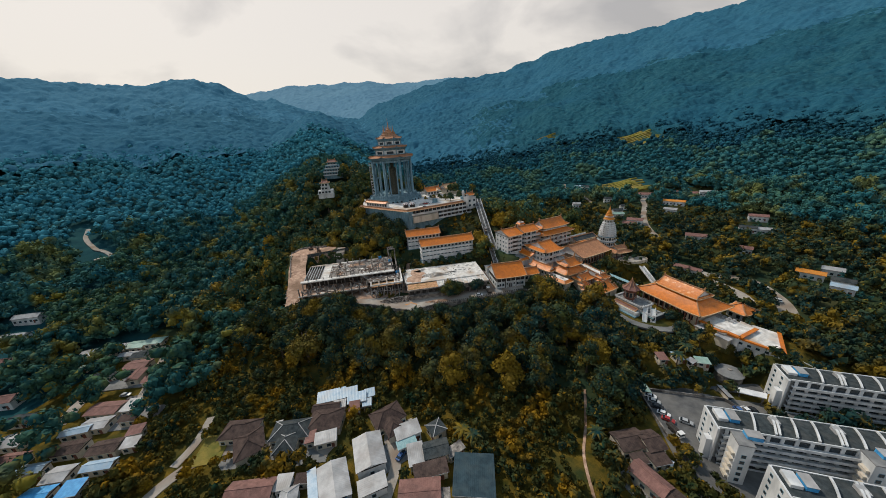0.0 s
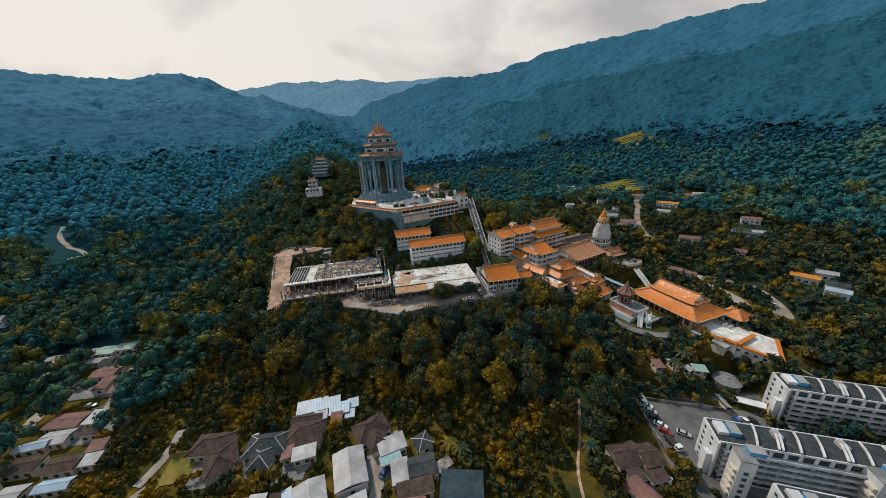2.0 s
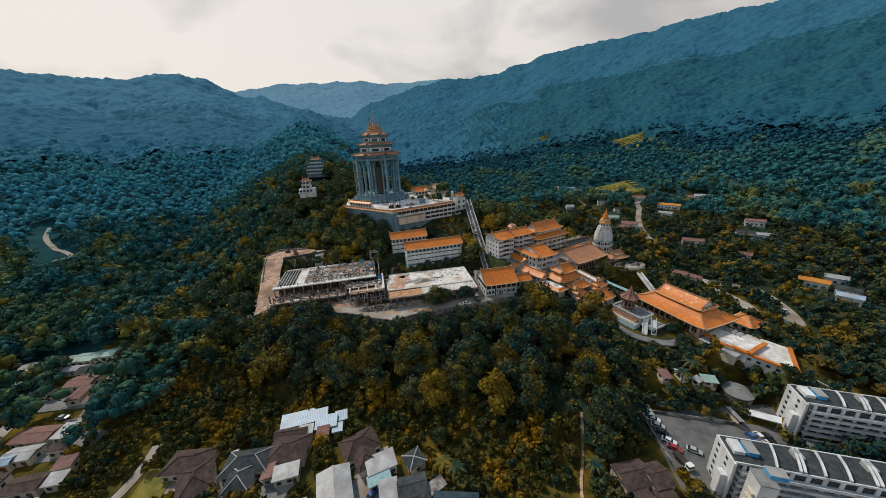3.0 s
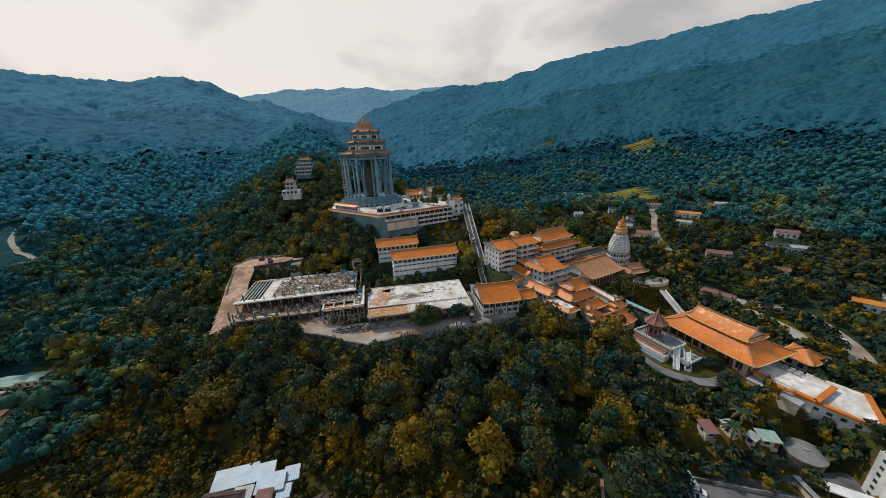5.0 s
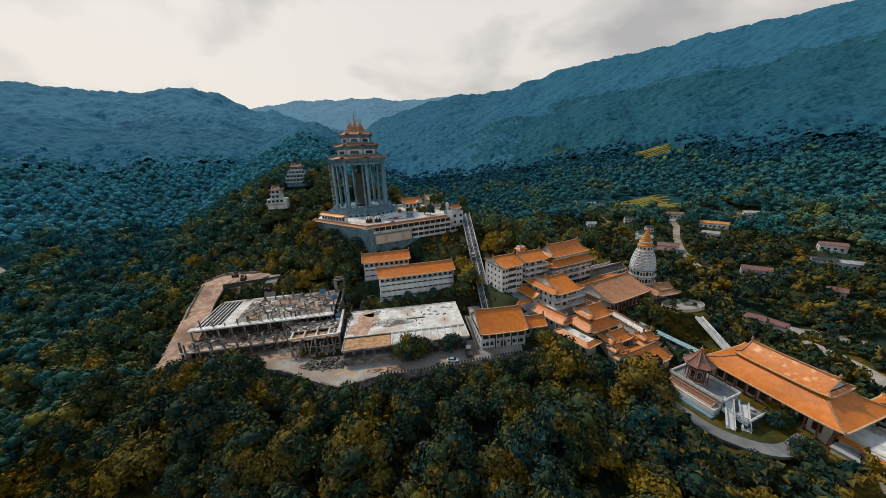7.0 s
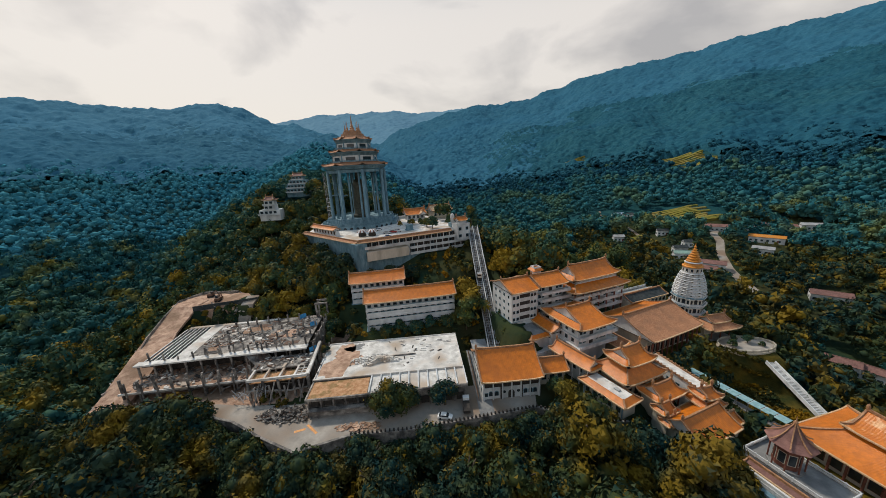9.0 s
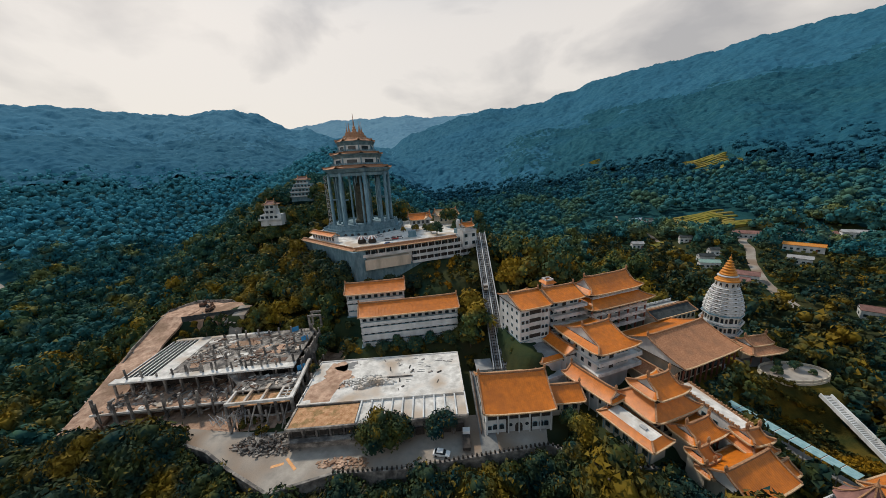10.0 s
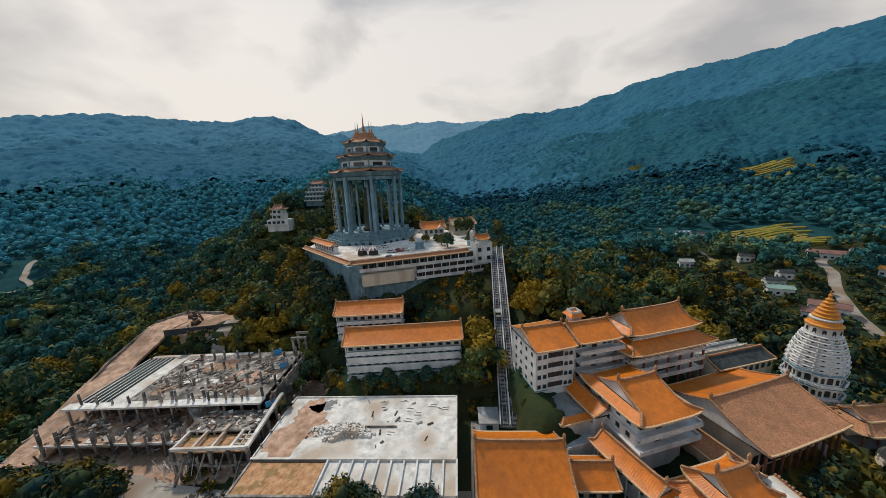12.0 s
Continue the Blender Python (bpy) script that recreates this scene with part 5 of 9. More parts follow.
# ---- temple: great lower hall and its terraces ----
def lower_hall():
    t = thing("great_lower_hall", 75.8, 174.6, 8.3, -56, "vast low hall with a two-tier glazed orange roof", "temple building")
    part("wall", Shape().box(0, 0, -3, 29, 17.5, 8.6), CREAM, t)
    for i in range(9):
        window(t, -12 + i * 3, -8.75, 1.0, 0, 1.8, 2.4, False, REDWOOD)
    for i in range(12):
        part("column", Shape().ring([(0.26, -3), (0.26, 5.4)], 8, cx=-15.4 + i * 2.8, cy=-9.8), REDWOOD, t)
    skirt_roof(t, 35.0, 23.0, 21.0, 9.0, 5.6, 9.4, lift=0.6, mat=ROOF)
    # Dark colour here paints the shade between the two roofs.
    part("clerestory", Shape().box(0, 0, 8.6, 19.6, 7.8, 2.2), DARK, t, "clerestory between the roofs, painted dark for its shade")
    gable_roof(t, 23.0, 11.2, 10.2, 13.6, lift=0.5, hip=0.2, curve=0.3, mat=ROOF_GLINT)
    plot(75.8, 174.6, 19, 13, -56)
    # octagonal pavilion on its balconied block
    o = thing("terrace_block", 53.0, 170.6, 7.5, -52, "white balconied terrace block with stair ramps", "temple building")
    part("wall", Shape().box(0, 0, -5, 15, 8, 9.2), WHITE, o)
    part("deck", Shape().box(0, 0, 4.2, 15.6, 8.6, 0.3), PAVING, o)
    rail(o, [(-7.8, -4.3, 4.5), (7.8, -4.3, 4.5), (7.8, 4.3, 4.5), (-7.8, 4.3, 4.5)], 1.0, closed=True)
    part("middle_step", Shape().box(0.5, -5.4, -5, 14, 3.6, 7.6), WHITE, o)
    gable_roof(o, 13.0, 3.0, 2.8, 3.6, mat=RUSTROOF, y=-5.0, lift=0.1, finial=False)
    rail(o, [(-7.0, -7.2, 0.8), (7.0, -7.2, 0.8)], 1.0)
    part("lower_step", Shape().box(0.8, -7.0, -5, 14, 3.0, 5.6), GREYSTONE, o)
    for i in range(5):
        window(o, -5.6 + i * 2.8, -8.5, -2.6, 0, 1.5, 1.8)
    for k in range(2):
        part("stair", Shape().beam((7.8 + k * 2.6, -1.5 + k * 2, 4.2), (12.0 + k * 2.2, -7.0 + k * 3, -0.2), 1.8, 0.4), WHITE, o)
        rail(o, [(7.0 + k * 2.6, -2.0 + k * 2, 4.4), (11.4 + k * 2.2, -7.4 + k * 3, 0.0)], 1.0)
        rail(o, [(8.8 + k * 2.6, -1.0 + k * 2, 4.4), (12.9 + k * 2.2, -6.5 + k * 3, 0.0)], 1.0)
    plot(53, 169, 10, 8, -52)
    p = thing("octagonal_pavilion", 51.4, 171.8, 12.0, -52, "small octagonal pavilion with a dark red tiled roof", "pavilion")
    part("base", Shape().ring([(3.3, 0), (3.3, 0.5), (3.0, 0.5)], 8, math.pi / 8), PAVING, p)
    part("drum", Shape().ring([(2.4, 0.5), (2.4, 6.8)], 8, math.pi / 8), REDWOOD, p)
    for i in range(8):
        a = math.pi / 4 * i
        window(p, 2.22 * math.cos(a), 2.22 * math.sin(a), 1.8, math.degrees(a) + 90, 1.2, 2.6, False, CREAM)
        part("post", Shape().ring([(0.16, 0.5), (0.16, 6.6)], 6, cx=3.0 * math.cos(a + math.pi / 8), cy=3.0 * math.sin(a + math.pi / 8)), REDWOOD, p)
        part("hip_ridge", run([((4.4 * (1 - q) + 0.3 * q) * math.cos(a + math.pi / 8), (4.4 * (1 - q) + 0.3 * q) * math.sin(a + math.pi / 8), 6.7 + 4.6 * (0.4 * q + 0.6 * q * q) + 0.5 * (1 - q) ** 3) for q in (0, 0.2, 0.4, 0.6, 0.8, 1)], 0.22, 0.24), RIDGE, p)
    part("roof", Shape().ring([(4.4, 6.6), (3.6, 7.1), (2.6, 7.9), (1.6, 9.2), (0.8, 10.4), (0.25, 11.3)], 8, math.pi / 8), RUSTROOF, p, "dark red tiled tent roof")
    part("finial", Shape().ring([(0.3, 11.2), (0.45, 11.7), (0.15, 12.2), (0.04, 13.2)], 8), RIDGE, p)
    # planted terrace beside it
    q = thing("planted_terrace", 57.0, 166.5, 7.0, -52, "walled planted terrace with a blue-grey retaining wall", "terrace")
    part("retaining_wall", Shape().box(0, 0, -9, 17, 9, 11.6), GREYROOF, q, "tall dark blue-grey retaining wall")
    part("wall_edge", Shape().box(0, -4.6, 2.2, 17.2, 0.25, 0.5).box(-8.6, 0, 2.2, 0.25, 9.2, 0.5), TEAL, q, "teal painted edge")
    part("deck", Shape().box(0, 0, 2.6, 16.4, 8.4, 0.25), PAVING, q)
    rail(q, [(-8.4, -4.4, 2.8), (8.4, -4.4, 2.8), (8.4, 4.4, 2.8)], 1.1)
    rr = np.random.default_rng(5)
    for i in range(14):
        x, y = rr.uniform(-7.4, 7.4), rr.uniform(-3.6, 3.6)
        part("planter", Shape().ring([(0.55, 2.85), (0.7, 3.5)], 8, cx=x, cy=y), TIN if i % 2 else GREYSTONE, q)
    plot(57, 166.5, 9.5, 5.5, -52)
    # stepped roofs south of the great hall
    s = thing("zigzag_annex", 88.5, 156.0, 7.0, -50, "low annex with flat roofs edged by a zigzag orange eave", "temple building")
    part("wall", Shape().box(0, 0, -3, 15, 13, 6.0), WHITE, s)
    part("roof_deck", Shape().box(0, 0.4, 3.0, 14, 12, 0.35), SLAB, s)
    zig = [(-7.8, -6.8), (-4.0, -6.8), (-2.2, -8.4), (1.2, -8.4), (3.0, -6.8), (7.8, -6.8), (7.8, 6.6)]
    for k, (u, v) in enumerate(zip(zig, zig[1:])):
        part("eave_roof", Shape().beam((*u, 3.0), (*v, 3.0), 1.5, 0.5), ROOF, s)
    part("lean_to", Shape().box(-1, -9.2, -3, 13, 2.6, 4.6), CREAM, s)
    part("lean_to_roof", Shape().beam((-7.8, -9.0, 1.6), (6.0, -9.4, 1.6), 3.4, 0.2), TIN, s)
    for i in range(8):
        part("roof_unit", Shape().box(-5.6 + (i % 4) * 1.9, 3.2 + (i // 4) * 1.8, 3.35, 1.3, 1.0, 1.0), TIN, s, "pale air-conditioning unit")
    plot(88.5, 155, 10, 10, -50)
    v = thing("lookout_terrace", 98.0, 150.0, 6.5, -40, "white-walled lookout terrace with an orange coping", "terrace")
    part("wall", Shape().prism([(-9, -8.5), (9, -8.5), (4, 9), (-9, 9)], -5, 2.4), WHITE, v)
    part("deck", Shape().prism([(-8.6, -8.1), (8.3, -8.1), (3.6, 8.6), (-8.6, 8.6)], 2.4, 2.6), SLAB, v)
    for a, b in (((-9, -8.5), (9, -8.5)), ((9, -8.5), (4, 9))):
        part("coping", Shape().beam((*a, 2.5), (*b, 2.5), 1.3, 0.6), ROOF, v)
    for i in range(6):
        window(v, -7 + i * 2.8, -8.5, 0.2, 0, 1.1, 0.9)
    plot(98, 150, 10, 10, -40)
    e = thing("covered_escalator", 0, 0, 0, 0, "long covered stair ramp with white parapets", "stairway")
    ra, rb = Vector((103.5, 145.0, 5.5)), Vector((124.0, 131.0, -1.0))
    sd = Vector((rb.y - ra.y, ra.x - rb.x, 0)).normalized()
    part("ramp", Shape().beam(ra, rb, 3.4, 0.4), ASPHALT, e)
    for o_ in (-1.7, 1.7):
        part("parapet", Shape().beam(ra + sd * o_, rb + sd * o_, 0.3, 1.2), WHITE, e)
    for i in range(5):
        c = ra + (rb - ra) * (0.1 + 0.2 * i)
        part("leg", Shape().box(c.x, c.y, -7, 1.6, 0.5, c.z + 7, -34), CONCRETE, e)
    e.matrix_world = pose(0, 0, 0)
    plot(113.5, 138, 14, 3, -34)
    y = thing("corner_kiosk_hall", 100.4, 171.0, 6.5, -56, "square side hall with an orange pyramid roof", "temple building")
    part("wall", Shape().box(0, 0, -3, 7.0, 7.0, 7.0), WHITE, y)
    for i in range(2):
        window(y, -1.6 + i * 3.2, -3.5, 1.0, 0, 1.4, 1.6)
    skirt_roof(y, 10.6, 10.6, 1.2, 1.2, 4.2, 7.4, lift=0.7)
    plot(100.4, 171, 6, 6, -56)
    # garden court below the pagoda
    z = thing("garden_pavilion", 58.0, 231.0, 14.2, 30, "open garden pavilion with a brown tiled hip roof", "pavilion")
    for dx in (-4, 0, 4):
        for dy in (-3, 3):
            part("column", Shape().ring([(0.2, -1), (0.2, 4.4)], 8, cx=dx, cy=dy), REDWOOD, z)
    part("floor", Shape().box(0, 0, -1, 10, 8, 1.1), PAVING, z)
    part("wall", Shape().box(0, 1.5, 0, 7.4, 2.6, 4.2), CREAM, z)
    skirt_roof(z, 13, 10.4, 6.5, 4.2, 4.4, 6.4, mat=ROOF_BROWN, lift=0.8)
    gable_roof(z, 8.4, 5.4, 6.3, 8.2, mat=ROOF_BROWN, lift=0.6)
    plot(58, 231, 7, 6, 30)
    n = thing("prow_terrace", 64.5, 223.4, 12.3, 20, "curved stone-walled garden terrace", "terrace")
    rows = [(8.6 * math.cos(a) * (1.25 if math.cos(a) > 0 else 1.0), 5.2 * math.sin(a)) for a in np.linspace(0, 2 * math.pi, 22, endpoint=False)]
    part("wall", Shape().prism(rows, -4, 2.4), CREAM, n, "curved stone wall")
    part("deck", Shape().prism([(px * 0.94, py * 0.93) for px, py in rows], 2.4, 2.7), ROADM, n)
    rail(n, [(px * 0.98, py * 0.98, 2.5) for px, py in rows], 0.9, CREAM, True)
    plot(64.5, 223.4, 11, 6, 20)
    m = thing("garden_stairway", 70.2, 205.6, 0, 0, "straight white garden stairway with low parapets", "stairway")
    a, b = Vector((68.6, 215.5, 13.2)), Vector((72.0, 194.0, 8.8))
    part("flight", Shape().beam(a, b, 2.4, 0.4), WHITE, m)
    d = (b - a).normalized()
    sd = Vector((d.y, -d.x, 0)).normalized()
    for o_ in (-1.25, 1.25):
        part("parapet", Shape().beam(a + sd * o_, b + sd * o_, 0.3, 1.2), WHITE, m)
    stp = Shape()
    for i in range(40):
        c = a + (b - a) * (i / 40)
        stp.box(c.x, c.y, c.z + 0.3, 2.2, 0.25, 0.16, math.degrees(math.atan2(sd.y, sd.x)))
    part("tread_flight", stp, PAVING, m)
    m.matrix_world = pose(0, 0, 0)
    plot(70.2, 205, 12, 2.2, 99)


lower_hall()


# ---- the plateau: wall, road, flat slab block, half-demolished building ----
def plateau():
    edge = [(-128, 131), (-122, 133.5), (-109.5, 138.3), (-97, 140.3), (-88, 141), (-76, 139.3), (-62, 138.2), (-51, 147.5), (-37, 153.6), (-24, 161), (-4, 172.5), (10, 171.5), (20, 174)]
    w = thing("plateau_wall", 0, 0, 0, 0, "stained concrete retaining wall along the plateau edge", "retaining wall", kind="structure")
    s = Shape()
    for a, b in zip(edge, edge[1:]):
        s.beam((*a, 2.0), (*b, 2.0), 0.7, 11.6)
    part("wall", s, CONCRETE, w)
    c = Shape()
    for (ax, ay), (bx, by) in zip(edge[7:], edge[8:]):
        n = max(2, int(math.hypot(bx - ax, by - ay) / 1.1))
        for i in range(n):
            c.box(ax + (bx - ax) * i / n, ay + (by - ay) * i / n, 13.6, 0.4, 0.5, 0.7, math.degrees(math.atan2(by - ay, bx - ax)))
    part("crenels", c, DARK, w, "dark toothed parapet")
    back = [(-6, 185), (-34, 172), (-66, 157), (-76, 152), (-88, 148), (-100, 145), (-113, 140)]
    f = new("road", Shape().prism(edge[2:11] + back, 12.6, 13.35).mesh("road", ROADM))
    tagged(f, "pale dusty concrete road along the plateau", "road", kind="structure")
    lane = thing("gate_lane", -23.6, 181.0, 13.3, 113, "narrow paved lane beside the gate hall", "lane", kind="structure")
    part("paving", Shape().box(0, 0, -0.5, 34, 4.4, 0.56), PAVING, lane)
    part("fence", Shape().box(2, 1.6, 0.06, 26, 0.12, 1.4), RUST, lane, "rusty pipe fence")
    plot(-24, 181, 18, 4, 113)
    plot(-34, 160, 34, 7.5, 29)
    plot(-76, 144, 14, 4.5, 3)
    plot(-98, 144, 14, 4, 12)
    mark = new("road_marking", Shape().box(-63, 146, 13.36, 5.0, 0.7, 0.02, -20).box(-66, 144.5, 13.36, 3.0, 0.8, 0.02, 40).mesh("road_marking", GOLD))
    tagged(mark, "faded yellow road markings", "road marking")


plateau()


def slab_block():
    t = thing("flat_concrete_block", -52.1, 172.9, 13.2, 25.1, "single-storey concrete block with a bleached white flat roof", "building")
    L, D, H = 48.0, 30.0, 6.3
    part("wall", Shape().box(0, 0.6, -1, L - 1.2, D - 1.4, H + 0.5), CONCRETE, t)
    part("roof_slab", Shape().box(0, 4.4, H - 0.5, L, 21.2, 0.5), SLAB, t, "bleached white roof slab with dark stains")
    part("low_roof", Shape().box(9.0, -10.6, H - 0.9, 30.0, 8.8, 0.5), SLAB, t, "white lower roof slab between beams")
    part("soil_bed", Shape().box(-15.0, -10.6, H - 0.9, 17.6, 8.6, 0.55), SAND, t, "roof bed of bare orange soil")
    for i in range(11):
        part("roof_beam", Shape().box(-5.6 + i * 2.95, -10.4, H - 0.4, 0.4, 8.8, 0.55), WHITE, t)
    part("roof_edge_beam", Shape().box(-0.2, -6.3, H - 0.5, L, 0.5, 0.75), SLAB, t)
    part("front_edge_beam", Shape().box(0, -14.9, H - 0.95, L, 0.5, 0.75), CONCRETE, t)
    part("side_edge_beam", Shape().box(-23.8, -10.4, H - 0.9, 0.5, 9, 0.8), CONCRETE, t)
    part("dark_joint", Shape().box(-15, -6.75, H - 0.4, 18, 0.35, 0.3), DARK, t)
    for sx in (-1, 1):
        part("parapet", Shape().box(sx * (L / 2 - 0.15), 4.4, H, 0.3, 21, 0.35), SLAB, t)
    part("back_parapet", Shape().box(0, 14.8, H, L, 0.3, 0.35), SLAB, t)
    part("ledge", Shape().box(-12, -15.6, 2.6, 23, 1.6, 0.35), CONCRETE, t)
    part("lower_wall", Shape().box(-12, -15.0, -1, 22.6, 0.6, 3.4), CONCRETE, t)
    # Openings are dark panels on the wall, painted for the shade inside.
    for i in range(13):
        part("opening", Shape().box(-21.5 + i * 3.6, -14.2 + 0.0, 0.4 if i > 6 else 3.1, 2.3, 0.14, 2.4 if i > 6 else 1.7), DARK, t, "dark panel standing for shade in an empty opening")
        part("pilaster", Shape().box(-23.3 + i * 3.6, -14.4, -1, 0.45, 0.7, H), CONCRETE, t)
    rr = np.random.default_rng(17)
    for i in range(46):
        x, y = rr.uniform(-14, 22), rr.uniform(-3, 13)
        l, d_ = rr.uniform(0.4, 2.4), rr.uniform(0.15, 0.6)
        if i < 20:
            part("roof_litter", Shape().box(x, y, H, l, d_, rr.uniform(0.05, 0.3), rr.uniform(0, 180)), CONCRETE if i % 3 else DARK, t)
    plot(-52.1, 172.9, 25, 17, 25.1)
    for px, py, rx, ry, nm, mt, lb in ((-16.5, 4, 9.0, 12, "earth_spill", EARTH, "washed-out earth spread over the roof"), (-14, 11, 4.5, 3.0, "grey_patch", PAVING, "bare grey patch of worn roof"), (3.5, 12.6, 1.6, 1.2, "scorch", CONCRETE, "dark scorched patch")):
        ring_ = [(px + rx * (0.7 + 0.3 * math.sin(3 * a + px) + rr.uniform(-0.16, 0.16)) * math.cos(a), py + ry * (0.7 + 0.3 * math.cos(2 * a + py) + rr.uniform(-0.16, 0.16)) * math.sin(a)) for a in [2 * math.pi * i / 40 for i in range(40)]]
        ring_ = [(max(-23.4, min(23.4, a)), max(-5.9, min(14.4, b))) for a, b in ring_]
        part(nm, Shape().prism(ring_, H + 0.004, H + 0.03), mt, t, lb)
    for i in range(9):
        x, y, a = rr.uniform(3, 21), rr.uniform(0, 13), rr.uniform(-12, 12)
        part("floor_frame", Shape().box(x, y, H, rr.uniform(0.8, 2.4), 0.14, 0.14, a).box(x + 0.3, y + rr.uniform(0.5, 1.1), H, rr.uniform(0.8, 2.0), 0.14, 0.12, a), PAVING, t, "broken kerb frame on the roof")
    part("divider", Shape().box(2, 3.2, H, 13, 0.25, 0.45), CONCRETE, t, "low broken wall stub")
    # rubble heap on the roof
    s = Shape()
    for i in range(460):
        a, q = rr.uniform(0, 2 * math.pi), rr.uniform(0, 1) ** 0.7
        x, y = -57.5 + 6.4 * q * math.cos(a) + 1.8 * math.cos(3 * a), 172.2 + 3.0 * q * math.sin(a) + 2.6 * q * math.cos(a)
        s.box(x, y, 19.4, rr.uniform(0.2, 1.3), rr.uniform(0.15, 0.7), rr.uniform(0.1, 0.7) + 1.5 * (1 - q), rr.uniform(0, 180))
    tagged(new("rubble_heap", s.mesh("rubble_heap", SLAB)), "heap of broken concrete on the flat roof", "rubble", kind="stuff")
    s = Shape()
    for i in range(200):
        a, q = rr.uniform(0, 2 * math.pi), rr.uniform(0, 1) ** 0.6
        s.box(-50.5 + 6.5 * q * math.cos(a), 150.6 + 1.9 * q * math.sin(a) + 2.4 * q * math.cos(a), 13.2, rr.uniform(0.15, 0.9), rr.uniform(0.15, 0.6), rr.uniform(0.08, 0.4) + 0.4 * (1 - q), rr.uniform(0, 180))
    tagged(new("rubble_heap", s.mesh("roadside_rubble", EARTH)), "earth and brick rubble beside the road", "rubble", kind="stuff")
    # the tip of broken concrete and scrap where the ruin meets the road
    for n, mat, label in ((260, CONCRETE, "tip of broken concrete beside the road"), (120, DARK, "dark scrap among the broken concrete"), (60, RUST, "rusty bars among the broken concrete")):
        s = Shape()
        for i in range(n):
            a, q = rr.uniform(0, 2 * math.pi), rr.uniform(0, 1) ** 0.6
            x, y = -73.5 + 9.0 * q * math.cos(a), 148.4 + 3.4 * q * math.sin(a) + 3.0 * q * math.cos(a)
            z = 13.2 + 1.5 * (1 - q) * rr.uniform(0.2, 1.0)
            s.beam((x, y, z), (x + rr.uniform(-1.6, 1.6), y + rr.uniform(-1.2, 1.2), z + rr.uniform(-0.1, 0.7)), rr.uniform(0.12, 0.8) if mat is not RUST else 0.12, rr.uniform(0.1, 0.35))
        tagged(new("rubble_heap", s.mesh("tip_" + mat.name, mat)), label, "rubble", kind="stuff")


slab_block()


def ruin():
    """The half-demolished building: decks, columns, beams, stubs, steel joists and debris."""
    rr = np.random.default_rng(23)
    t = thing("half_demolished_building", -108.2, 154.2, 13.2, 27.5, "half-demolished grey concrete building of bare decks and columns", "building")
    # local x runs along the front edge, y to the rear; upper deck at 9.8
    Z, Lo, Mi = 9.8, 4.2, 7.3
    part("upper_deck", Shape().box(8.0, 15.0, Z - 0.45, 40.0, 25.0, 0.45), CONCRETE, t, "stained concrete deck strewn with debris")
    part("edge_band", Shape().box(0.2, 1.4, Z - 0.4, 56.4, 2.6, 0.55), SLAB, t, "pale concrete edge band")
    part("deck_strip", Shape().box(-14.2, 14.0, Z - 0.38, 4.4, 25, 0.5), SLAB, t, "pale deck strip")
    for i in range(7):
        part("steel_joist", Shape().box(-26.4 + i * 1.6, 14.5, Z - 0.5, 0.4, 23.5, 0.5), STEEL, t, "bare steel joist")
    # A dark plate added for the shade between the joists.
    part("joist_pit", Shape().box(-21.5, 14.5, Z - 2.2, 12.0, 23.5, 0.3), DARK, t, "dark plate standing for shade in the pit below the joists")
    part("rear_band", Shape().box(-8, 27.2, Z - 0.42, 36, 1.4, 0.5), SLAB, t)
    # A dark sheet added to close off the deck's underside as shade.
    part("inner_wall", Shape().box(4, 5.6, 0, 52, 0.5, Z - 0.5), DARK, t, "dark sheet standing for shade under the deck")
    part("cross_wall", Shape().box(8.4, 6.5, 0, 0.4, 12, Z - 0.5), CONCRETE, t)
    part("cross_wall", Shape().box(13.0, -1.5, 0, 0.4, 9, Mi - 0.5), CONCRETE, t)
    part("lower_floor", Shape().box(-9.0, 3.0, Lo - 0.35, 40.0, 19.0, 0.35), EARTH, t, "broken lower floor with rubble")
    part("rear_wall", Shape().box(6, 25.5, 0, 44, 0.6, Z - 0.5), CONCRETE, t)
    for i in range(12):
        x = -27.2 + i * 4.95
        part("column", Shape().box(x, 1.0, 0, 0.5, 0.5, Z - 0.4), CONCRETE, t)
        part("column", Shape().beam((x + 2.4, 4.6, 0), (x + 2.4 + rr.uniform(-0.3, 0.3), 4.6, Z - 0.4), 0.42, 0.42), CONCRETE, t)
        part("column", Shape().box(x + 1.5, 11.5, 0, 0.6, 0.6, Z - 0.4), CONCRETE, t)
        if i < 9:
            h = rr.uniform(3.4, 5.2)
            part("broken_column", Shape().box(x - 1.0, -5.6, 0, 0.6, 0.6, Lo + h), CONCRETE, t)
    for row, y in enumerate((3.0, 10.5, 18.0, 25.0)):
        for i in range(9):
            x = -6.5 + i * 4.2 + rr.uniform(-0.4, 0.4)
            h = rr.uniform(1.4, 3.4) if row else rr.uniform(2.0, 3.4)
            lean = rr.uniform(-0.25, 0.25)
            part("column_stub", Shape().beam((x, y, Z), (x + lean, y + 0.01, Z + h), 0.5, 0.5), CONCRETE, t)
    for i in range(46):
        x, y = rr.uniform(-10, 26), rr.uniform(3, 26)
        part("broken_panel", Shape().box(x, y, Z, rr.uniform(0.8, 4.5), rr.uniform(0.6, 2.4), rr.uniform(0.05, 0.16), rr.uniform(-20, 20)), (DARK, CONCRETE, SLAB, CONCRETE, RUST)[i % 5], t)
    for i in range(26):
        x, y = rr.uniform(-27, 9), rr.uniform(-6, 9)
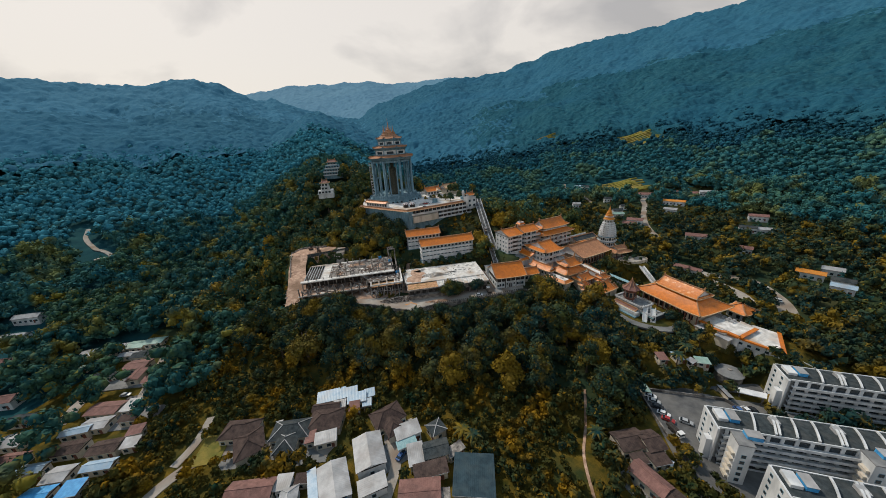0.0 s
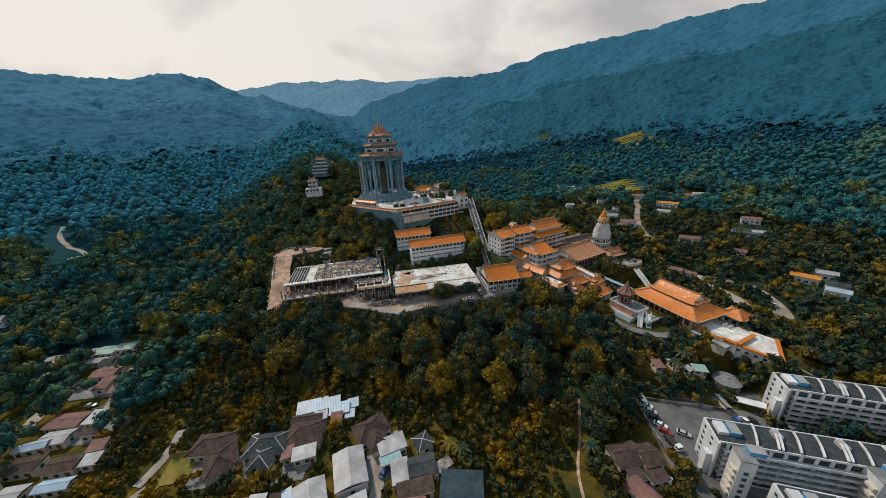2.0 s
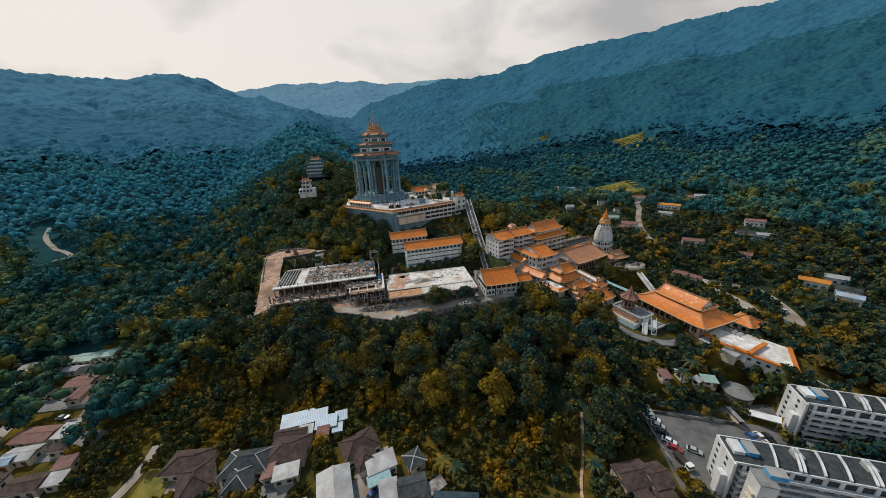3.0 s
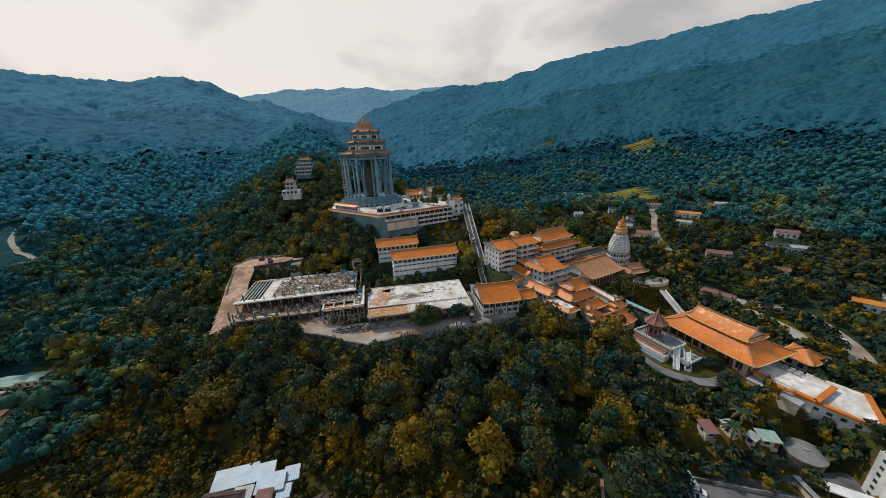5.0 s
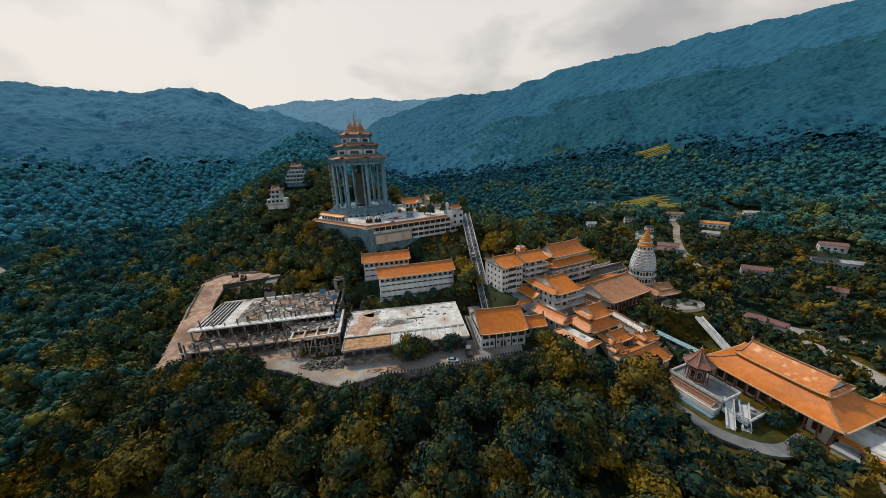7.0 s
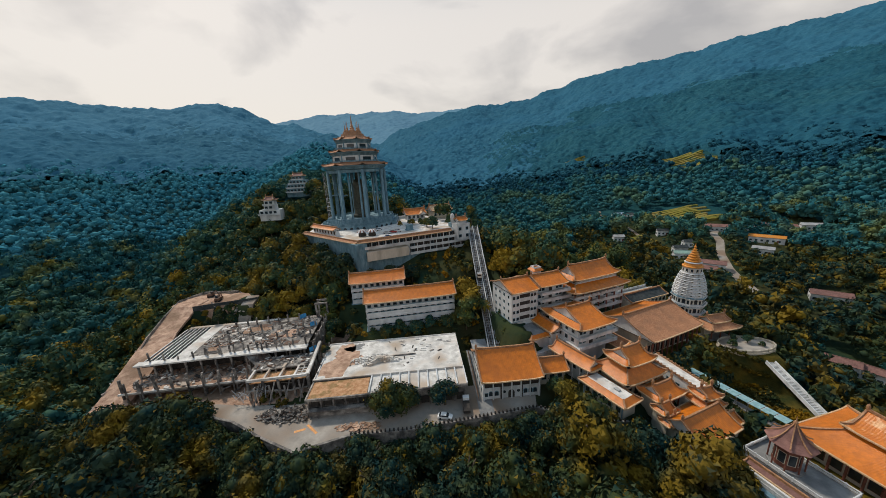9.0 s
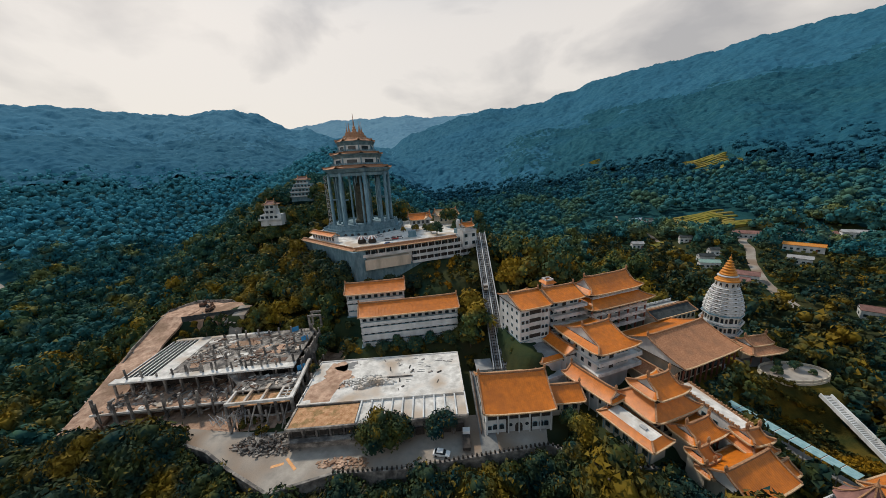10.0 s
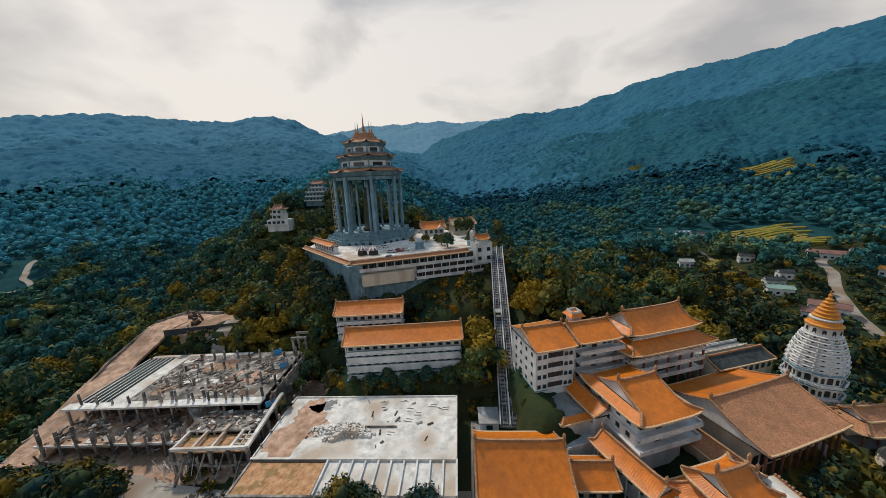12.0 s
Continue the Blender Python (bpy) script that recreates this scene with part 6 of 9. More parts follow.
        part("broken_panel", Shape().beam((x, y, Lo), (x + rr.uniform(-3, 3), y + rr.uniform(-2, 2), Lo + rr.uniform(0.1, 1.6)), rr.uniform(0.4, 2.4), 0.15), (DARK, CONCRETE, SLAB, RUST)[i % 4], t)
    for i in range(34):
        x, y = rr.uniform(-26, 28), rr.uniform(-12, 2)
        part("fallen_beam", Shape().beam((x, y, rr.uniform(0.2, Lo)), (x + rr.uniform(-4, 4), y + rr.uniform(-1.5, 1.5), rr.uniform(0.5, Lo + 2.5)), 0.28, 0.28), CONCRETE if i % 3 else RUST, t)
    for i in range(5):
        x = -9 + i * 6.0
        part("floor_beam", Shape().box(x, 2.5, Lo - 1.0, 0.5, 18, 0.7), CONCRETE, t)
    part("ground_beam", Shape().box(-5, -6.0, Lo - 1.3, 34, 0.5, 0.6), CONCRETE, t)
    for i in range(4):
        part("raking_prop", Shape().beam((-10 + i * 8, -6, 0.2), (-5 + i * 8, -3.4, Lo - 0.3), 0.35, 0.35), CONCRETE, t)
    # the middle deck steps down in front, with pits and a bounding beam
    part("middle_deck", Shape().box(21.5, -3.0, Mi - 0.4, 19, 7.5, 0.4), CONCRETE, t, "lower concrete deck with debris")
    for x in (13.5, 18.2, 22.9, 27.6, 31.2):
        part("pit_beam", Shape().box(x, -9.4, Mi - 0.5, 0.6, 5.6, 0.7), SLAB, t)
    part("pit_front_beam", Shape().box(22.3, -12.2, Mi - 0.5, 18.5, 0.6, 0.8), SLAB, t)
    part("pit_floor", Shape().box(22.3, -9.4, Mi - 1.4, 18, 5.4, 0.3), SAND, t, "soil-filled pits in the deck")
    part("pit_grid", Shape().box(29.4, -9.4, Mi - 0.4, 3.0, 0.25, 0.3).box(29.4, -8.0, Mi - 0.4, 3.0, 0.25, 0.3).box(29.4, -10.8, Mi - 0.4, 3.0, 0.25, 0.3).box(29.4, -9.4, Mi - 0.4, 0.25, 5, 0.3), SLAB, t)
    part("bounding_beam", Shape().beam((31.9, -12.4, Mi - 0.2), (31.9, 5.0, Mi + 1.4), 0.9, 0.7), SLAB, t)
    part("bounding_wall", Shape().box(33.6, -3, 0, 0.5, 17, 5.0), CONCRETE, t)
    part("side_slab", Shape().box(35.2, -2.0, 5.0, 3.0, 17, 0.35), SLAB, t)
    for i in range(6):
        y = -12.2 + i * 4.4
        part("column", Shape().box(31.9, y, 0, 0.6, 0.6, Mi + i * 0.3), CONCRETE, t)
        part("column_stub", Shape().box(34.6, y + 1, 5.2, 0.45, 0.45, rr.uniform(1.5, 4.0)), CONCRETE, t)
    # the stripped lower storey in front of the pits; a dark sheet stands for the shade inside
    part("basement_wall", Shape().box(22.5, -8.8, 0, 18.6, 0.3, Mi - 1.5), DARK, t, "dark sheet standing for shade in the stripped storey")
    for i in range(4):
        x = 15.6 + i * 4.6
        part("column", Shape().beam((x, -13.6, 0), (x - 0.5, -12.9, Mi - rr.uniform(0.6, 2.6)), 0.5, 0.5), CONCRETE, t)
        part("hanging_beam", Shape().beam((x - 2.6, -13.0, 3.6 + rr.uniform(-0.8, 0.8)), (x + 2.2, -13.2, 3.2 + rr.uniform(-0.8, 0.8)), 0.4, 0.35), CONCRETE, t, "sagging concrete beam")
        part("raking_prop", Shape().beam((x, -15.6, 0.1), (x + 1.4, -12.4, Mi - 1.2), 0.3, 0.3), CONCRETE, t)
    for i in range(5):
        part("column", Shape().box(13.3 + i * 4.6, -12.2, 0, 0.7, 0.7, Mi - 0.4), CONCRETE, t)
        part("column", Shape().box(13.3 + i * 4.6, -6.2, 0, 0.6, 0.6, Mi - 0.4), CONCRETE, t)
    for i in range(16):
        x = rr.uniform(8, 20)
        part("bent_bar", Shape().beam((x, -12 + rr.uniform(-1, 1), rr.uniform(3, 6)), (x + rr.uniform(-4, 4), -14 + rr.uniform(-1, 2), rr.uniform(0.3, 3)), 0.14, 0.14), TIN, t, "hanging pale bar")
    part("tower_frame", Shape().box(26, 26, 0, 0.7, 0.7, 16).box(30.5, 26, 0, 0.7, 0.7, 16).box(30.5, 30, 0, 0.7, 0.7, 16).box(26, 30, 0, 0.7, 0.7, 16).box(28.2, 26, 15.4, 5.4, 0.7, 0.7).box(28.2, 30, 15.4, 5.4, 0.7, 0.7), CONCRETE, t, "bare concrete stair tower frame")
    for x, y, z in ((20, 26, Z), (30.0, 2.0, Mi), (26.5, 17.5, Z)):
        part("blue_sheet", Shape().box(x, y, z, 2.6, 0.1, 1.8, 35), BLUE, t, "torn blue sheeting")
    part("side_wall", Shape().box(30.2, 14, 5.0, 0.4, 24, 5.4), CONCRETE, t)
    for i in range(8):
        part("side_post", Shape().box(30.4, 3 + i * 3.2, Z - 1, 0.5, 0.5, rr.uniform(2, 4.4)), CONCRETE, t)
    part("open_ground", Shape().box(-2, -9.0, 0.02, 58, 12.0, 0.12), EARTH, t, "orange bare earth below the building")
    part("rear_earth", Shape().box(-10, 13.0, 0.02, 34, 14.0, 0.14), EARTH, t, "bare earth floor under the deck")
    for i in range(11):
        x = -26.0 + i * 4.6
        part("edge_column", Shape().beam((x, -6.9, 0), (x + rr.uniform(-0.35, 0.35), -6.9 + rr.uniform(-0.3, 0.3), Lo + rr.uniform(2.6, 4.6)), 0.42, 0.42), CONCRETE, t, "slender broken column")
        part("edge_column", Shape().beam((x + 2.1, 1.9, Z - 0.4), (x + 2.1 + rr.uniform(-0.3, 0.3), 1.9, Z + rr.uniform(1.2, 3.8)), 0.4, 0.4), CONCRETE, t, "slender broken column")
    part("floor_edge", Shape().box(-9.0, -6.4, Lo - 0.55, 40.0, 0.35, 0.6), SLAB, t, "pale broken floor edge")
    # A dark sheet in place of the shade under the lower floor.
    part("void_wall", Shape().box(-9.0, 0.5, 0, 40.0, 0.3, Lo - 0.5), DARK, t, "dark sheet standing for shade below the lower floor")
    part("fallen_slab", Shape().beam((9.5, 2.6, Z - 0.6), (14.5, -1.2, Mi - 1.2), 6.0, 0.3), CONCRETE, t, "sagging slab with bare bars")
    for i in range(14):
        part("bare_bar", Shape().beam((8.0 + i * 0.45, 1.5, Z - 0.3), (8.6 + i * 0.45 + rr.uniform(-0.5, 0.5), -3.8 + rr.uniform(-1, 1), Mi - 1.8), 0.09, 0.09), RUST, t)
    for i in range(24):
        x, y = rr.uniform(-8, 27), rr.uniform(4, 26)
        part("bare_bar", Shape().beam((x, y, Z), (x + rr.uniform(-0.8, 0.8), y + rr.uniform(-0.8, 0.8), Z + rr.uniform(1.2, 3.2)), 0.1, 0.1), RUST, t)
    for x, y, rx, ry in ((2, 19, 8, 5), (18, 13, 7, 6), (-6, 8, 4, 4), (24, 21, 4, 4)):
        ring_ = [(x + rx * (0.75 + 0.25 * math.sin(3 * a + x)) * math.cos(a), y + ry * (0.75 + 0.25 * math.cos(2 * a + y)) * math.sin(a)) for a in [2 * math.pi * i / 32 for i in range(32)]]
        part("washed_patch", Shape().prism(ring_, Z + 0.004, Z + 0.03), EARTH if x < 20 else PAVING, t, "patch of washed earth on the deck")
    plot(-108.2, 154.2, 31, 8, 27.5)
    plot(-112, 165, 30, 16, 27.5)
    plot(-77, 164, 6, 14, 27.5)
    c, q = math.cos(radians(27.5)), math.sin(radians(27.5))
    for name, n, mat, label in (("debris", 420, CONCRETE, "scattered concrete debris on the decks"), ("debris", 130, SLAB, "pale broken slabs and boards on the decks"), ("debris", 200, RUST, "rusty bars and dark scrap on the decks")):
        s = Shape()
        heaps = [(rr.uniform(-9, 25), rr.uniform(4, 26)) for _ in range(7)]
        for i in range(n):
            k = rr.uniform()
            if k < 0.4:
                hx, hy = heaps[i % 7]
                x, y, z = min(27, max(-11, hx + rr.normal(0, 2.6))), min(27, max(3, hy + rr.normal(0, 1.8))), 13.2 + Z
            elif k < 0.85:
                x, y, z = rr.uniform(-28, 10), rr.uniform(-6, 12), 13.2 + Lo
            else:
                x, y, z = rr.uniform(13, 30), rr.uniform(-6, 0.5), 13.2 + Mi
            s.box(-108.2 + x * c - y * q, 154.2 + x * q + y * c, z, rr.uniform(0.2, 1.0) * rr.uniform(0.6, 3.2), rr.uniform(0.1, 1.0), rr.uniform(0.04, 0.5), rr.uniform(0, 180))
        tagged(new(name, s.mesh("deck_" + mat.name, mat)), label, "debris", kind="stuff")


ruin()


def yard():
    """The earth yard and track above the ruin."""
    rr = np.random.default_rng(31)
    w = thing("yard_wall", 0, 0, 0, 0, "low concrete wall round an earth yard", "wall", kind="structure")
    line = [(-129.5, 126), (-136.5, 133.5), (-145.5, 147), (-152.5, 156), (-160, 166), (-168.5, 178), (-166, 188), (-150, 194), (-138, 193)]
    for a, b in zip(line, line[1:]):
        za, zb = land_at(*a), land_at(*b)
        part("wall", Shape().beam((*a, za - 1.5), (*b, zb - 1.5), 0.4, 2.6), CONCRETE, w)
    for x, y, hx, hy, rz in ((-154, 184, 15, 9, 17), (-141, 147.5, 20, 6.5, 126.5), (-156, 169, 13, 7, 114), (-131, 181, 10, 3.4, -68.7)):
        plot(x, y, hx, hy, rz)
    f = thing("hoarding", -140, 181.5, 27.2, 38, "long dark blue-grey site hoarding", "fence")
    for i in range(14):
        part("sheet", Shape().box(-13 + i * 2, 0, -0.5, 1.96, 0.08, 2.3), GREYROOF, f)
    for x, y, rz, body in ((-130.5, 178.5, -68, "white"),):
        truck(x, y, land_at(x, y), rz, body)
    for x, y, rz in ((-158, 186, 20), (-149, 183, 120)):
        e = thing("excavator", x, y, land_at(x, y), rz, "small rust-coloured excavator standing in the yard", "excavator", "excavators")
        for sy in (-0.8, 0.8):
            part("track", Shape().box(0, sy, 0, 2.8, 0.5, 0.7), RUBBER, e)
        part("body", Shape().box(-0.2, 0, 0.75, 2.4, 1.9, 1.0), RUST, e)
        part("cab", Shape().box(0.3, 0.5, 1.75, 1.1, 0.9, 1.0), GLASS, e)
        part("boom", Shape().beam((0.8, 0, 1.4), (2.8, 0, 3.0), 0.35, 0.4), RUST, e)
        part("stick", Shape().beam((2.8, 0, 3.0), (3.7, 0, 0.8), 0.28, 0.3), RUST, e)
        part("bucket", Shape().box(3.7, 0, 0.2, 0.7, 0.8, 0.7), RUST, e)
    s = Shape()
    for i in range(520):
        x, y = rr.uniform(-150, -128), rr.uniform(150, 182)
        if i > 200:
            u, v = rr.normal(-32, 2.2), rr.uniform(-8, 30)
            x, y = -108.2 + u * 0.887 - v * 0.462, 154.2 + u * 0.462 + v * 0.887
        s.box(x, y, land_at(x, y) - 0.1, rr.uniform(0.3, 2.2), rr.uniform(0.1, 0.8), rr.uniform(0.1, 0.6), rr.uniform(0, 180))
    tagged(new("site_scrap", s.mesh("site_scrap", CONCRETE)), "scattered building scrap on bare earth", "debris", kind="stuff")


def truck(x, y, z, rz, colour):
    t = thing("truck", x, y, z, rz, colour + " cab lorry with an open bed", "truck")
    part("cab", Shape().box(2.2, 0, 0.5, 1.5, 1.9, 1.8), CARPAINT[colour], t)
    part("windscreen", Shape().box(2.4, 0, 1.35, 1.14, 1.94, 0.7), GLASS, t)
    part("bed", Shape().box(-0.8, 0, 0.7, 4.2, 1.9, 0.9), DARK, t)
    for px in (2.0, -1.6, -0.4):
        for sy in (-0.9, 0.9):
            part("wheel", wheel_shape(px, sy, 0.42), RUBBER, t)


def wheel_shape(x, y, r):
    s = Shape()
    n = 10
    for yy in (y - 0.12, y + 0.12):
        s.v += [(x + r * math.cos(2 * math.pi * i / n), yy, r + r * math.sin(2 * math.pi * i / n)) for i in range(n)]
    s.f = [tuple(range(n)), tuple(reversed(range(n, 2 * n)))] + [(i, (i + 1) % n, n + (i + 1) % n, n + i) for i in range(n)]
    return s


CARS = {}


def car(x, y, z, rz, colour):
    """A parked car: lower body, glasshouse, roof, lamps and wheels."""
    if colour not in CARS:
        t = thing("car", x, y, z, rz, colour + " parked saloon car", "car", "parked cars")
        prof = [(-2.1, 0.3), (2.1, 0.3), (2.15, 0.7), (1.3, 0.88), (-1.7, 0.95), (-2.15, 0.8)]
        body = upright(prof, 1.7)
        part("body", Shape().add(body, Matrix.Translation((0, 0.85, 0))), CARPAINT[colour], t)
        glass = upright([(-1.75, 0.93), (1.1, 0.86), (0.45, 1.36), (-1.15, 1.38)], 1.5)
        part("glasshouse", Shape().add(glass, Matrix.Translation((0, 0.75, 0))), GLASS, t)
        part("roof", Shape().box(-0.35, 0, 1.36, 1.55, 1.42, 0.06), CARPAINT[colour], t)
        for sy in (-0.6, 0.6):
            part("headlight", Shape().box(2.1, sy, 0.62, 0.12, 0.3, 0.14), TIN, t)
            part("tail_light", Shape().box(-2.12, sy, 0.68, 0.1, 0.3, 0.14), RUSTROOF, t)
        for px in (-1.3, 1.3):
            for sy in (-0.78, 0.78):
                part("wheel", wheel_shape(px, sy, 0.31), RUBBER, t)
        CARS[colour] = t
        return t
    return copy_thing(CARS[colour], pose(x, y, z, 0, 0, rz))


yard()


# ---- roads on the land ----
def lane(name, pts, width, mat, label, lift=0.25, kind="structure"):
    pts = [Vector((x, y, 0)) for x, y in pts]
    fine = []
    for i in range(len(pts) - 1):
        p0, p1, p2, p3 = pts[max(i - 1, 0)], pts[i], pts[i + 1], pts[min(i + 2, len(pts) - 1)]
        n = max(2, int((p2 - p1).length / 2.5))
        for k in range(n):
            u = k / n
            fine.append(0.5 * ((2 * p1) + (p2 - p0) * u + (2 * p0 - 5 * p1 + 4 * p2 - p3) * u * u + (3 * p1 - p0 - 3 * p2 + p3) * u ** 3))
    fine.append(pts[-1])
    s = Shape()
    for i, p in enumerate(fine):
        d = (fine[min(i + 1, len(fine) - 1)] - fine[max(i - 1, 0)]).normalized()
        nrm = Vector((-d.y, d.x, 0)) * width / 2
        zc = max(land_at(p.x, p.y), land_at(p.x + nrm.x, p.y + nrm.y), land_at(p.x - nrm.x, p.y - nrm.y)) + lift
        for q in (p - nrm, p + nrm):
            s.v.append((q.x, q.y, zc))
            s.v.append((q.x, q.y, zc - 0.9))
        if i:
            a, b = 4 * (i - 1), 4 * i
            s.f += [(a, b, b + 2, a + 2), (a, a + 1, b + 1, b), (a + 2, b + 2, b + 3, a + 3)]
        if i % 3 == 0:
            plot(p.x, p.y, width / 2 + 1.0, 4.5, math.degrees(math.atan2(nrm.y, nrm.x)))
    return tagged(new(name, s.mesh(name, mat)), label, "road", kind=kind)


lane("road", [(-116.48, 33.6), (-115.36, 45.92), (-108.64, 57.12), (-91.84, 64.4), (-80.64, 69.44), (-67.2, 67.2)], 4.2, ROADM, "pale village lane between the houses")
lane("road", [(-118.72, 49.28), (-119.84, 58.24), (-125.44, 69.44)], 3.2, ROADM, "short pale branch lane between trees")
lane("road", [(-40.32, 44.8), (-40.88, 58.24), (-42.56, 69.44), (-49.28, 78.4), (-42.56, 86.24)], 3.6, ROADM, "narrow lane between the tin roofs")
lane("road", [(-188.16, 51.52), (-197.12, 63.84), (-206.08, 73.92)], 5.0, ROADM, "pale yard lane in the village")
lane("road", [(-163.52, 58.24), (-170.24, 69.44), (-182.56, 85.12), (-194.88, 100.8)], 2.6, ROADM, "village lane beside red roofs")
lane("road", [(104, 300), (104, 331), (109, 360), (116, 384), (121, 410), (128, 425)], 5.0, ROADM, "winding pale road up to the far school")
lane("road", [(101, 240), (112, 231), (126, 227), (133, 219), (133, 203), (130, 188), (124, 176)], 7.5, ROADM, "broad pale road winding below the temple")
lane("road", [(108, 220), (113, 210), (116, 200), (113, 188)], 9.0, ROADM, "pale forecourt beside the road")
lane("path", [(43, 500), (43, 465), (58, 441), (68, 410), (73, 380)], 3.0, ROADM, "far pale hillside track")
lane("path", [(-432, 200), (-420, 190), (-407, 184), (-394, 180), (-384, 177), (-376, 178), (-366, 176), (-370, 166)], 3.6, ROADM, "winding earth track on the hillside")
lane("site_track", [(-131, 131.5), (-141, 147.5), (-151, 161), (-156.5, 171), (-160, 181)], 10.5, EARTH, "broad bare earth track climbing past the ruin")
lane("site_drive", [(-134.5, 190), (-131, 181), (-127.5, 172.5)], 5.5, ROADM, "pale gravel drive above the ruin")
lane("path", [(39, 169), (43.8, 162.3), (49, 155.7), (55.2, 152.3), (62.7, 151.6), (71.8, 157)], 4.0, PAVING, "curved path below the terrace wall")
lane("path", [(22.4, 112), (21.28, 98.56), (19.04, 85.12), (20.16, 71.68)], 0.9, EARTH, "trodden earth path through scrub")


def terraced_field(x, y, w, d, rz, rows, label):
    """A cleared slope of narrow crop terraces: one step strip behind the other, each with its bank."""
    t = thing("terraced_field", 0, 0, 0, 0, label, "field", kind="structure")
    c, q = math.cos(radians(rz)), math.sin(radians(rz))
    g = np.random.default_rng(int(abs(x) + y))
    for k in range(rows):
        v = -d / 2 + d * (k + 0.5) / rows
        a, b = -w / 2 * g.uniform(0.55, 1.0), w / 2 * g.uniform(0.55, 1.0)
        s, n = Shape(), 14
        for i in range(n + 1):
            u = a + (b - a) * i / n
            vv = v + 0.8 * math.sin(u * 0.23 + k)
            px, py = x + u * c - vv * q, y + u * q + vv * c
            dx, dy = -q * d / rows * 0.46, c * d / rows * 0.46
            z = land_at(px, py) + 1.0
            s.v += [(px - dx, py - dy, z - 2.5), (px - dx, py - dy, z), (px + dx, py + dy, z + 0.15), (px + dx, py + dy, z - 2.5)]
            if i:
                m = 4 * (i - 1)
                s.f += [(m, m + 4, m + 5, m + 1), (m + 1, m + 5, m + 6, m + 2), (m + 2, m + 6, m + 7, m + 3)]
        part("crop_row", s, FIELD, t)
    plot(x, y, w / 2 + 3, d / 2 + 4, rz)


terraced_field(112, 462, 60, 50, 12, 11, "golden terraced orchard rows on a cleared slope")
terraced_field(66, 400, 16, 22, 20, 5, "small golden terraced plot beside the track")
terraced_field(26, 880, 60, 60, 4, 9, "pale terraced clearing on the mountainside")
terraced_field(196, 735, 64, 90, 10, 12, "yellow-green terraced clearing on the mountainside")
for _x, _y in ((-432, 200), (-420, 190), (-407, 184), (-394, 180), (-384, 177), (-372, 176), (-368, 168)):
    plot(_x + 6, _y - 4, 10, 8, -25, True)
lawn_ = new("lawn", Shape().box(-111, 58, land_at(-111, 58) - 0.4, 9.5, 12.5, 0.7, 24).mesh("lawn", FIELD))
tagged(lawn_, "mown yellow-green lawn beside the bungalows", "lawn", kind="structure")
for _x, _y, _w, _d, _r in ((-96, 58, 22, 7, 20), (-76, 63, 18, 6, 22), (-46, 70, 10, 14, -40), (-160, 62, 20, 12, 20), (-190, 78, 26, 12, 22), (40, 74, 12, 26, 40)):
    tagged(new("yard_paving", Shape().box(_x, _y, land_at(_x, _y) - 0.5, _w, _d, 0.62, _r).mesh("yard_paving", PAVING)), "worn concrete yard between the houses", "paving", kind="structure")


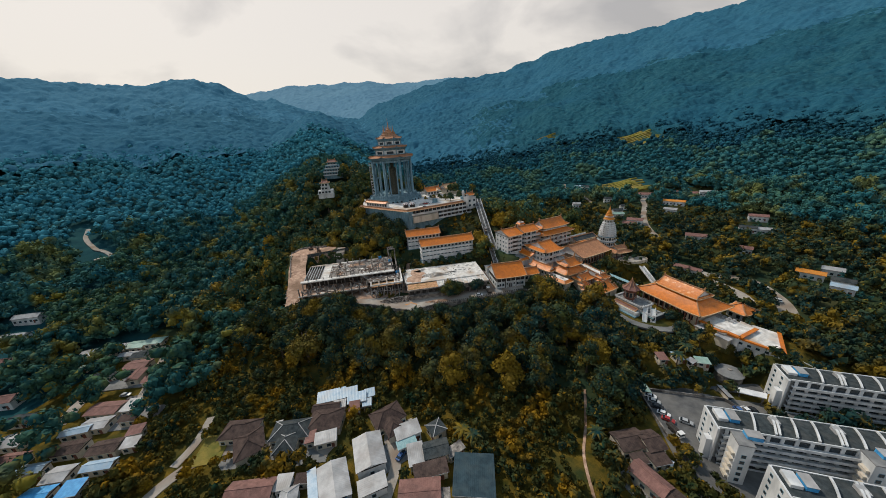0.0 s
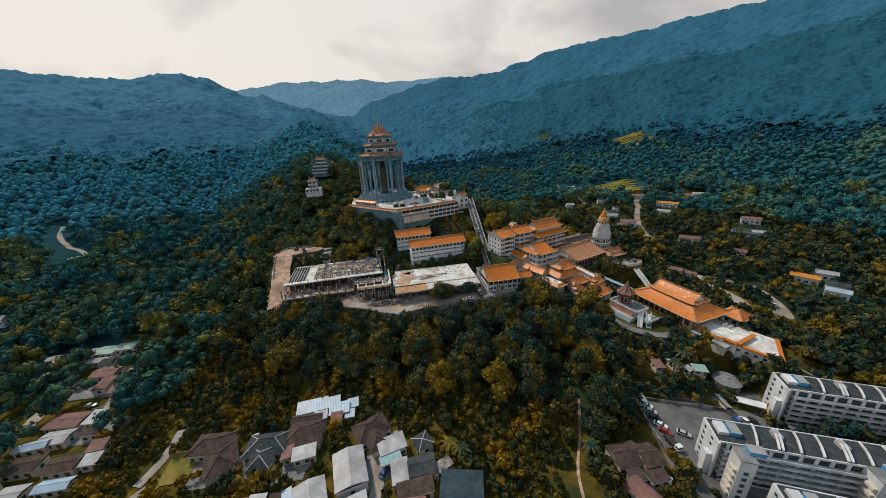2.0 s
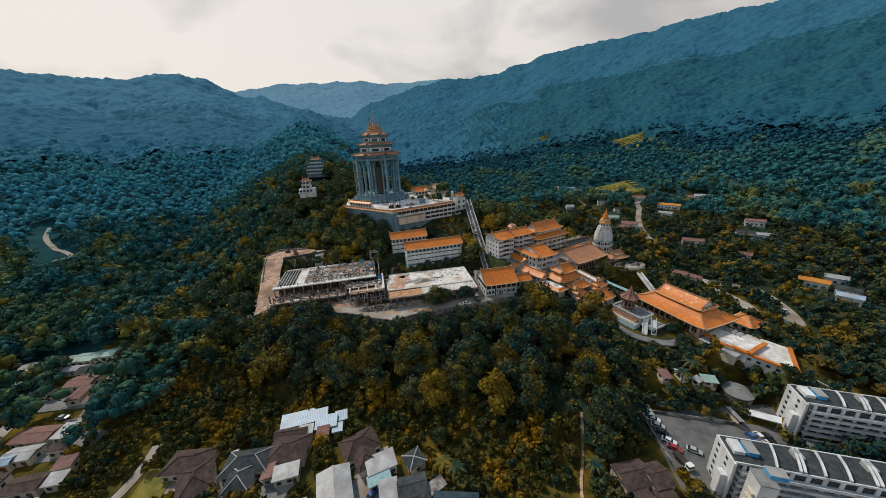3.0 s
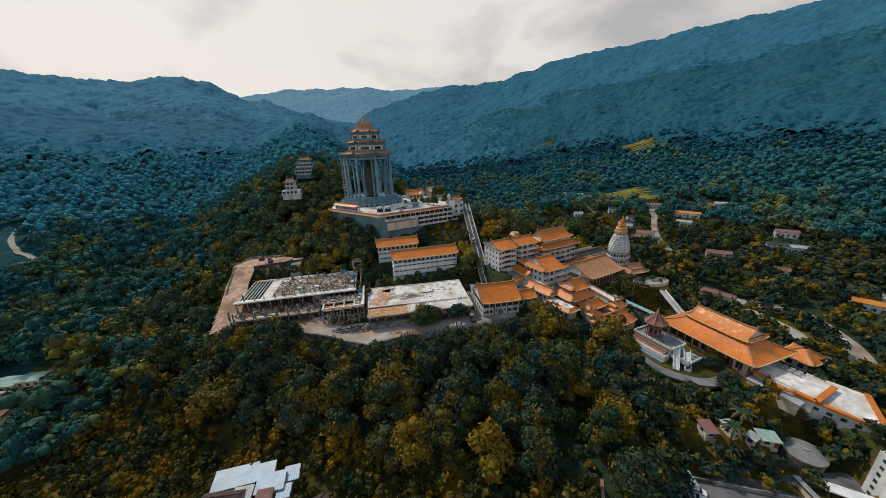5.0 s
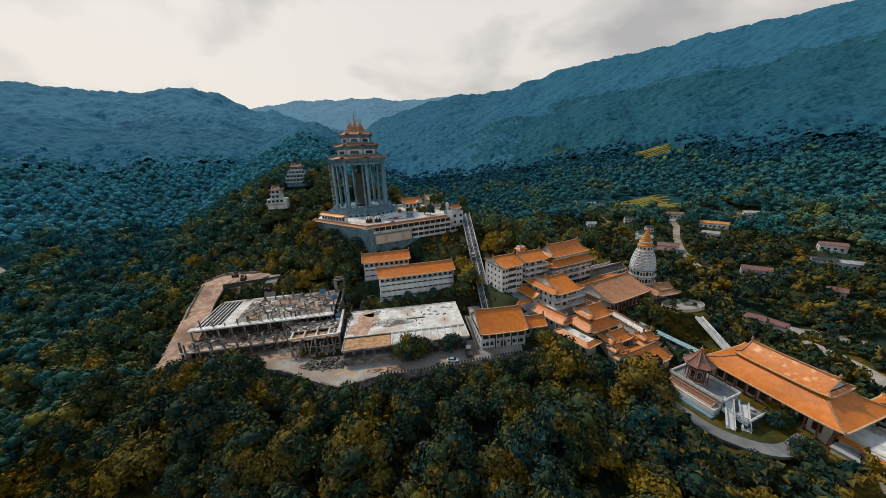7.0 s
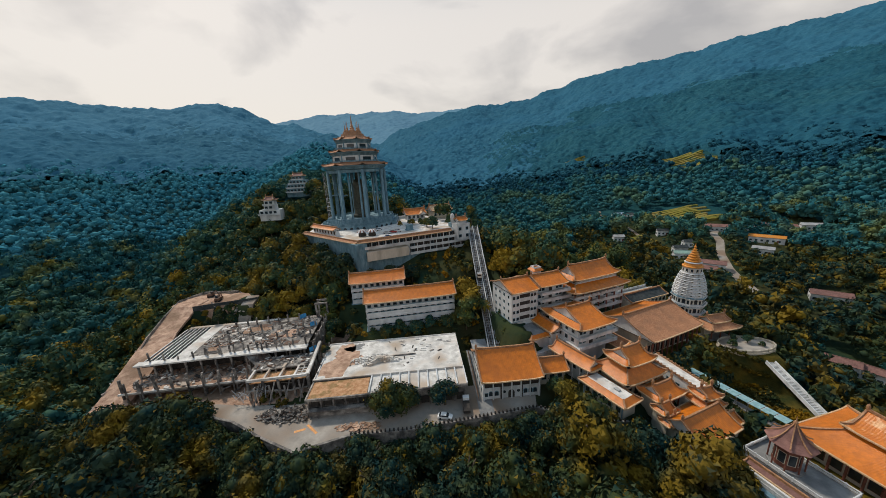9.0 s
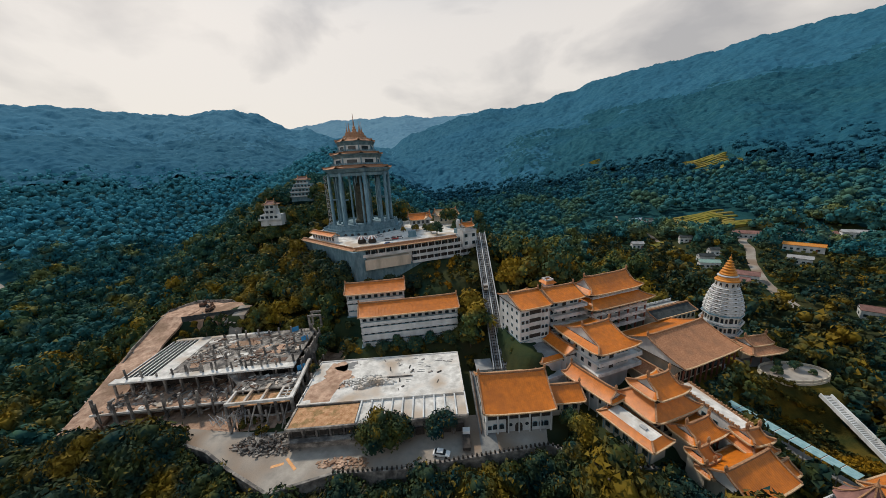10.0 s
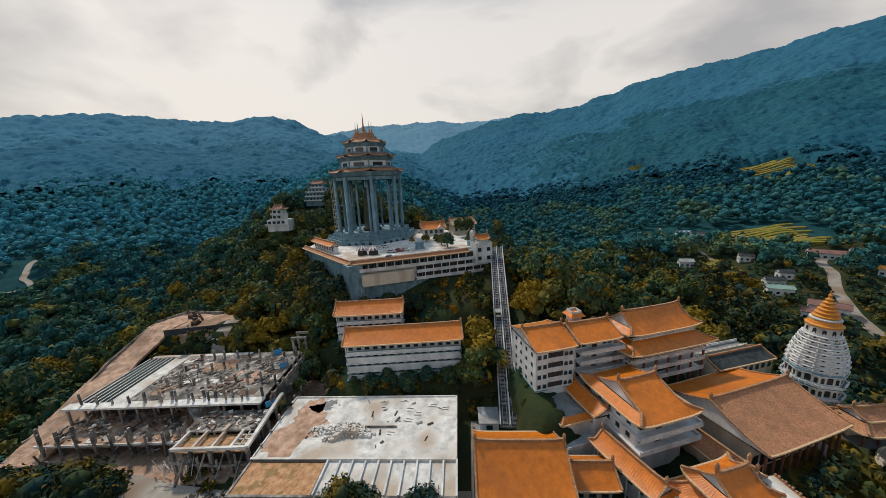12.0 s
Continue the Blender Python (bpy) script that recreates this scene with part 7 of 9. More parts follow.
# ---- houses ----
def house(x, y, rz, L, D, h=3.2, rise=1.6, roof=None, style="gable", wall=None, z=None, label="", rib=0.6):
    """A small house: walls, windows, a door, and a gabled, hipped or single-pitch roof."""
    roof = roof or BROWNROOF
    z = land_at(x, y) if z is None else z
    t = thing("house", x, y, z, rz, label, "house")
    part("wall", Shape().box(0, 0, -1.5, L - 0.9, D - 0.9, h + 1.5), wall or CREAM, t)
    for i in range(max(1, int(L / 3))):
        window(t, -L / 2 + 1.8 + i * 3, -D / 2 + 0.45, 1.0, 0, 1.2, 1.1)
    place("door", shared(("house_door", 1), lambda: Shape().box(0, -0.03, 0, 1.0, 0.07, 2.1), REDWOOD), t, L * 0.3, -D / 2 + 0.45, 0)
    for sx in (-1, 1):
        window(t, sx * (L / 2 - 0.45), 0, 1.0, 90 * sx, 1.1, 1.1)
    r = Shape()
    if style == "shed":
        n = max(4, int(L / rib) * 2)
        for i in range(n + 1):
            u = -L / 2 + L * i / n
            b = 0.03 if i % 2 else 0.0
            r.v += [(u, -D / 2, h + b), (u, D / 2, h + rise + b)]
        r.f = [(2 * i, 2 * i + 2, 2 * i + 3, 2 * i + 1) for i in range(n)]
        part("roof", r, roof, t)
        part("roof_edge", Shape().beam((-L / 2, -D / 2, h - 0.15), (L / 2, -D / 2, h - 0.15), 0.12, 0.14), TIN, t)
        w = Shape()
        for sx in (-1, 1):
            w.face((sx * (L / 2 - 0.5), -D / 2 + 0.5, h - 0.1), (sx * (L / 2 - 0.5), D / 2 - 0.5, h - 0.1), (sx * (L / 2 - 0.5), D / 2 - 0.5, h + rise - 0.2))
        part("gable", w, wall or CREAM, t)
        part("upper_wall", Shape().box(0, D / 2 - 0.6, h - 0.1, L - 1.0, 0.25, rise - 0.15), wall or CREAM, t)
    else:
        hip = D / 2 if style == "hip" else 0.0
        for side in (-1, 1):
            s = Shape()
            n = max(4, int(L / rib) * 2)
            for i in range(n + 1):
                u = -1 + 2 * i / n
                b = 0.03 if i % 2 else 0.0
                s.v += [(u * L / 2, side * D / 2, h + b), (u * (L / 2 - hip), 0, h + rise + b)]
            s.f = [(2 * i, 2 * i + 2, 2 * i + 3, 2 * i + 1) for i in range(n)]
            part("roof_slope", s, roof, t)
        for sx in (-1, 1):
            g = Shape()
            if hip:
                g.face((sx * L / 2, -D / 2, h), (sx * L / 2, D / 2, h), (sx * (L / 2 - hip), 0, h + rise))
                part("roof_hip", g, roof, t)
                for sy in (-1, 1):
                    part("hip_tile", Shape().beam((sx * L / 2, sy * D / 2, h), (sx * (L / 2 - hip), 0, h + rise), 0.25, 0.16), roof if roof is not GREYROOF else TIN, t)
            else:
                g.face((sx * (L / 2 - 0.45), -D / 2 + 0.3, h - 0.05), (sx * (L / 2 - 0.45), D / 2 - 0.3, h - 0.05), (sx * (L / 2 - 0.45), 0, h + rise - 0.1))
                part("gable", g, wall or CREAM, t)
        part("ridge_cap", Shape().box(0, 0, h + rise - 0.05, max(0.3, L - 2 * hip), 0.3, 0.14), roof, t)
    part("soffit_board", Shape().box(0, 0, h - 0.14, L - 0.15, D - 0.15, 0.1), DARK, t)
    plot(x, y, L / 2 + 0.5, D / 2 + 0.5, rz)
    return t


house(-51.63, 67.98, -54, 13.44, 10.08, 4.26, 1.12, TIN, "gable", WHITE, label="broad house with a pale grey metal roof")
house(-45.47, 58.46, -54, 5.6, 8.96, 3.36, 0.56, TIN, "shed", WHITE, label="white lean-to with a pale metal roof")
house(-57.46, 56, -50, 13.44, 9.41, 4.48, 1.01, TIN, "gable", WHITE, label="long house with a weathered pale metal roof")
house(-63.39, 53.31, -50, 12.32, 2.91, 3.81, 0.45, SKYBLUE, "shed", WHITE, label="narrow lean-to with a blue metal roof")
house(-52.42, 52.08, -50, 5.6, 3.36, 3.58, 0.34, BLUE, "shed", WHITE, label="small shed with a bright blue roof")
house(-104.72, 65.41, 18, 13.44, 8.96, 3.58, 2.46, BROWNROOF, "hip", label="bungalow with a dark brown hip roof")
house(-96.32, 61.15, -42, 11.76, 10.08, 3.58, 2.58, BROWNROOF, "hip", label="bungalow wing with a dark brown hip roof")
house(-85.12, 69.89, 22, 14.56, 8.96, 3.58, 2.46, GREYROOF, "hip", label="bungalow with a dark grey hip roof and pale ridges")
house(-82.88, 64.51, -66, 8.96, 7.84, 3.58, 2.24, GREYROOF, "hip", label="front wing with a dark grey hip roof")
house(-91.39, 69.44, -66, 6.72, 2.46, 3.14, 0.34, TIN, "shed", WHITE, label="white carport roof between bungalows")
house(-74.82, 76.83, 18, 12.88, 10.08, 3.58, 2.46, BROWNROOF, "hip", label="house with a brown tiled hip roof")
house(-76.83, 70.78, -66, 10.08, 3.58, 3.36, 0.45, RUSTROOF, "shed", label="strip of faded red roofing")
house(-70.11, 69.78, 30, 7.84, 4.93, 3.36, 0.67, TIN, "shed", label="porch with a corrugated grey roof")
house(-78.4, 82.21, 22, 11.2, 4.48, 3.58, 1.12, BROWNROOF, "gable", label="old house with a rusty brown roof")
house(-79.74, 87.81, 30, 11.76, 6.05, 4.03, 0.78, SKYBLUE, "shed", label="terrace house with a faded sky blue roof")
house(-72.35, 91.62, 30, 4.93, 5.15, 4.7, 0.56, SKYBLUE, "shed", label="small house with a bright blue metal roof")
house(-68.54, 89.15, 28, 7.84, 5.38, 4.26, 0.67, SKYBLUE, "shed", label="house with a pale blue metal roof")
house(-64.96, 93.41, 30, 4.48, 4.48, 4.03, 0.56, SKYBLUE, "shed", label="end house with a pale blue roof")
house(-73.92, 84.67, 26, 5.15, 3.81, 3.7, 0.45, TIN, "shed", label="shack with a rusted pale tin roof")
house(-67.2, 84.9, 26, 4.48, 5.15, 3.7, 0.56, RUSTROOF, "shed", label="shack with a faded red roof")
house(-63.62, 88.48, 26, 3.81, 3.81, 3.36, 0.45, SKYBLUE, "shed", label="shack with a small blue roof")
house(-51.97, 83.55, 48, 12.32, 9.41, 3.81, 2.69, BROWNROOF, "hip", label="brown-roofed house with crossing hip roofs")
house(-48.61, 80.42, -42, 10.64, 7.17, 3.58, 2.13, BROWNROOF, "hip", label="front wing with a brown hip roof")
house(-41.78, 78.85, 38, 9.41, 6.05, 4.03, 0.67, TIN, "shed", WHITE, label="house with a flat white metal roof")
house(-40.32, 74.37, 38, 7.17, 3.36, 3.36, 0.34, TEAL, "shed", WHITE, label="lean-to with a teal sheet roof")
house(-35.39, 70.56, 28, 5.6, 7.84, 3.81, 0.9, TIN, "shed", label="house with a corrugated pale roof")
house(-29.34, 73.92, 28, 8.96, 6.72, 4.26, 1.01, GREYROOF, "gable", label="house with a worn grey flat gable")
house(-29.12, 67.2, 28, 11.2, 4.93, 3.36, 0.67, BROWNROOF, "shed", label="back sheds with brown sheet roofs")
house(-23.07, 75.71, 50, 6.72, 3.36, 3.36, 0.56, CONCRETE, "shed", label="narrow shed with a rusted tin roof")
house(-29.9, 58.91, 18, 12.88, 9.52, 3.81, 1.12, RUSTROOF, "gable", label="house with a dull reddish brown roof")
house(-21.95, 58.24, 18, 3.58, 8.96, 3.36, 0.34, CONCRETE, "shed", label="side yard roof of grey sheets")
house(-15.23, 68.54, 10, 12.99, 13.44, 3.58, 0.56, NETTING, "shed", label="large shed under dark shade netting")
house(-32.03, 82.88, -42, 6.27, 6.27, 3.36, 0.9, GREYROOF, "hip", label="small house with a dark blue-grey roof")
house(-81.76, 47.49, 20, 14.56, 7.84, 3.81, 1.57, RUSTROOF, "gable", label="long house with a faded pink roof")
house(-73.25, 52.19, 20, 5.15, 5.15, 4.03, 0.56, TIN, "shed", WHITE, label="small white extension with a flat roof")
house(-68.54, 48.38, -60, 7.84, 5.6, 3.81, 1.34, TIN, "hip", WHITE, label="cream house with a pale hipped roof")
house(-67.65, 55.33, 20, 6.72, 3.36, 3.36, 0.45, BROWNROOF, "shed", label="brown lean-to behind the white houses")
house(33.82, 91.84, 24, 10.08, 7.84, 4.03, 1.46, BROWNROOF, "gable", label="house with a dark brown sheet roof")
house(40.1, 92.29, 24, 6.72, 7.84, 4.26, 1.34, BROWNROOF, "gable", label="house with a brown gable roof")
house(40.99, 86.69, 24, 6.05, 4.48, 3.36, 0.67, BROWNROOF, "shed", label="small lean-to with a brown sheet roof")
house(35.17, 85.34, 24, 4.93, 3.81, 3.25, 0.56, BROWNROOF, "shed", label="small shed with a brown sheet roof")
house(36.29, 79.07, -46, 10.64, 6.27, 3.81, 1.46, RUSTROOF, "gable", label="long house with a faded pink gable roof")
house(41.66, 73.47, -46, 5.6, 6.72, 3.58, 1.12, BROWNROOF, "gable", label="house end with a dark brown roof")
# the village across the valley
VILLAGE = ((-233, 87.4, 20, 10.1, 6.7, "TIN"), (-222.9, 94.1, 22, 11.2, 7.8, "TIN"), (-212.8, 97.4, 22, 10.1, 7.8, "GREEN"), (-202.7, 100.8, 22, 10.1, 6.7, "GREEN"), (-224, 78.4, 25, 7.8, 5.6, "GREEN"),
           (-208.3, 90.7, 20, 10.1, 4.5, "TIN"), (-200.5, 91.8, 20, 9, 6.7, "GREY"), (-192.6, 85.1, 22, 11.2, 7.8, "RUST"), (-184.8, 79.5, -60, 9, 5.6, "RUST"), (-201.6, 76.2, 20, 10.1, 4.5, "GREY"),
           (-175.8, 78.4, 26, 4.5, 4.5, "RUST"), (-174.7, 61.6, 18, 13.4, 7.8, "RUST"), (-164.6, 65, 18, 5.6, 6.7, "TIN"), (-168, 54.9, 24, 10.1, 6.7, "TIN"), (-156.8, 59.4, 24, 6.7, 3.4, "BROWN"),
           (-146.7, 56, 30, 5.6, 4.5, "RUST"), (-150.1, 48.2, 26, 10.1, 6.7, "BROWN"), (-142.2, 51.5, 26, 5.6, 4.5, "TIN"), (-143.4, 42.6, 24, 10.1, 4.5, "SKY"), (-153.4, 37, 24, 7.8, 6.7, "TIN"),
           (-163.5, 44.8, 26, 10.1, 6.7, "BROWN"), (-171.4, 50.4, 30, 10.1, 4.5, "SKY"), (-142.2, 34.7, 24, 6.7, 5.6, "BLUE"), (-151.2, 30.2, 24, 9, 6.7, "BLUE"), (-165.8, 35.8, 24, 9, 4.5, "SKY"),
           (-191.5, 41.4, 20, 10.1, 6.7, "TIN"), (-206.1, 49.3, 20, 9, 5.6, "GREY"), (-179.2, 37, 20, 9, 4.5, "RUST"))
HUES = {"TIN": (TIN, "pale tin"), "GREEN": (GREENROOF, "faded green"), "GREY": (GREYROOF, "grey sheet"), "RUST": (RUSTROOF, "faded red"), "BROWN": (BROWNROOF, "dark brown"), "SKY": (SKYBLUE, "pale blue"), "BLUE": (BLUE, "bright blue")}
for _x, _y, _r, _L, _D, _h in VILLAGE:
    house(_x, _y, _r, _L, _D, 3.2, 0.9, HUES[_h][0], "gable" if _L > 7.5 else "shed", label="village house with a " + HUES[_h][1] + " roof")
FARV_ = ((132, 428, -12, 22, 12, "RUST"), (152, 430, -12, 20, 11, "RUST"), (170, 424, -12, 18, 10, "RUST"), (186, 417, -12, 16, 7, "TIN"), (143, 384, -28, 20, 6, "GOLD"), (136, 371, -28, 12, 6, "TIN"),
         (132, 300, -20, 15, 8, "RUST"), (95, 336, -20, 14, 9, "RUST"), (88, 326, -20, 12, 7, "RUST"), (97, 384, 10, 11, 6, "GREY"), (87, 372, 10, 10, 6, "GREY"), (84, 356, 5, 12, 6, "GREEN"),
         (48, 392, 10, 9, 6, "TIN"), (58, 471, 15, 12, 6, "SKY"), (66, 462, 15, 10, 6, "GREY"), (84, 409, 5, 9, 5, "GREY"), (197, 346, -20, 14, 8, "RUST"), (178, 322, -20, 12, 7, "GREY"), (189, 319, -20, 12, 6, "TIN"),
         (154, 274, -30, 8, 6, "RUST"), (166, 232, -35, 13, 6, "GOLD"), (175, 222, -35, 10, 6, "GREY"), (168, 212, -35, 10, 5, "SKY"), (182, 240, -30, 10, 6, "TIN"), (-303.5, 87.4, 25, 13.4, 6.7, "TIN"), (-318.1, 100.8, 25, 15.7, 6.7, "TIN"),
         (-273.3, 71.7, 25, 11.2, 6.7, "RUST"), (-229.6, 53.8, 25, 11.2, 6.7, "RUST"), (97, 232, -30, 9, 5, "RUST"), (104, 228, -45, 8, 4, "RUST"))
HUES["GOLD"] = (GOLD, "bright orange")
for _x, _y in ((103, 310), (103, 330), (107, 350), (111, 368), (115, 384), (119, 402), (126, 418), (100, 236), (110, 226), (124, 222), (131, 212), (131, 196), (127, 180)):
    plot(_x - 2, _y - 5, 5, 6, 0, True)
for _x, _y, _r, _L, _D, _h in FARV_:
    house(_x, _y, _r, _L, _D, 4.0, 1.6, HUES[_h][0], "gable", WHITE, label="distant building with a " + HUES[_h][1] + " roof among trees")
    plot(_x - _x * 0.03, _y - 9, _L / 2 + 2, 9, _r, True)


# ---- apartment slabs ----
def apartments(x, y, rz, L, D, base, floors, fh, label):
    """A long slab of flats: end walls, deep balconies floor by floor, a dark roof with pale curved ribs, and roof tanks."""
    t = thing("apartment_block", x, y, base, rz, label, "apartment building", "apartment blocks")
    H = floors * fh
    part("core", Shape().box(L / 2, 0.6, -3, L, D - 1.2, H + 3), WHITE, t)
    for k in range(floors):
        z = k * fh
        part("balcony_slab", Shape().box(L / 2 + 0.6, -D / 2 - 0.5, z - 0.2, L - 1.2, 1.9, 0.25), WHITE, t)
        part("balcony_parapet", Shape().box(L / 2 + 0.6, -D / 2 - 1.4, z - 0.2, L - 1.2, 0.16, 0.95), WHITE, t)
        # One dark band paints the shade of the balcony recess with its glazing.
        part("shade_band", Shape().box(L / 2 + 0.6, -D / 2 + 0.02, z + 0.2, L - 2.0, 0.06, fh - 0.6), GLASS, t, "dark glazing band carrying the shade behind the balconies")
        for i in range(int(L / 3.4)):
            part("pier", Shape().box(2.2 + i * 3.4, -D / 2 - 0.1, z, 0.9, 0.35, fh), WHITE, t)
        for j in range(2):
            window(t, -0.5, -D / 4 + j * D / 2 + 0.3, z + 0.6, -90, 0.9, 0.8)
    part("end_wall", Shape().box(-0.2, -0.2, -3, 0.6, D + 1.0, H + 3.3), WHITE, t)
    part("end_step", Shape().box(-1.2, -D / 2 + 1.4, -3, 1.8, 2.4, H * 0.82), WHITE, t)
    part("roof_deck", Shape().box(L / 2, 0, H, L, D, 0.35), GREYROOF, t, "dark grey roof sheeting")
    part("roof_parapet", Shape().box(L / 2, -D / 2 - 0.1, H, L, 0.3, 0.6), WHITE, t)
    part("rear_parapet", Shape().box(L / 2, D / 2, H, L, 0.3, 0.6), WHITE, t)
    for i in range(int((L - 9) / 5.0)):
        px = 9.0 + i * 5.0
        pts = [(px + 0.5 * q, -D / 2 + D * q / 6, H + 0.3 + 0.9 * math.sin(math.pi * min(1, 0.2 + q / 7.5))) for q in range(7)]
        part("roof_rib", run(pts, 0.5, 0.4), WHITE, t, "pale curved roof rib")
        if i % 3 == 1:
            part("roof_rib", run([(q0 + 0.9, q1, q2) for q0, q1, q2 in pts], 0.5, 0.4), WHITE, t, "pale curved roof rib")
            part("roof_box", Shape().box(px + 2.4, 1.4, H + 0.35, 2.0, 2.6, 1.0), TIN, t)
    part("lift_house", Shape().box(2.2, 0.6, H, 2.6, D - 4, 1.4), WHITE, t)
    part("roof_tank", Shape().box(5.2, 0.4, H + 0.4, 2.4, D - 4.4, 1.3), BLUE, t, "bright blue water tank")
    part("tank_lid", Shape().box(5.2, 0.4, H + 1.7, 2.6, D - 4.2, 0.12), TIN, t)
    plot(x + L / 2 * math.cos(radians(rz)), y + L / 2 * math.sin(radians(rz)), L / 2 + 3, D / 2 + 5, rz)
    return t


APT_Z = -3.5
apartments(91.0, 124.6, -3.4, 67, 8.3, APT_Z, 6, 2.25, "long white six-storey block of flats with balcony bands")
apartments(57.6, 97.0, -1.0, 83, 8.3, APT_Z, 6, 2.25, "long white block of flats with a dark ribbed roof")
apartments(64.6, 77.8, -2.0, 83, 8.3, APT_Z, 6, 2.25, "white block of flats with a blue roof tank")


def stair_block(x, y, rz, top, label):
    t = thing("stair_tower", x, y, APT_Z, rz, label, "stair tower", "stair towers")
    part("wall", Shape().box(0, 0, -2, 3.8, 4.6, top + 2), WHITE, t)
    part("roof", Shape().box(0, 0, top, 4.1, 4.9, 0.3), PAVING, t)
    for k in range(5):
        part("landing", Shape().box(-2.2, -0.6, 1.2 + k * 2.3, 1.0, 2.4, 0.9), CREAM, t)
        window(t, 0, -2.3, 1.3 + k * 2.3, 0, 1.0, 1.1)
    part("tank", Shape().box(2.9, 1.4, top, 3.8, 2.6, 1.4), BLUE, t, "blue water tank with a pale lid")
    part("tank_lid", Shape().box(2.9, 1.4, top + 1.4, 4.0, 2.8, 0.12), TIN, t)
    plot(x, y, 4, 4, rz)


stair_block(61.0, 88.0, -2, 15.2, "white stair tower with a blue roof tank")
stair_block(92.0, 89.6, -2, 14.1, "grey stair tower against the flats")

f_ = new("car_park", Shape().prism([(44.8, 120.4), (78.4, 129.92), (89.6, 133.28), (151.2, 125.44), (151.2, 67.2), (49.28, 67.2), (47.04, 94.08)], -4.3, -3.38).mesh("car_park", ASPHALT))
tagged(f_, "worn grey asphalt yard round the flats", "car park", kind="structure")
plot(60.5, 110, 18, 13, 0)
plot(62.7, 118.7, 20, 4.5, 0)
w_ = thing("yard_retaining_wall", 0, 0, 0, 0, "stained retaining wall round the flats", "retaining wall", kind="structure")
for _a, _b in (((43.68, 120.96), (46.48, 105.28)), ((46.48, 105.28), (48.72, 94.08)), ((48.72, 94.08), (48.38, 82.88)), ((48.38, 82.88), (50.4, 64.96)), ((43.68, 120.96), (73.92, 120.96)), ((73.92, 120.96), (80.64, 113.12))):
    part("wall", Shape().beam((*_a, -7.0), (*_b, -7.0), 0.4, 4.8), CONCRETE, w_)
_cols = ("white", "silver", "black", "white", "red", "silver", "blue", "white", "black", "silver")
for _i, (_x, _y, _r) in enumerate(((47.7, 117.4, -15), (48.2, 114.7, -15), (48.6, 112, -15), (49.7, 108.9, -25), (50.3, 106.3, -25), (56, 106.6, -20), (76.6, 116, -70), (79.1, 116.4, -70), (81.5, 116.7, -70), (52, 80.6, -80), (53.3, 73.9, -70), (73.9, 107.5, -4), (81.8, 106.8, -4), (89.6, 106.4, -4), (97.4, 106, -4), (105.3, 105.5, -4))):
    car(_x, _y, -3.38, _r, _cols[_i % 10])
for _i, (_x, _y, _r) in enumerate(((44.4, 87.1, 60), (45.2, 75, -46), (-41.4, 71.2, 75), (-45.5, 82.2, 40), (-86.8, 65.9, 60), (-75.9, 67.9, 22), (-173.6, 69.4, 60), (-179.2, 70.6, 20), (-169.7, 74.5, 60), (127, 214, 70), (134, 212, 80), (131, 196, 80), (128, 208, 75), (112, 198, 60))):
    car(_x, _y, land_at(_x, _y) + 0.32, _r, _cols[(_i * 3) % 10])
for _i, (_x, _y, _r) in enumerate(((-86, 235, 20), (-84, 238, 20), (-99, 240, 70), (-82.5, 241, 25), (-96, 243, 70), (-80, 226, 45))):
    car(_x, _y, 50.47, _r, _cols[(_i * 3 + 1) % 10])
car(-28.4, 160.8, 13.36, 10, "white")
truck(-23.6, 166.2, 13.36, 110, "white")
truck(50.8, 101.5, -3.38, -65, "white")

# ---- tank, huts and small things on the slope ----
k_ = thing("water_tank", 82.2, 136.1, -4.9, 0, "round concrete water tank with a low conical lid", "water tank")
part("drum", Shape().ring([(4.7, -2), (4.7, 3.8)], 32), CONCRETE, k_)
part("lid", Shape().ring([(5.0, 3.8), (5.0, 4.15), (1.2, 5.0), (0.8, 5.0)], 32), PAVING, k_)
part("hatch", Shape().ring([(0.8, 4.95), (0.8, 5.3)], 12), CONCRETE, k_)
plot(82.2, 136.1, 6, 6, 0)
for _x, _y, _r, _L, _D, _h in ((55.1, 132.5, 10, 4, 4.9, "RUST"), (61.6, 133.7, 20, 3.6, 5.2, "SKY"), (69.9, 132.6, 0, 5.2, 4, "GREEN"), (65.6, 131.3, 40, 3.4, 2.7, "TIN"), (46.1, 119.4, 100, 4.9, 2.9, "GREEN"), (75, 123.4, 100, 6.7, 2, "TIN")):
    house(_x, _y, _r, _L, _D, 2.4, 0.5, HUES[_h][0], "shed", label="small hut with a " + HUES[_h][1] + " roof on the slope")
c_ = thing("entrance_canopy", 83.4, 123.2, -3.4, -30, "tilted white concrete entrance canopy", "canopy")
part("roof", Shape().beam((-4, 0, 2.4), (4, 0, 4.2), 3.4, 0.3), WHITE, c_)
for _px, _h in ((-3.2, 2.6), (3.2, 4.0)):
    part("post", Shape().box(_px, 0, -1, 0.4, 2.6, _h + 1), CONCRETE, c_)
plot(83.4, 123.2, 5, 3, -30)

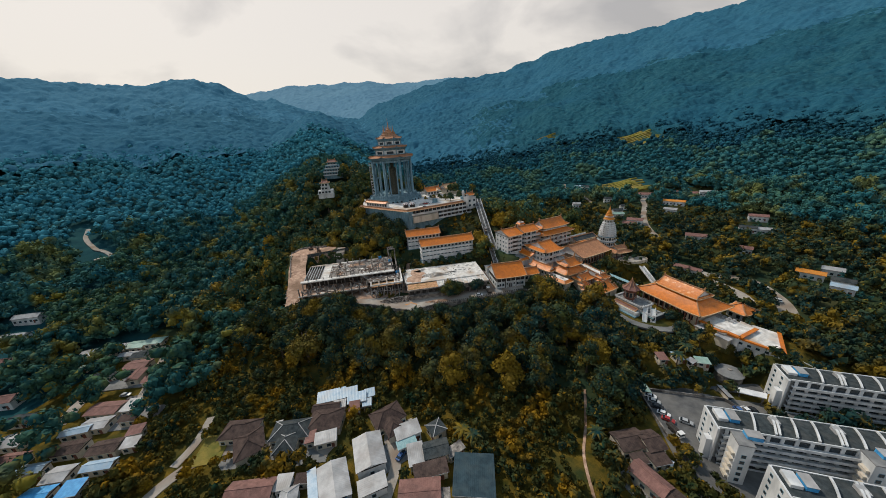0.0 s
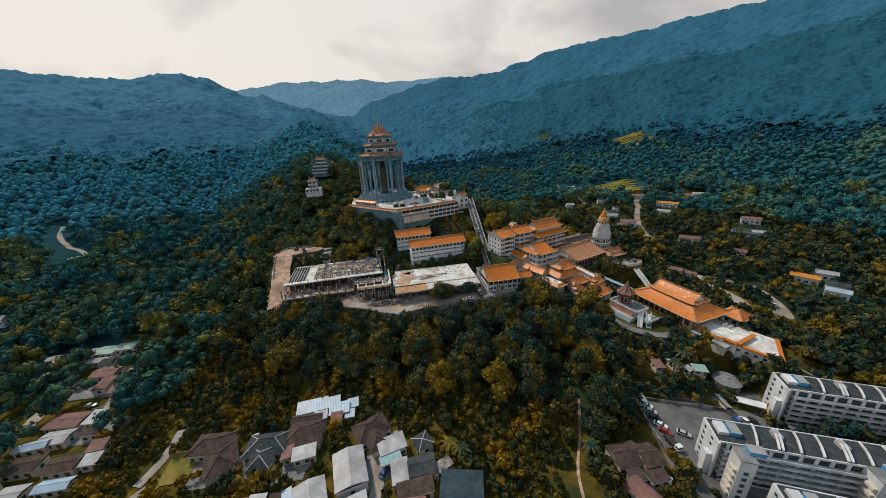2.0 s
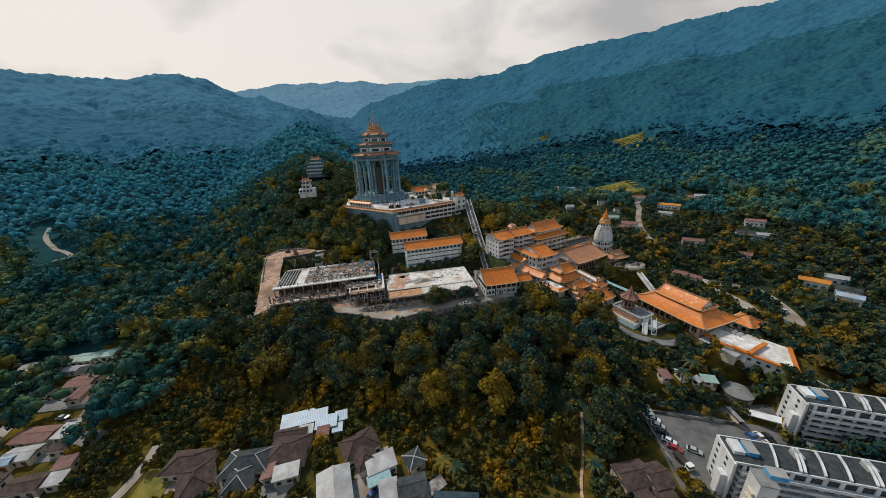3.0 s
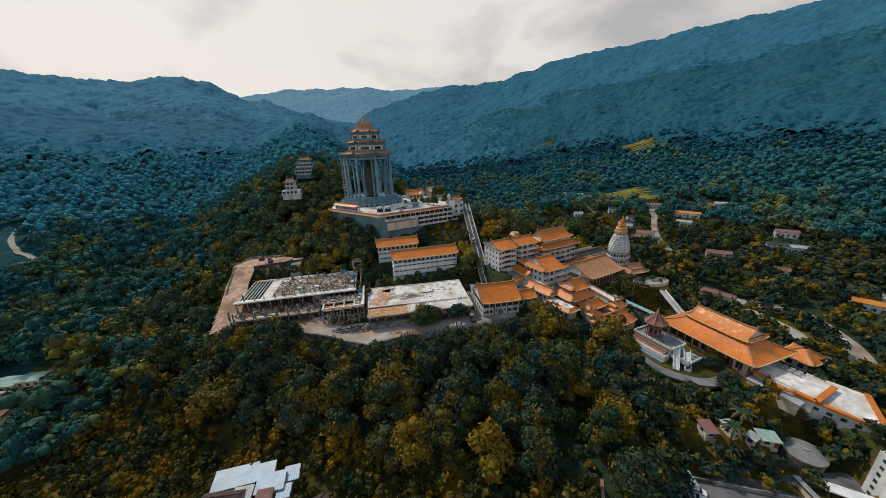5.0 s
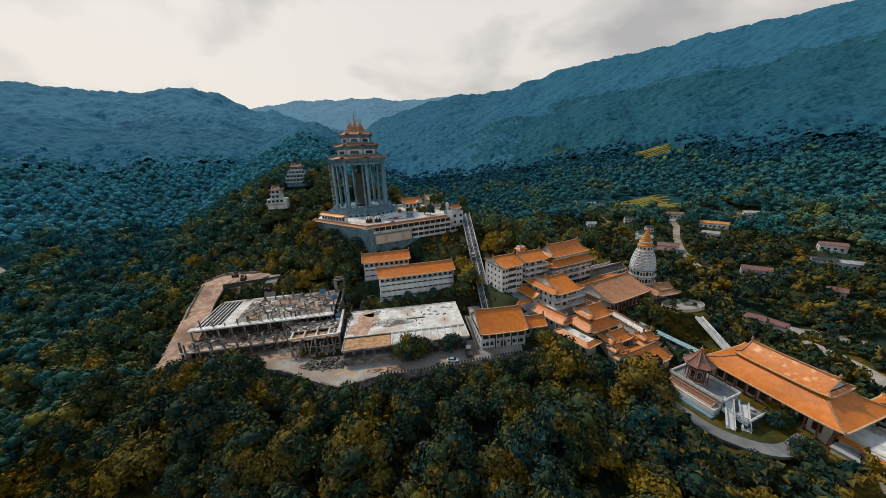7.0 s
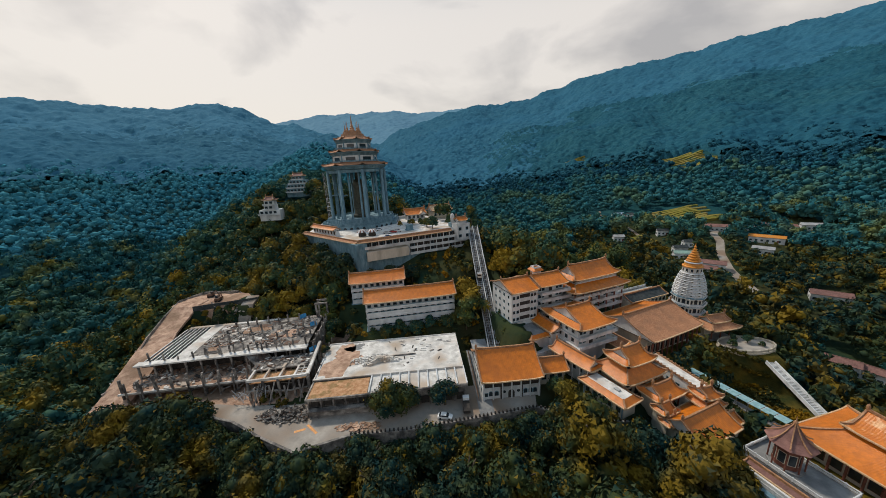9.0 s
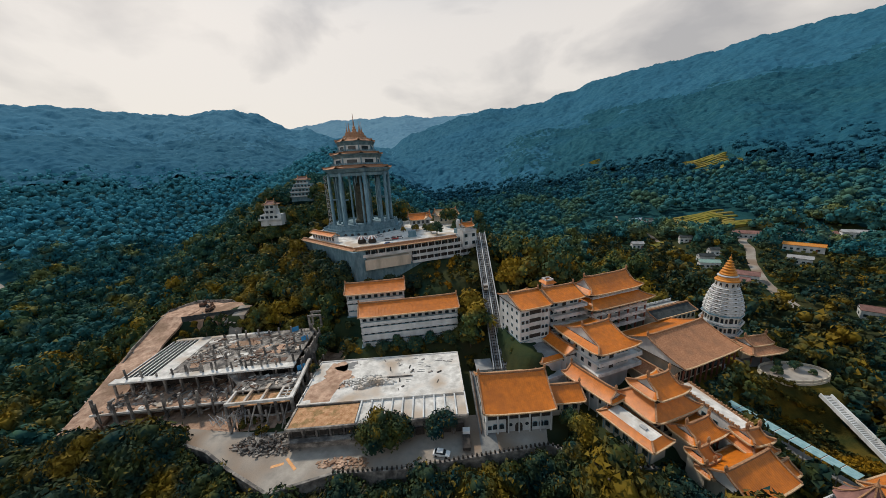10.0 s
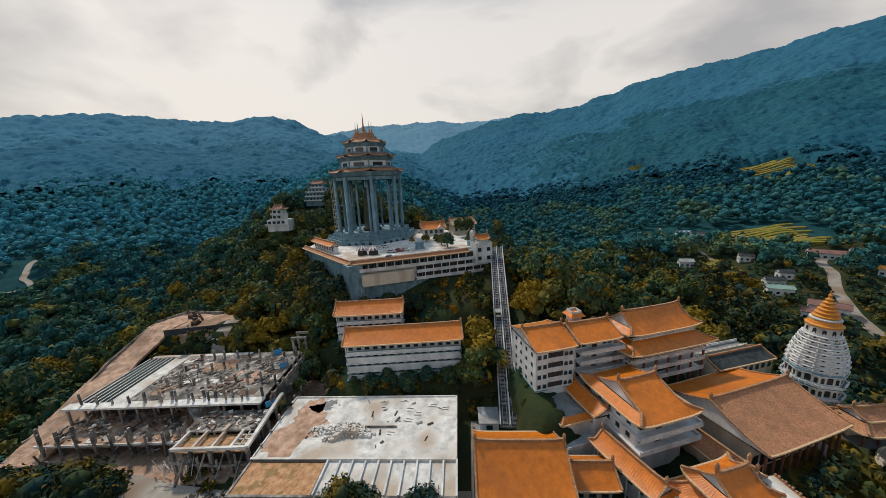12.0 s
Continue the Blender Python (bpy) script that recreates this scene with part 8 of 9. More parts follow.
# ---- the hillside houses beside the pavilion ----
def hill_house(x, y, z, rz, label, tiers, walls=None):
    t = thing("hillside_house", x, y, z, rz, label, "house")
    zz = 0.0
    for k, (L, D, h) in enumerate(tiers):
        part("storey", Shape().box(0, 0, zz - (4 if not k else 0), L, D, h + (4 if not k else 0)), walls or WHITE, t)
        part("balcony", Shape().box(0, -D / 2 - 0.6, zz - 0.2, L + 1.2, 1.6, 0.3), WHITE, t)
        rail(t, [(-L / 2 - 0.5, -D / 2 - 1.3, zz), (L / 2 + 0.5, -D / 2 - 1.3, zz)], 0.9)
        for i in range(int(L / 2.8)):
            window(t, -L / 2 + 1.5 + i * 2.8, -D / 2, zz + 0.7, 0, 1.7, 1.6)
        zz += h
    L, D, h = tiers[-1]
    gable_roof(t, L + 2, D + 2, zz, zz + 2.2, mat=RUSTROOF, lift=0.3, hip=0.4)
    plot(x, y, tiers[0][0] / 2 - 1, tiers[0][1] / 2 - 1, rz)


hill_house(-212, 309, 69.5, 28, "grey tiered hillside house with balconies and a red roof", ((19, 10, 3.4), (18, 9, 3.4), (14, 8, 3.4), (9, 6, 3.2)), GREYSTONE)
hill_house(-184, 252, 58.5, 28, "white hillside house with a flat front", ((13, 8, 3.2), (7, 6, 3.2), (6, 6, 3.2)))
plot(-200, 291, 16, 9, 30)
plot(-178, 243, 9, 6, 30)

# ---- masts on the far ridge ----
def mast(x, y, h):
    z = land_at(x, y)
    t = thing("radio_mast", x, y, z, 0, "thin lattice radio mast on the far ridge", "mast", "ridge masts")
    for dx, dy in ((-2, -2), (2, -2), (2, 2), (-2, 2)):
        part("leg", Shape().beam((dx, dy, -2), (dx * 0.1, dy * 0.1, h), 0.5, 0.5), STEEL, t)
    for k in range(8):
        q = k / 8
        r = 2 * (1 - 0.9 * q)
        part("brace", Shape().box(0, 0, h * q, 2 * r, 2 * r, 0.4), STEEL, t)


mast(-1392, 590, 62)
mast(-1366, 648, 50)


# ---- trees ----


def ball(level):
    bm = bmesh.new()
    bmesh.ops.create_icosphere(bm, subdivisions=level, radius=1.0)
    out = np.array([v.co[:] for v in bm.verts]), np.array([[v.index for v in f.verts] for f in bm.faces])
    bm.free()
    return out


def crown_arrays(seed, R, H, lobes, leaves, size, level=2, core=0.86):
    """An uneven crown: lumpy lobes with many leaf sprays standing off them. Triangles only."""
    g = np.random.default_rng(seed)
    bv, bf = ball(level)
    V, F, k = [], [], 0
    cs, rs = [], []
    for i in range(lobes):
        a, q = g.uniform(0, 2 * np.pi), np.sqrt(g.uniform(0, 1))
        c = np.array([R * 0.66 * q * np.cos(a), R * 0.66 * q * np.sin(a), H * (0.30 + 0.48 * (1 - q * q) * g.uniform(0.6, 1.1))])
        r = R * g.uniform(0.30, 0.46)
        cs.append(c)
        rs.append(r)
        bump = 1 + g.uniform(-0.22, 0.22, len(bv))
        V.append(c + bv * bump[:, None] * r * core * np.array([1, 1, 0.82]))
        F.append(bf + k)
        k += len(bv)
    cs, rs = np.array(cs), np.array(rs)
    if leaves:
        j = g.integers(0, lobes, leaves)
        d = g.normal(size=(leaves, 3))
        d[:, 2] = np.abs(d[:, 2]) * 0.9 - 0.25
        d /= np.linalg.norm(d, axis=1, keepdims=True)
        p = cs[j] + d * (rs[j] * g.uniform(0.82, 1.16, leaves))[:, None] * np.array([1, 1, 0.85])
        u = np.cross(d, g.normal(size=(leaves, 3)))
        u /= np.linalg.norm(u, axis=1, keepdims=True)
        w = np.cross(d, u) + d * g.uniform(-0.5, 0.5, (leaves, 1))
        s = size * g.uniform(0.6, 1.4, (leaves, 1))
        tri = np.stack([p - u * s, p + u * s * g.uniform(0.5, 1.0, (leaves, 1)) + w * s * 0.3, p + w * s * 1.2 + d * s * 0.4], 1)
        V.append(tri.reshape(-1, 3))
        F.append(np.arange(leaves * 3).reshape(-1, 3) + k)
    return np.concatenate(V), np.concatenate(F)


def tri_mesh(name, V, F, mat):
    me = bpy.data.meshes.new(name)
    me.vertices.add(len(V))
    me.vertices.foreach_set("co", np.asarray(V, np.float32).ravel())
    me.loops.add(len(F) * 3)
    me.loops.foreach_set("vertex_index", np.asarray(F, np.int32).ravel())
    me.polygons.add(len(F))
    me.polygons.foreach_set("loop_start", np.arange(0, len(F) * 3, 3, dtype=np.int32))
    me.materials.append(mat)
    me.update(calc_edges=True)
    me.validate()
    return me


def trunk_shape(seed, H, R):
    g = np.random.default_rng(seed)
    s = Shape().ring([(0.42, -1.2), (0.30, H * 0.3), (0.2, H * 0.62)], 7)
    for i in range(5):
        a, t = g.uniform(0, 2 * np.pi), g.uniform(0.35, 0.6)
        s.beam((0, 0, H * t * 0.8), (R * 0.5 * np.cos(a), R * 0.5 * np.sin(a), H * (t + 0.12)), 0.16, 0.16)
    return s


TREES = []
for _k, (_R, _H, _lobes) in enumerate(((4.2, 10.5, 15), (5.2, 12.0, 20), (3.4, 9.5, 12), (4.6, 13.5, 18), (3.0, 7.0, 10), (5.6, 10.5, 22))):
    _V, _F = crown_arrays(40 + _k, _R, _H, _lobes, 1900, 0.37, 1, 0.72)
    TREES.append((_R, _H, tri_mesh("crown", _V, _F, LEAF), trunk_shape(60 + _k, _H, _R).mesh("trunk", BARK)))


# Copies of the crowns whose leaf colour carries the sunlight.
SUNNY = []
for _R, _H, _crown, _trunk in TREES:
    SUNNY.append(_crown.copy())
    SUNNY[-1].materials[0] = LEAF_SUNLIT


def tree(x, y, kind, scale, turn, z=None, label="broad-leaved forest tree with a dense dark green crown", group="forest trees"):
    R, H, crown, trunk = TREES[kind]
    z = land_at(x, y) if z is None else z
    t = new("tree")
    t.empty_display_size = 0.5
    t.matrix_world = pose(x, y, z - 0.2, 0, 0, turn) @ Matrix.Diagonal((scale, scale, scale * (0.92 + 0.16 * ((x * 7.3 + y * 3.1) % 1)), 1))
    tagged(t, label, "tree", group)
    # Temple trees up the slope get the crowns painted as sunlit.
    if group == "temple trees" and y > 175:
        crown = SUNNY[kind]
    for nm, me in (("trunk", trunk), ("crown", crown)):
        ob = new(nm, me)
        ob.parent = t
    return t


def scatter(x0, x1, y0, y1, gap, seed, keep):
    """Points about gap apart, jittered, at which keep(x, y) holds."""
    g = np.random.default_rng(seed)
    nx, ny = int((x1 - x0) / gap), int((y1 - y0) / (gap * 0.87))
    i, j = np.meshgrid(np.arange(nx), np.arange(ny))
    x = x0 + (i + 0.5 * (j % 2) + g.uniform(-0.42, 0.42, i.shape)) * gap
    y = y0 + (j + g.uniform(-0.42, 0.42, i.shape)) * gap * 0.87
    x, y = x.ravel(), y.ravel()
    ok = keep(x, y)
    return x[ok], y[ok], g


def front_edge(x):
    """The line of the plateau's front wall."""
    return np.interp(x, (-150, -128, -122, -109.5, -97, -76, -62, -51, -37, -24, -4, 46), (118, 130, 132.5, 137.5, 139.5, 138.4, 137.4, 146.6, 152.6, 160, 171, 200))


def in_front(x, y):
    return (y < np.minimum(front_edge(x) - 1.6, 171)) & (y > 102 + 4 * ripple(x, y, 3))


def top_limit(x, y):
    """How high crowns may stand here: low below the plateau's edge, so that the road shows over them."""
    gap = front_edge(x) - y
    return np.where((gap < 14) & (gap > -3), np.where(x < -96, 21.0, 14.4) + 1.2 * ripple(x, y, 3), 300.0)


nx_, ny_, g_ = scatter(-150, 52, 98, 172, 10.4, 3, lambda x, y: in_front(x, y) & free_of_plots(x, y, 2.0))
for _x, _y in zip(nx_, ny_):
    _k, _s = int(g_.integers(0, 6)), g_.uniform(1.25, 2.15)
    _room = float(top_limit(np.array([_x]), np.array([_y]))[0]) - land_at(_x, _y)
    if _room > 1.2:
        tree(_x, _y, _k, max(0.3, min(_s, _room / (TREES[_k][1] * 0.86))), g_.uniform(0, 360))

# single trees that stand out beside the buildings
for _x, _y, _k, _s, _zz in ((-45.5, 158.6, 5, 1.2, 12.6), (-41.5, 160.2, 0, 1.2, 12.6), (-30.2, 165.8, 0, 1.1, 13.0), (4.0, 176.0, 3, 1.0, 10.0), (8.5, 170.5, 3, 1.08, 6.0), (2.0, 170.0, 1, 1.0, 6.0), (1.5, 180.6, 0, 0.72, 13.0),
                            (25.0, 168.5, 1, 1.05, 6.0), (31.0, 164.5, 3, 1.0, 4.5), (21.5, 167.0, 5, 1.0, 6.0), (27.0, 161.0, 1, 1.0, 4.0), (71.5, 166.5, 5, 1.15, 3.0), (3.5, 171.5, 3, 1.35, 3.0), (-2.5, 168.5, 1, 1.2, 3.0), (22.5, 166.5, 3, 1.25, 4.0), (30.0, 168.0, 5, 1.25, 4.0), (37.0, 165.0, 1, 1.3, 3.0), (27.0, 158.0, 1, 1.4, 0.0), (14.0, 165.0, 3, 1.2, 2.0), (60.5, 221.5, 4, 0.5, 14.9), (66.5, 225.5, 0, 0.45, 14.9), (62.5, 226.0, 4, 0.4, 14.9), (70.0, 224.0, 4, 0.35, 14.9), (22.5, 174.0, 1, 1.05, 4.0), (26.5, 167.5, 3, 1.1, 3.5), (42.6, 168.5, 1, 0.75, 5.0), (11.5, 170.5, 1, 1.15, 5.0), (16.0, 164.5, 5, 1.2, 3.5), (5.0, 178.5, 1, 0.7, 9.0), (34.0, 160.0, 1, 1.1, 3.0), (-78.6, 171.6, 4, 0.55, 19.3),
                            (-64.0, 191.2, 0, 0.82, 16.5), (-59.0, 193.6, 2, 0.95, 16.5), (-53.5, 196.2, 0, 0.9, 16.5), (-48.0, 199.6, 2, 0.95, 17.0), (-43.0, 203.0, 0, 0.85, 17.5), (-38.5, 206.5, 1, 0.85, 18.0), (-69.0, 189.0, 2, 0.7, 16.0), (-34.5, 205.0, 2, 0.8, 18.0), (-37.0, 212.0, 3, 0.66, 22.0),
                            (-88.0, 188.0, 0, 0.9, 17.0), (-94.0, 193.0, 1, 0.85, 19.0), (-85.0, 181.5, 2, 0.75, 16.0), (-102.0, 197.0, 0, 0.8, 21.0), (-120.0, 184.0, 4, 0.85, 23.0), (-114.5, 189.5, 0, 0.6, 23.0), (-126.5, 181.5, 4, 0.7, 23.5),
                            (-66.5, 252.0, 1, 0.70, 50.4), (-72.0, 256.5, 4, 0.85, 50.4), (-84.0, 262.0, 4, 0.7, 50.4), (-80.0, 266.0, 4, 0.6, 50.4), (-77.0, 261.0, 4, 0.6, 50.4), (-90.0, 258.0, 4, 0.5, 50.4), (-136.0, 181.5, 5, 0.8, 18.5), (-133.0, 192.0, 1, 0.8, 18.0), (-118.0, 187.5, 5, 0.75, 16.0), (-126.0, 184.0, 0, 0.7, 17.0), (-108.0, 194.0, 1, 0.9, 17.0), (-98.0, 197.0, 3, 0.8, 16.0), (-115.0, 203.0, 1, 0.9, 22.0), (-203.0, 290.0, 1, 0.6, 58.0), (-212.0, 293.0, 3, 0.5, 58.0), (-221.0, 297.0, 5, 0.6, 58.0), (-230.0, 301.0, 1, 0.8, 58.0), (-193.0, 291.0, 3, 0.8, 57.0), (-143.0, 178.5, 4, 0.55, 24.5), (-140.5, 171.5, 2, 0.5, 22.0), (-133.0, 176.0, 4, 0.5, 23.0), (-146.5, 170.0, 4, 0.45, 22.5), (-140.0, 176.5, 4, 0.6, 24.0), (-135.5, 172.5, 0, 0.5, 23.5), (-145.0, 174.0, 4, 0.5, 24.5), (-137.0, 178.5, 2, 0.5, 25.0), (-186.0, 240.0, 1, 1.0, 42.0), (-196.0, 238.0, 3, 1.1, 40.0), (-179.0, 244.0, 5, 1.2, 44.0), (-55.0, 291.0, 3, 1.0, 47.0), (-88.0, 266.0, 4, 0.45, 50.4), (-21.0, 199.0, 4, 0.5, 16.0), (-18.6, 203.5, 4, 0.5, 22.0), (-18.0, 199.5, 4, 0.5, 20.5), (-20.8, 207.5, 2, 0.4, 23.5), (-16.8, 196.5, 4, 0.5, 17.5), (-22.6, 212.5, 2, 0.42, 25.5), (-24.5, 217.5, 4, 0.5, 28.0), (96.0, 139.5, 0, 0.8, -2.5), (90.5, 143.5, 2, 0.9, -1.0), (104.5, 138.0, 1, 0.7, -3.0), (86.0, 147.0, 5, 0.7, 0.0), (76.0, 141.0, 1, 0.8, -3.5), (69.0, 146.0, 3, 0.8, -1.0), (67.9, 161.8, 5, 0.62, 7.3), (69.0, 152.2, 1, 0.8, 4.1), (74.9, 147.3, 5, 0.8, 3.4), (54.4, 144.3, 3, 0.8, 3.6), (41.6, 139.4, 1, 0.9, 3.6)):
    tree(_x, _y, _k, _s, (_x * 37) % 360, _zz, "broad-leaved tree standing beside the temple buildings", "temple trees")

# tall trees below the left end of the plateau
g_ = np.random.default_rng(73)
for _i in range(18):
    _x = -128 + (_i % 9) * 3.9 + g_.uniform(-1, 1)
    _y = float(front_edge(np.array([_x]))[0]) - 3.5 - 6.0 * (_i // 9) + g_.uniform(-1, 1)
    _k = int(g_.integers(0, 6))
    _s = min(2.0, (20.5 - 0.06 * (_x + 112) ** 2 / 10 - 2.5 * (_i // 9) + g_.uniform(-2, 1) - land_at(_x, _y)) / (TREES[_k][1] * 0.8))
    tree(_x, _y, _k, _s, g_.uniform(0, 360))

# trees along the front of the plateau wall
for _i in range(23):
    _x = -95 + _i * 4.0 + g_.uniform(-0.8, 0.8)
    _y = float(front_edge(np.array([_x]))[0]) - 2.6 - 1.6 * (_i % 2)
    _k = int(g_.integers(0, 6))
    _s = min(1.6, max(0.3, (13.6 + 2.4 * g_.uniform() ** 2 - land_at(_x, _y)) / (TREES[_k][1] * 0.8)))
    tree(_x, _y, _k, _s, g_.uniform(0, 360))

# tall trees at the foot of the terrace and of its wing wall
g_ = np.random.default_rng(71)
for _i in range(26):
    if _i < 13:
        _u, _v, _top, _c = -30 + _i * 4.9, -5.0 - 2.4 * (_i % 2), 37.6 + g_.uniform(-2.0, 0.5), (-69.0, 233.8, 45)
    else:
        _u, _v, _top, _c = -29 + (_i - 13) * 4.4, -4.5 - 3.0 * (_i % 2), 49.0 - 0.55 * (_i - 13) + g_.uniform(-1.5, 0.8), (-114.0, 222.0, -20.6)
    _a = radians(_c[2])
    _x, _y = _c[0] + _u * math.cos(_a) - _v * math.sin(_a), _c[1] + _u * math.sin(_a) + _v * math.cos(_a)
    _k = int(g_.integers(0, 4))
    _s = (_top - land_at(_x, _y)) / (TREES[_k][1] * 0.76)
    if 0.12 < _s < 3.6:
        tree(_x, _y, _k, _s, g_.uniform(0, 360), None, "tall leafy tree at the foot of the terrace wall", "terrace trees")

# gardens between the houses
sx_, sy_, g_ = scatter(-150, 66, 32, 108, 8.6, 21, lambda x, y: (y < 104) & free_of_plots(x, y, 1.0) & ~((np.abs(x + 111) < 6) & (np.abs(y - 58) < 7)))
for _x, _y in list(zip(sx_, sy_))[::3]:
    _k = int(g_.choice((0, 2, 4, 4, 5)))
    tree(_x, _y, _k, g_.uniform(0.36, 0.8), g_.uniform(0, 360), None, "small garden tree with olive and yellow leaves", "garden trees")


def hedge(x0, y0, x1, y1, seed):
    """A clipped hedge row on the garden terraces: a line of small leafy clumps."""
    g = np.random.default_rng(seed)
    n = max(6, int(math.hypot(x1 - x0, y1 - y0) / 1.1))
    V, F, k = [], [], 0
    for i in range(n):
        pv, pf = crown_arrays(seed * 50 + i, 1.25, 2.6, 2, 34, 0.42, 1, 0.9)
        x, y = x0 + (x1 - x0) * i / n, y0 + (y1 - y0) * i / n
        V.append(pv + np.array([x - x0 + g.uniform(-0.2, 0.2), y - y0 + g.uniform(-0.2, 0.2), land_at(x, y) - land_at(x0, y0)]))
        F.append(pf + k)
        k += len(pv)
    ob = new("hedge", tri_mesh("hedge", np.concatenate(V), np.concatenate(F), LEAF_SCRUB))
    ob.matrix_world = pose(x0, y0, land_at(x0, y0) + 0.1)
    tagged(ob, "low green hedge row on the garden terraces", "hedge", "terraced hedges")


for _i in range(15):
    _q = _i / 14
    _x, _y = 59.5 + 1.5 * _q, 217.0 - 29.0 * _q
    hedge(_x - 5.5 + 3 * _q, _y + 1.5, _x + 9.5 - 2 * _q, _y - 1.0 + 0.8 * math.sin(_i * 1.7), 200 + _i)
plot(63, 203, 9, 17, -5)


def palm(x, y, h, turn):
    """A palm: a ringed trunk and a head of arched, drooping fronds."""
    t = thing("palm", x, y, land_at(x, y) - 0.2, turn, "palm with a thin trunk and orange-tinged fronds", "palm", "palms")
    part("trunk", Shape().ring([(0.28, 0), (0.2, h * 0.5), (0.17, h)], 8), BARK, t)
    for i in range(14):
        a, s = 2 * math.pi * i / 14 + 0.2 * (i % 3), Shape()
        ln, rise = 3.0 + 0.5 * (i % 3), 0.9 - 0.5 * (i % 2)
        pts = [(ln * q * math.cos(a), ln * q * math.sin(a), h + rise * 2.2 * q - 2.6 * q * q) for q in (0, 0.25, 0.5, 0.75, 1)]
        wd = (0.1, 0.55, 0.6, 0.45, 0.05)
        sx, sy = -math.sin(a), math.cos(a)
        for (p, w0), (q_, w1) in zip(zip(pts, wd), zip(pts[1:], wd[1:])):
            for sg in (-1, 1):
                s.face(p, q_, (q_[0] + sg * w1 * sx, q_[1] + sg * w1 * sy, q_[2] - 0.25 * w1), (p[0] + sg * w0 * sx, p[1] + sg * w0 * sy, p[2] - 0.25 * w0))
        part("frond", s, LEAF, t)
    return t


for _x, _y, _h in ((-22.0, 82.4, 6.0), (-18.1, 81.8, 5.6), (23.5, 91.8, 6.5), (26.9, 100.8, 6.0), (60.5, 131.0, 6.0), (-29.5, 212.0, 6.0), (-27.5, 207.5, 5.5), (66.0, 138.0, 5.0), (12.0, 163.0, 8.0), (26.9, 82.9, 5.5)):
    palm(_x, _y, _h, (_x * 53) % 360)


def woods(name, pts, variants, mat, lo, hi, seed, label, sink=0.5):
    """Many crowns in one mesh: woods in which nobody could count the trees."""
    x, y = pts
    g = np.random.default_rng(seed)
    z = land(x, y)
    pick = g.integers(0, len(variants), len(x))
    sc, tn = g.uniform(lo, hi, len(x)) if np.isscalar(lo) else lo * g.uniform(0.8, 1.25, len(x)), g.uniform(0, 2 * np.pi, len(x))
    V, F, k = [], [], 0
    for v in range(len(variants)):
        i = np.where(pick == v)[0]
        if not len(i):
            continue
        pv, pf = variants[v]
        c, s = np.cos(tn[i])[:, None], np.sin(tn[i])[:, None]
        px = (pv[:, 0] * c - pv[:, 1] * s) * sc[i][:, None] + x[i][:, None]
        py = (pv[:, 0] * s + pv[:, 1] * c) * sc[i][:, None] + y[i][:, None]
        pz = pv[:, 2] * sc[i][:, None] * g.uniform(0.8, 1.2, (len(i), 1)) + z[i][:, None] - sink
        V.append(np.stack([px, py, pz], -1).reshape(-1, 3))
        F.append((pf[None] + (np.arange(len(i)) * len(pv))[:, None, None] + k).reshape(-1, 3))
        k += len(i) * len(pv)
    ob = new(name, tri_mesh(name, np.concatenate(V), np.concatenate(F), mat))
    return tagged(ob, label, "woods", kind="stuff")


def seen_sector(x, y):
    """The half of the land that lies ahead of the flight, with a margin."""
    a = np.degrees(np.arctan2(x, y - 20))
    return (a > -88) & (a < 62)


def smooth_woods(ob):
    ob.data.shade_smooth()
    return ob


MID = [crown_arrays(80 + k, R * 1.15, H, 6, 160, 0.95, 1, 0.8) for k, (R, H) in enumerate(((4.8, 11), (5.6, 12), (4.0, 9.5), (5.0, 14), (6.2, 12.5)))]
SPUR = [crown_arrays(100 + k, R, H, 13, 600, 0.6, 1, 0.72) for k, (R, H) in enumerate(((4.8, 11), (5.6, 12), (4.0, 9.5), (5.0, 13), (6.0, 12)))]
mx_, my_, _ = scatter(-430, 330, -10, 470, 8.0, 11, lambda x, y: free_of_plots(x, y, 2.2) & ~((x > -150) & (x < 52) & in_front(x, y)) & ~((y < 104) & (x > -146) & (x < 143)) & ~((x > 36) & (x < 140) & (y < 240)) & seen_sector(x, y) & (np.hypot(x, y - 80) < 420))
_low = np.clip((top_limit(mx_, my_) - land(mx_, my_)) / 11.0, 0.3, 1.2)
_low = np.minimum(_low, 1.0 + 0.3 * ripple(mx_ * 2, my_ * 2, 3))
_near = (mx_ > -215) & (mx_ < 45) & (my_ > 130) & (my_ < 345)
tx_, ty_, _ = scatter(-215, 45, 130, 345, 8.6, 14, lambda x, y: free_of_plots(x, y, 3.4) & ~((x > -150) & in_front(x, y)) & ~((x > 36) & (y < 240)))
_tall = np.clip(np.minimum((top_limit(tx_, ty_) - land(tx_, ty_)) / 11.0, 1.3 + 0.3 * ripple(tx_ * 2, ty_ * 2, 3)), 0.3, 1.7)
woods("temple_woods", (tx_, ty_), SPUR, LEAF_SUNLIT, _tall, 0, 24, "dense olive trees round the temple, sunlight painted golden in the leaves")
_few = _near & (np.arange(len(mx_)) % 2 == 0)
woods("temple_underwood", (mx_[_few], my_[_few]), MID, LEAF, _low[_few] * 0.8, 0, 35, "lower dark green trees between the tall ones")
_vale = ~_near & (mx_ > 10) & (np.hypot(mx_, my_ - 80) < 330)
woods("valley_woods", (mx_[_vale], my_[_vale]), MID, LEAF, _low[_vale] * 0.9, 0, 29, "olive and green trees in the valley beside the temple")
_rest = ~_near & ~_vale
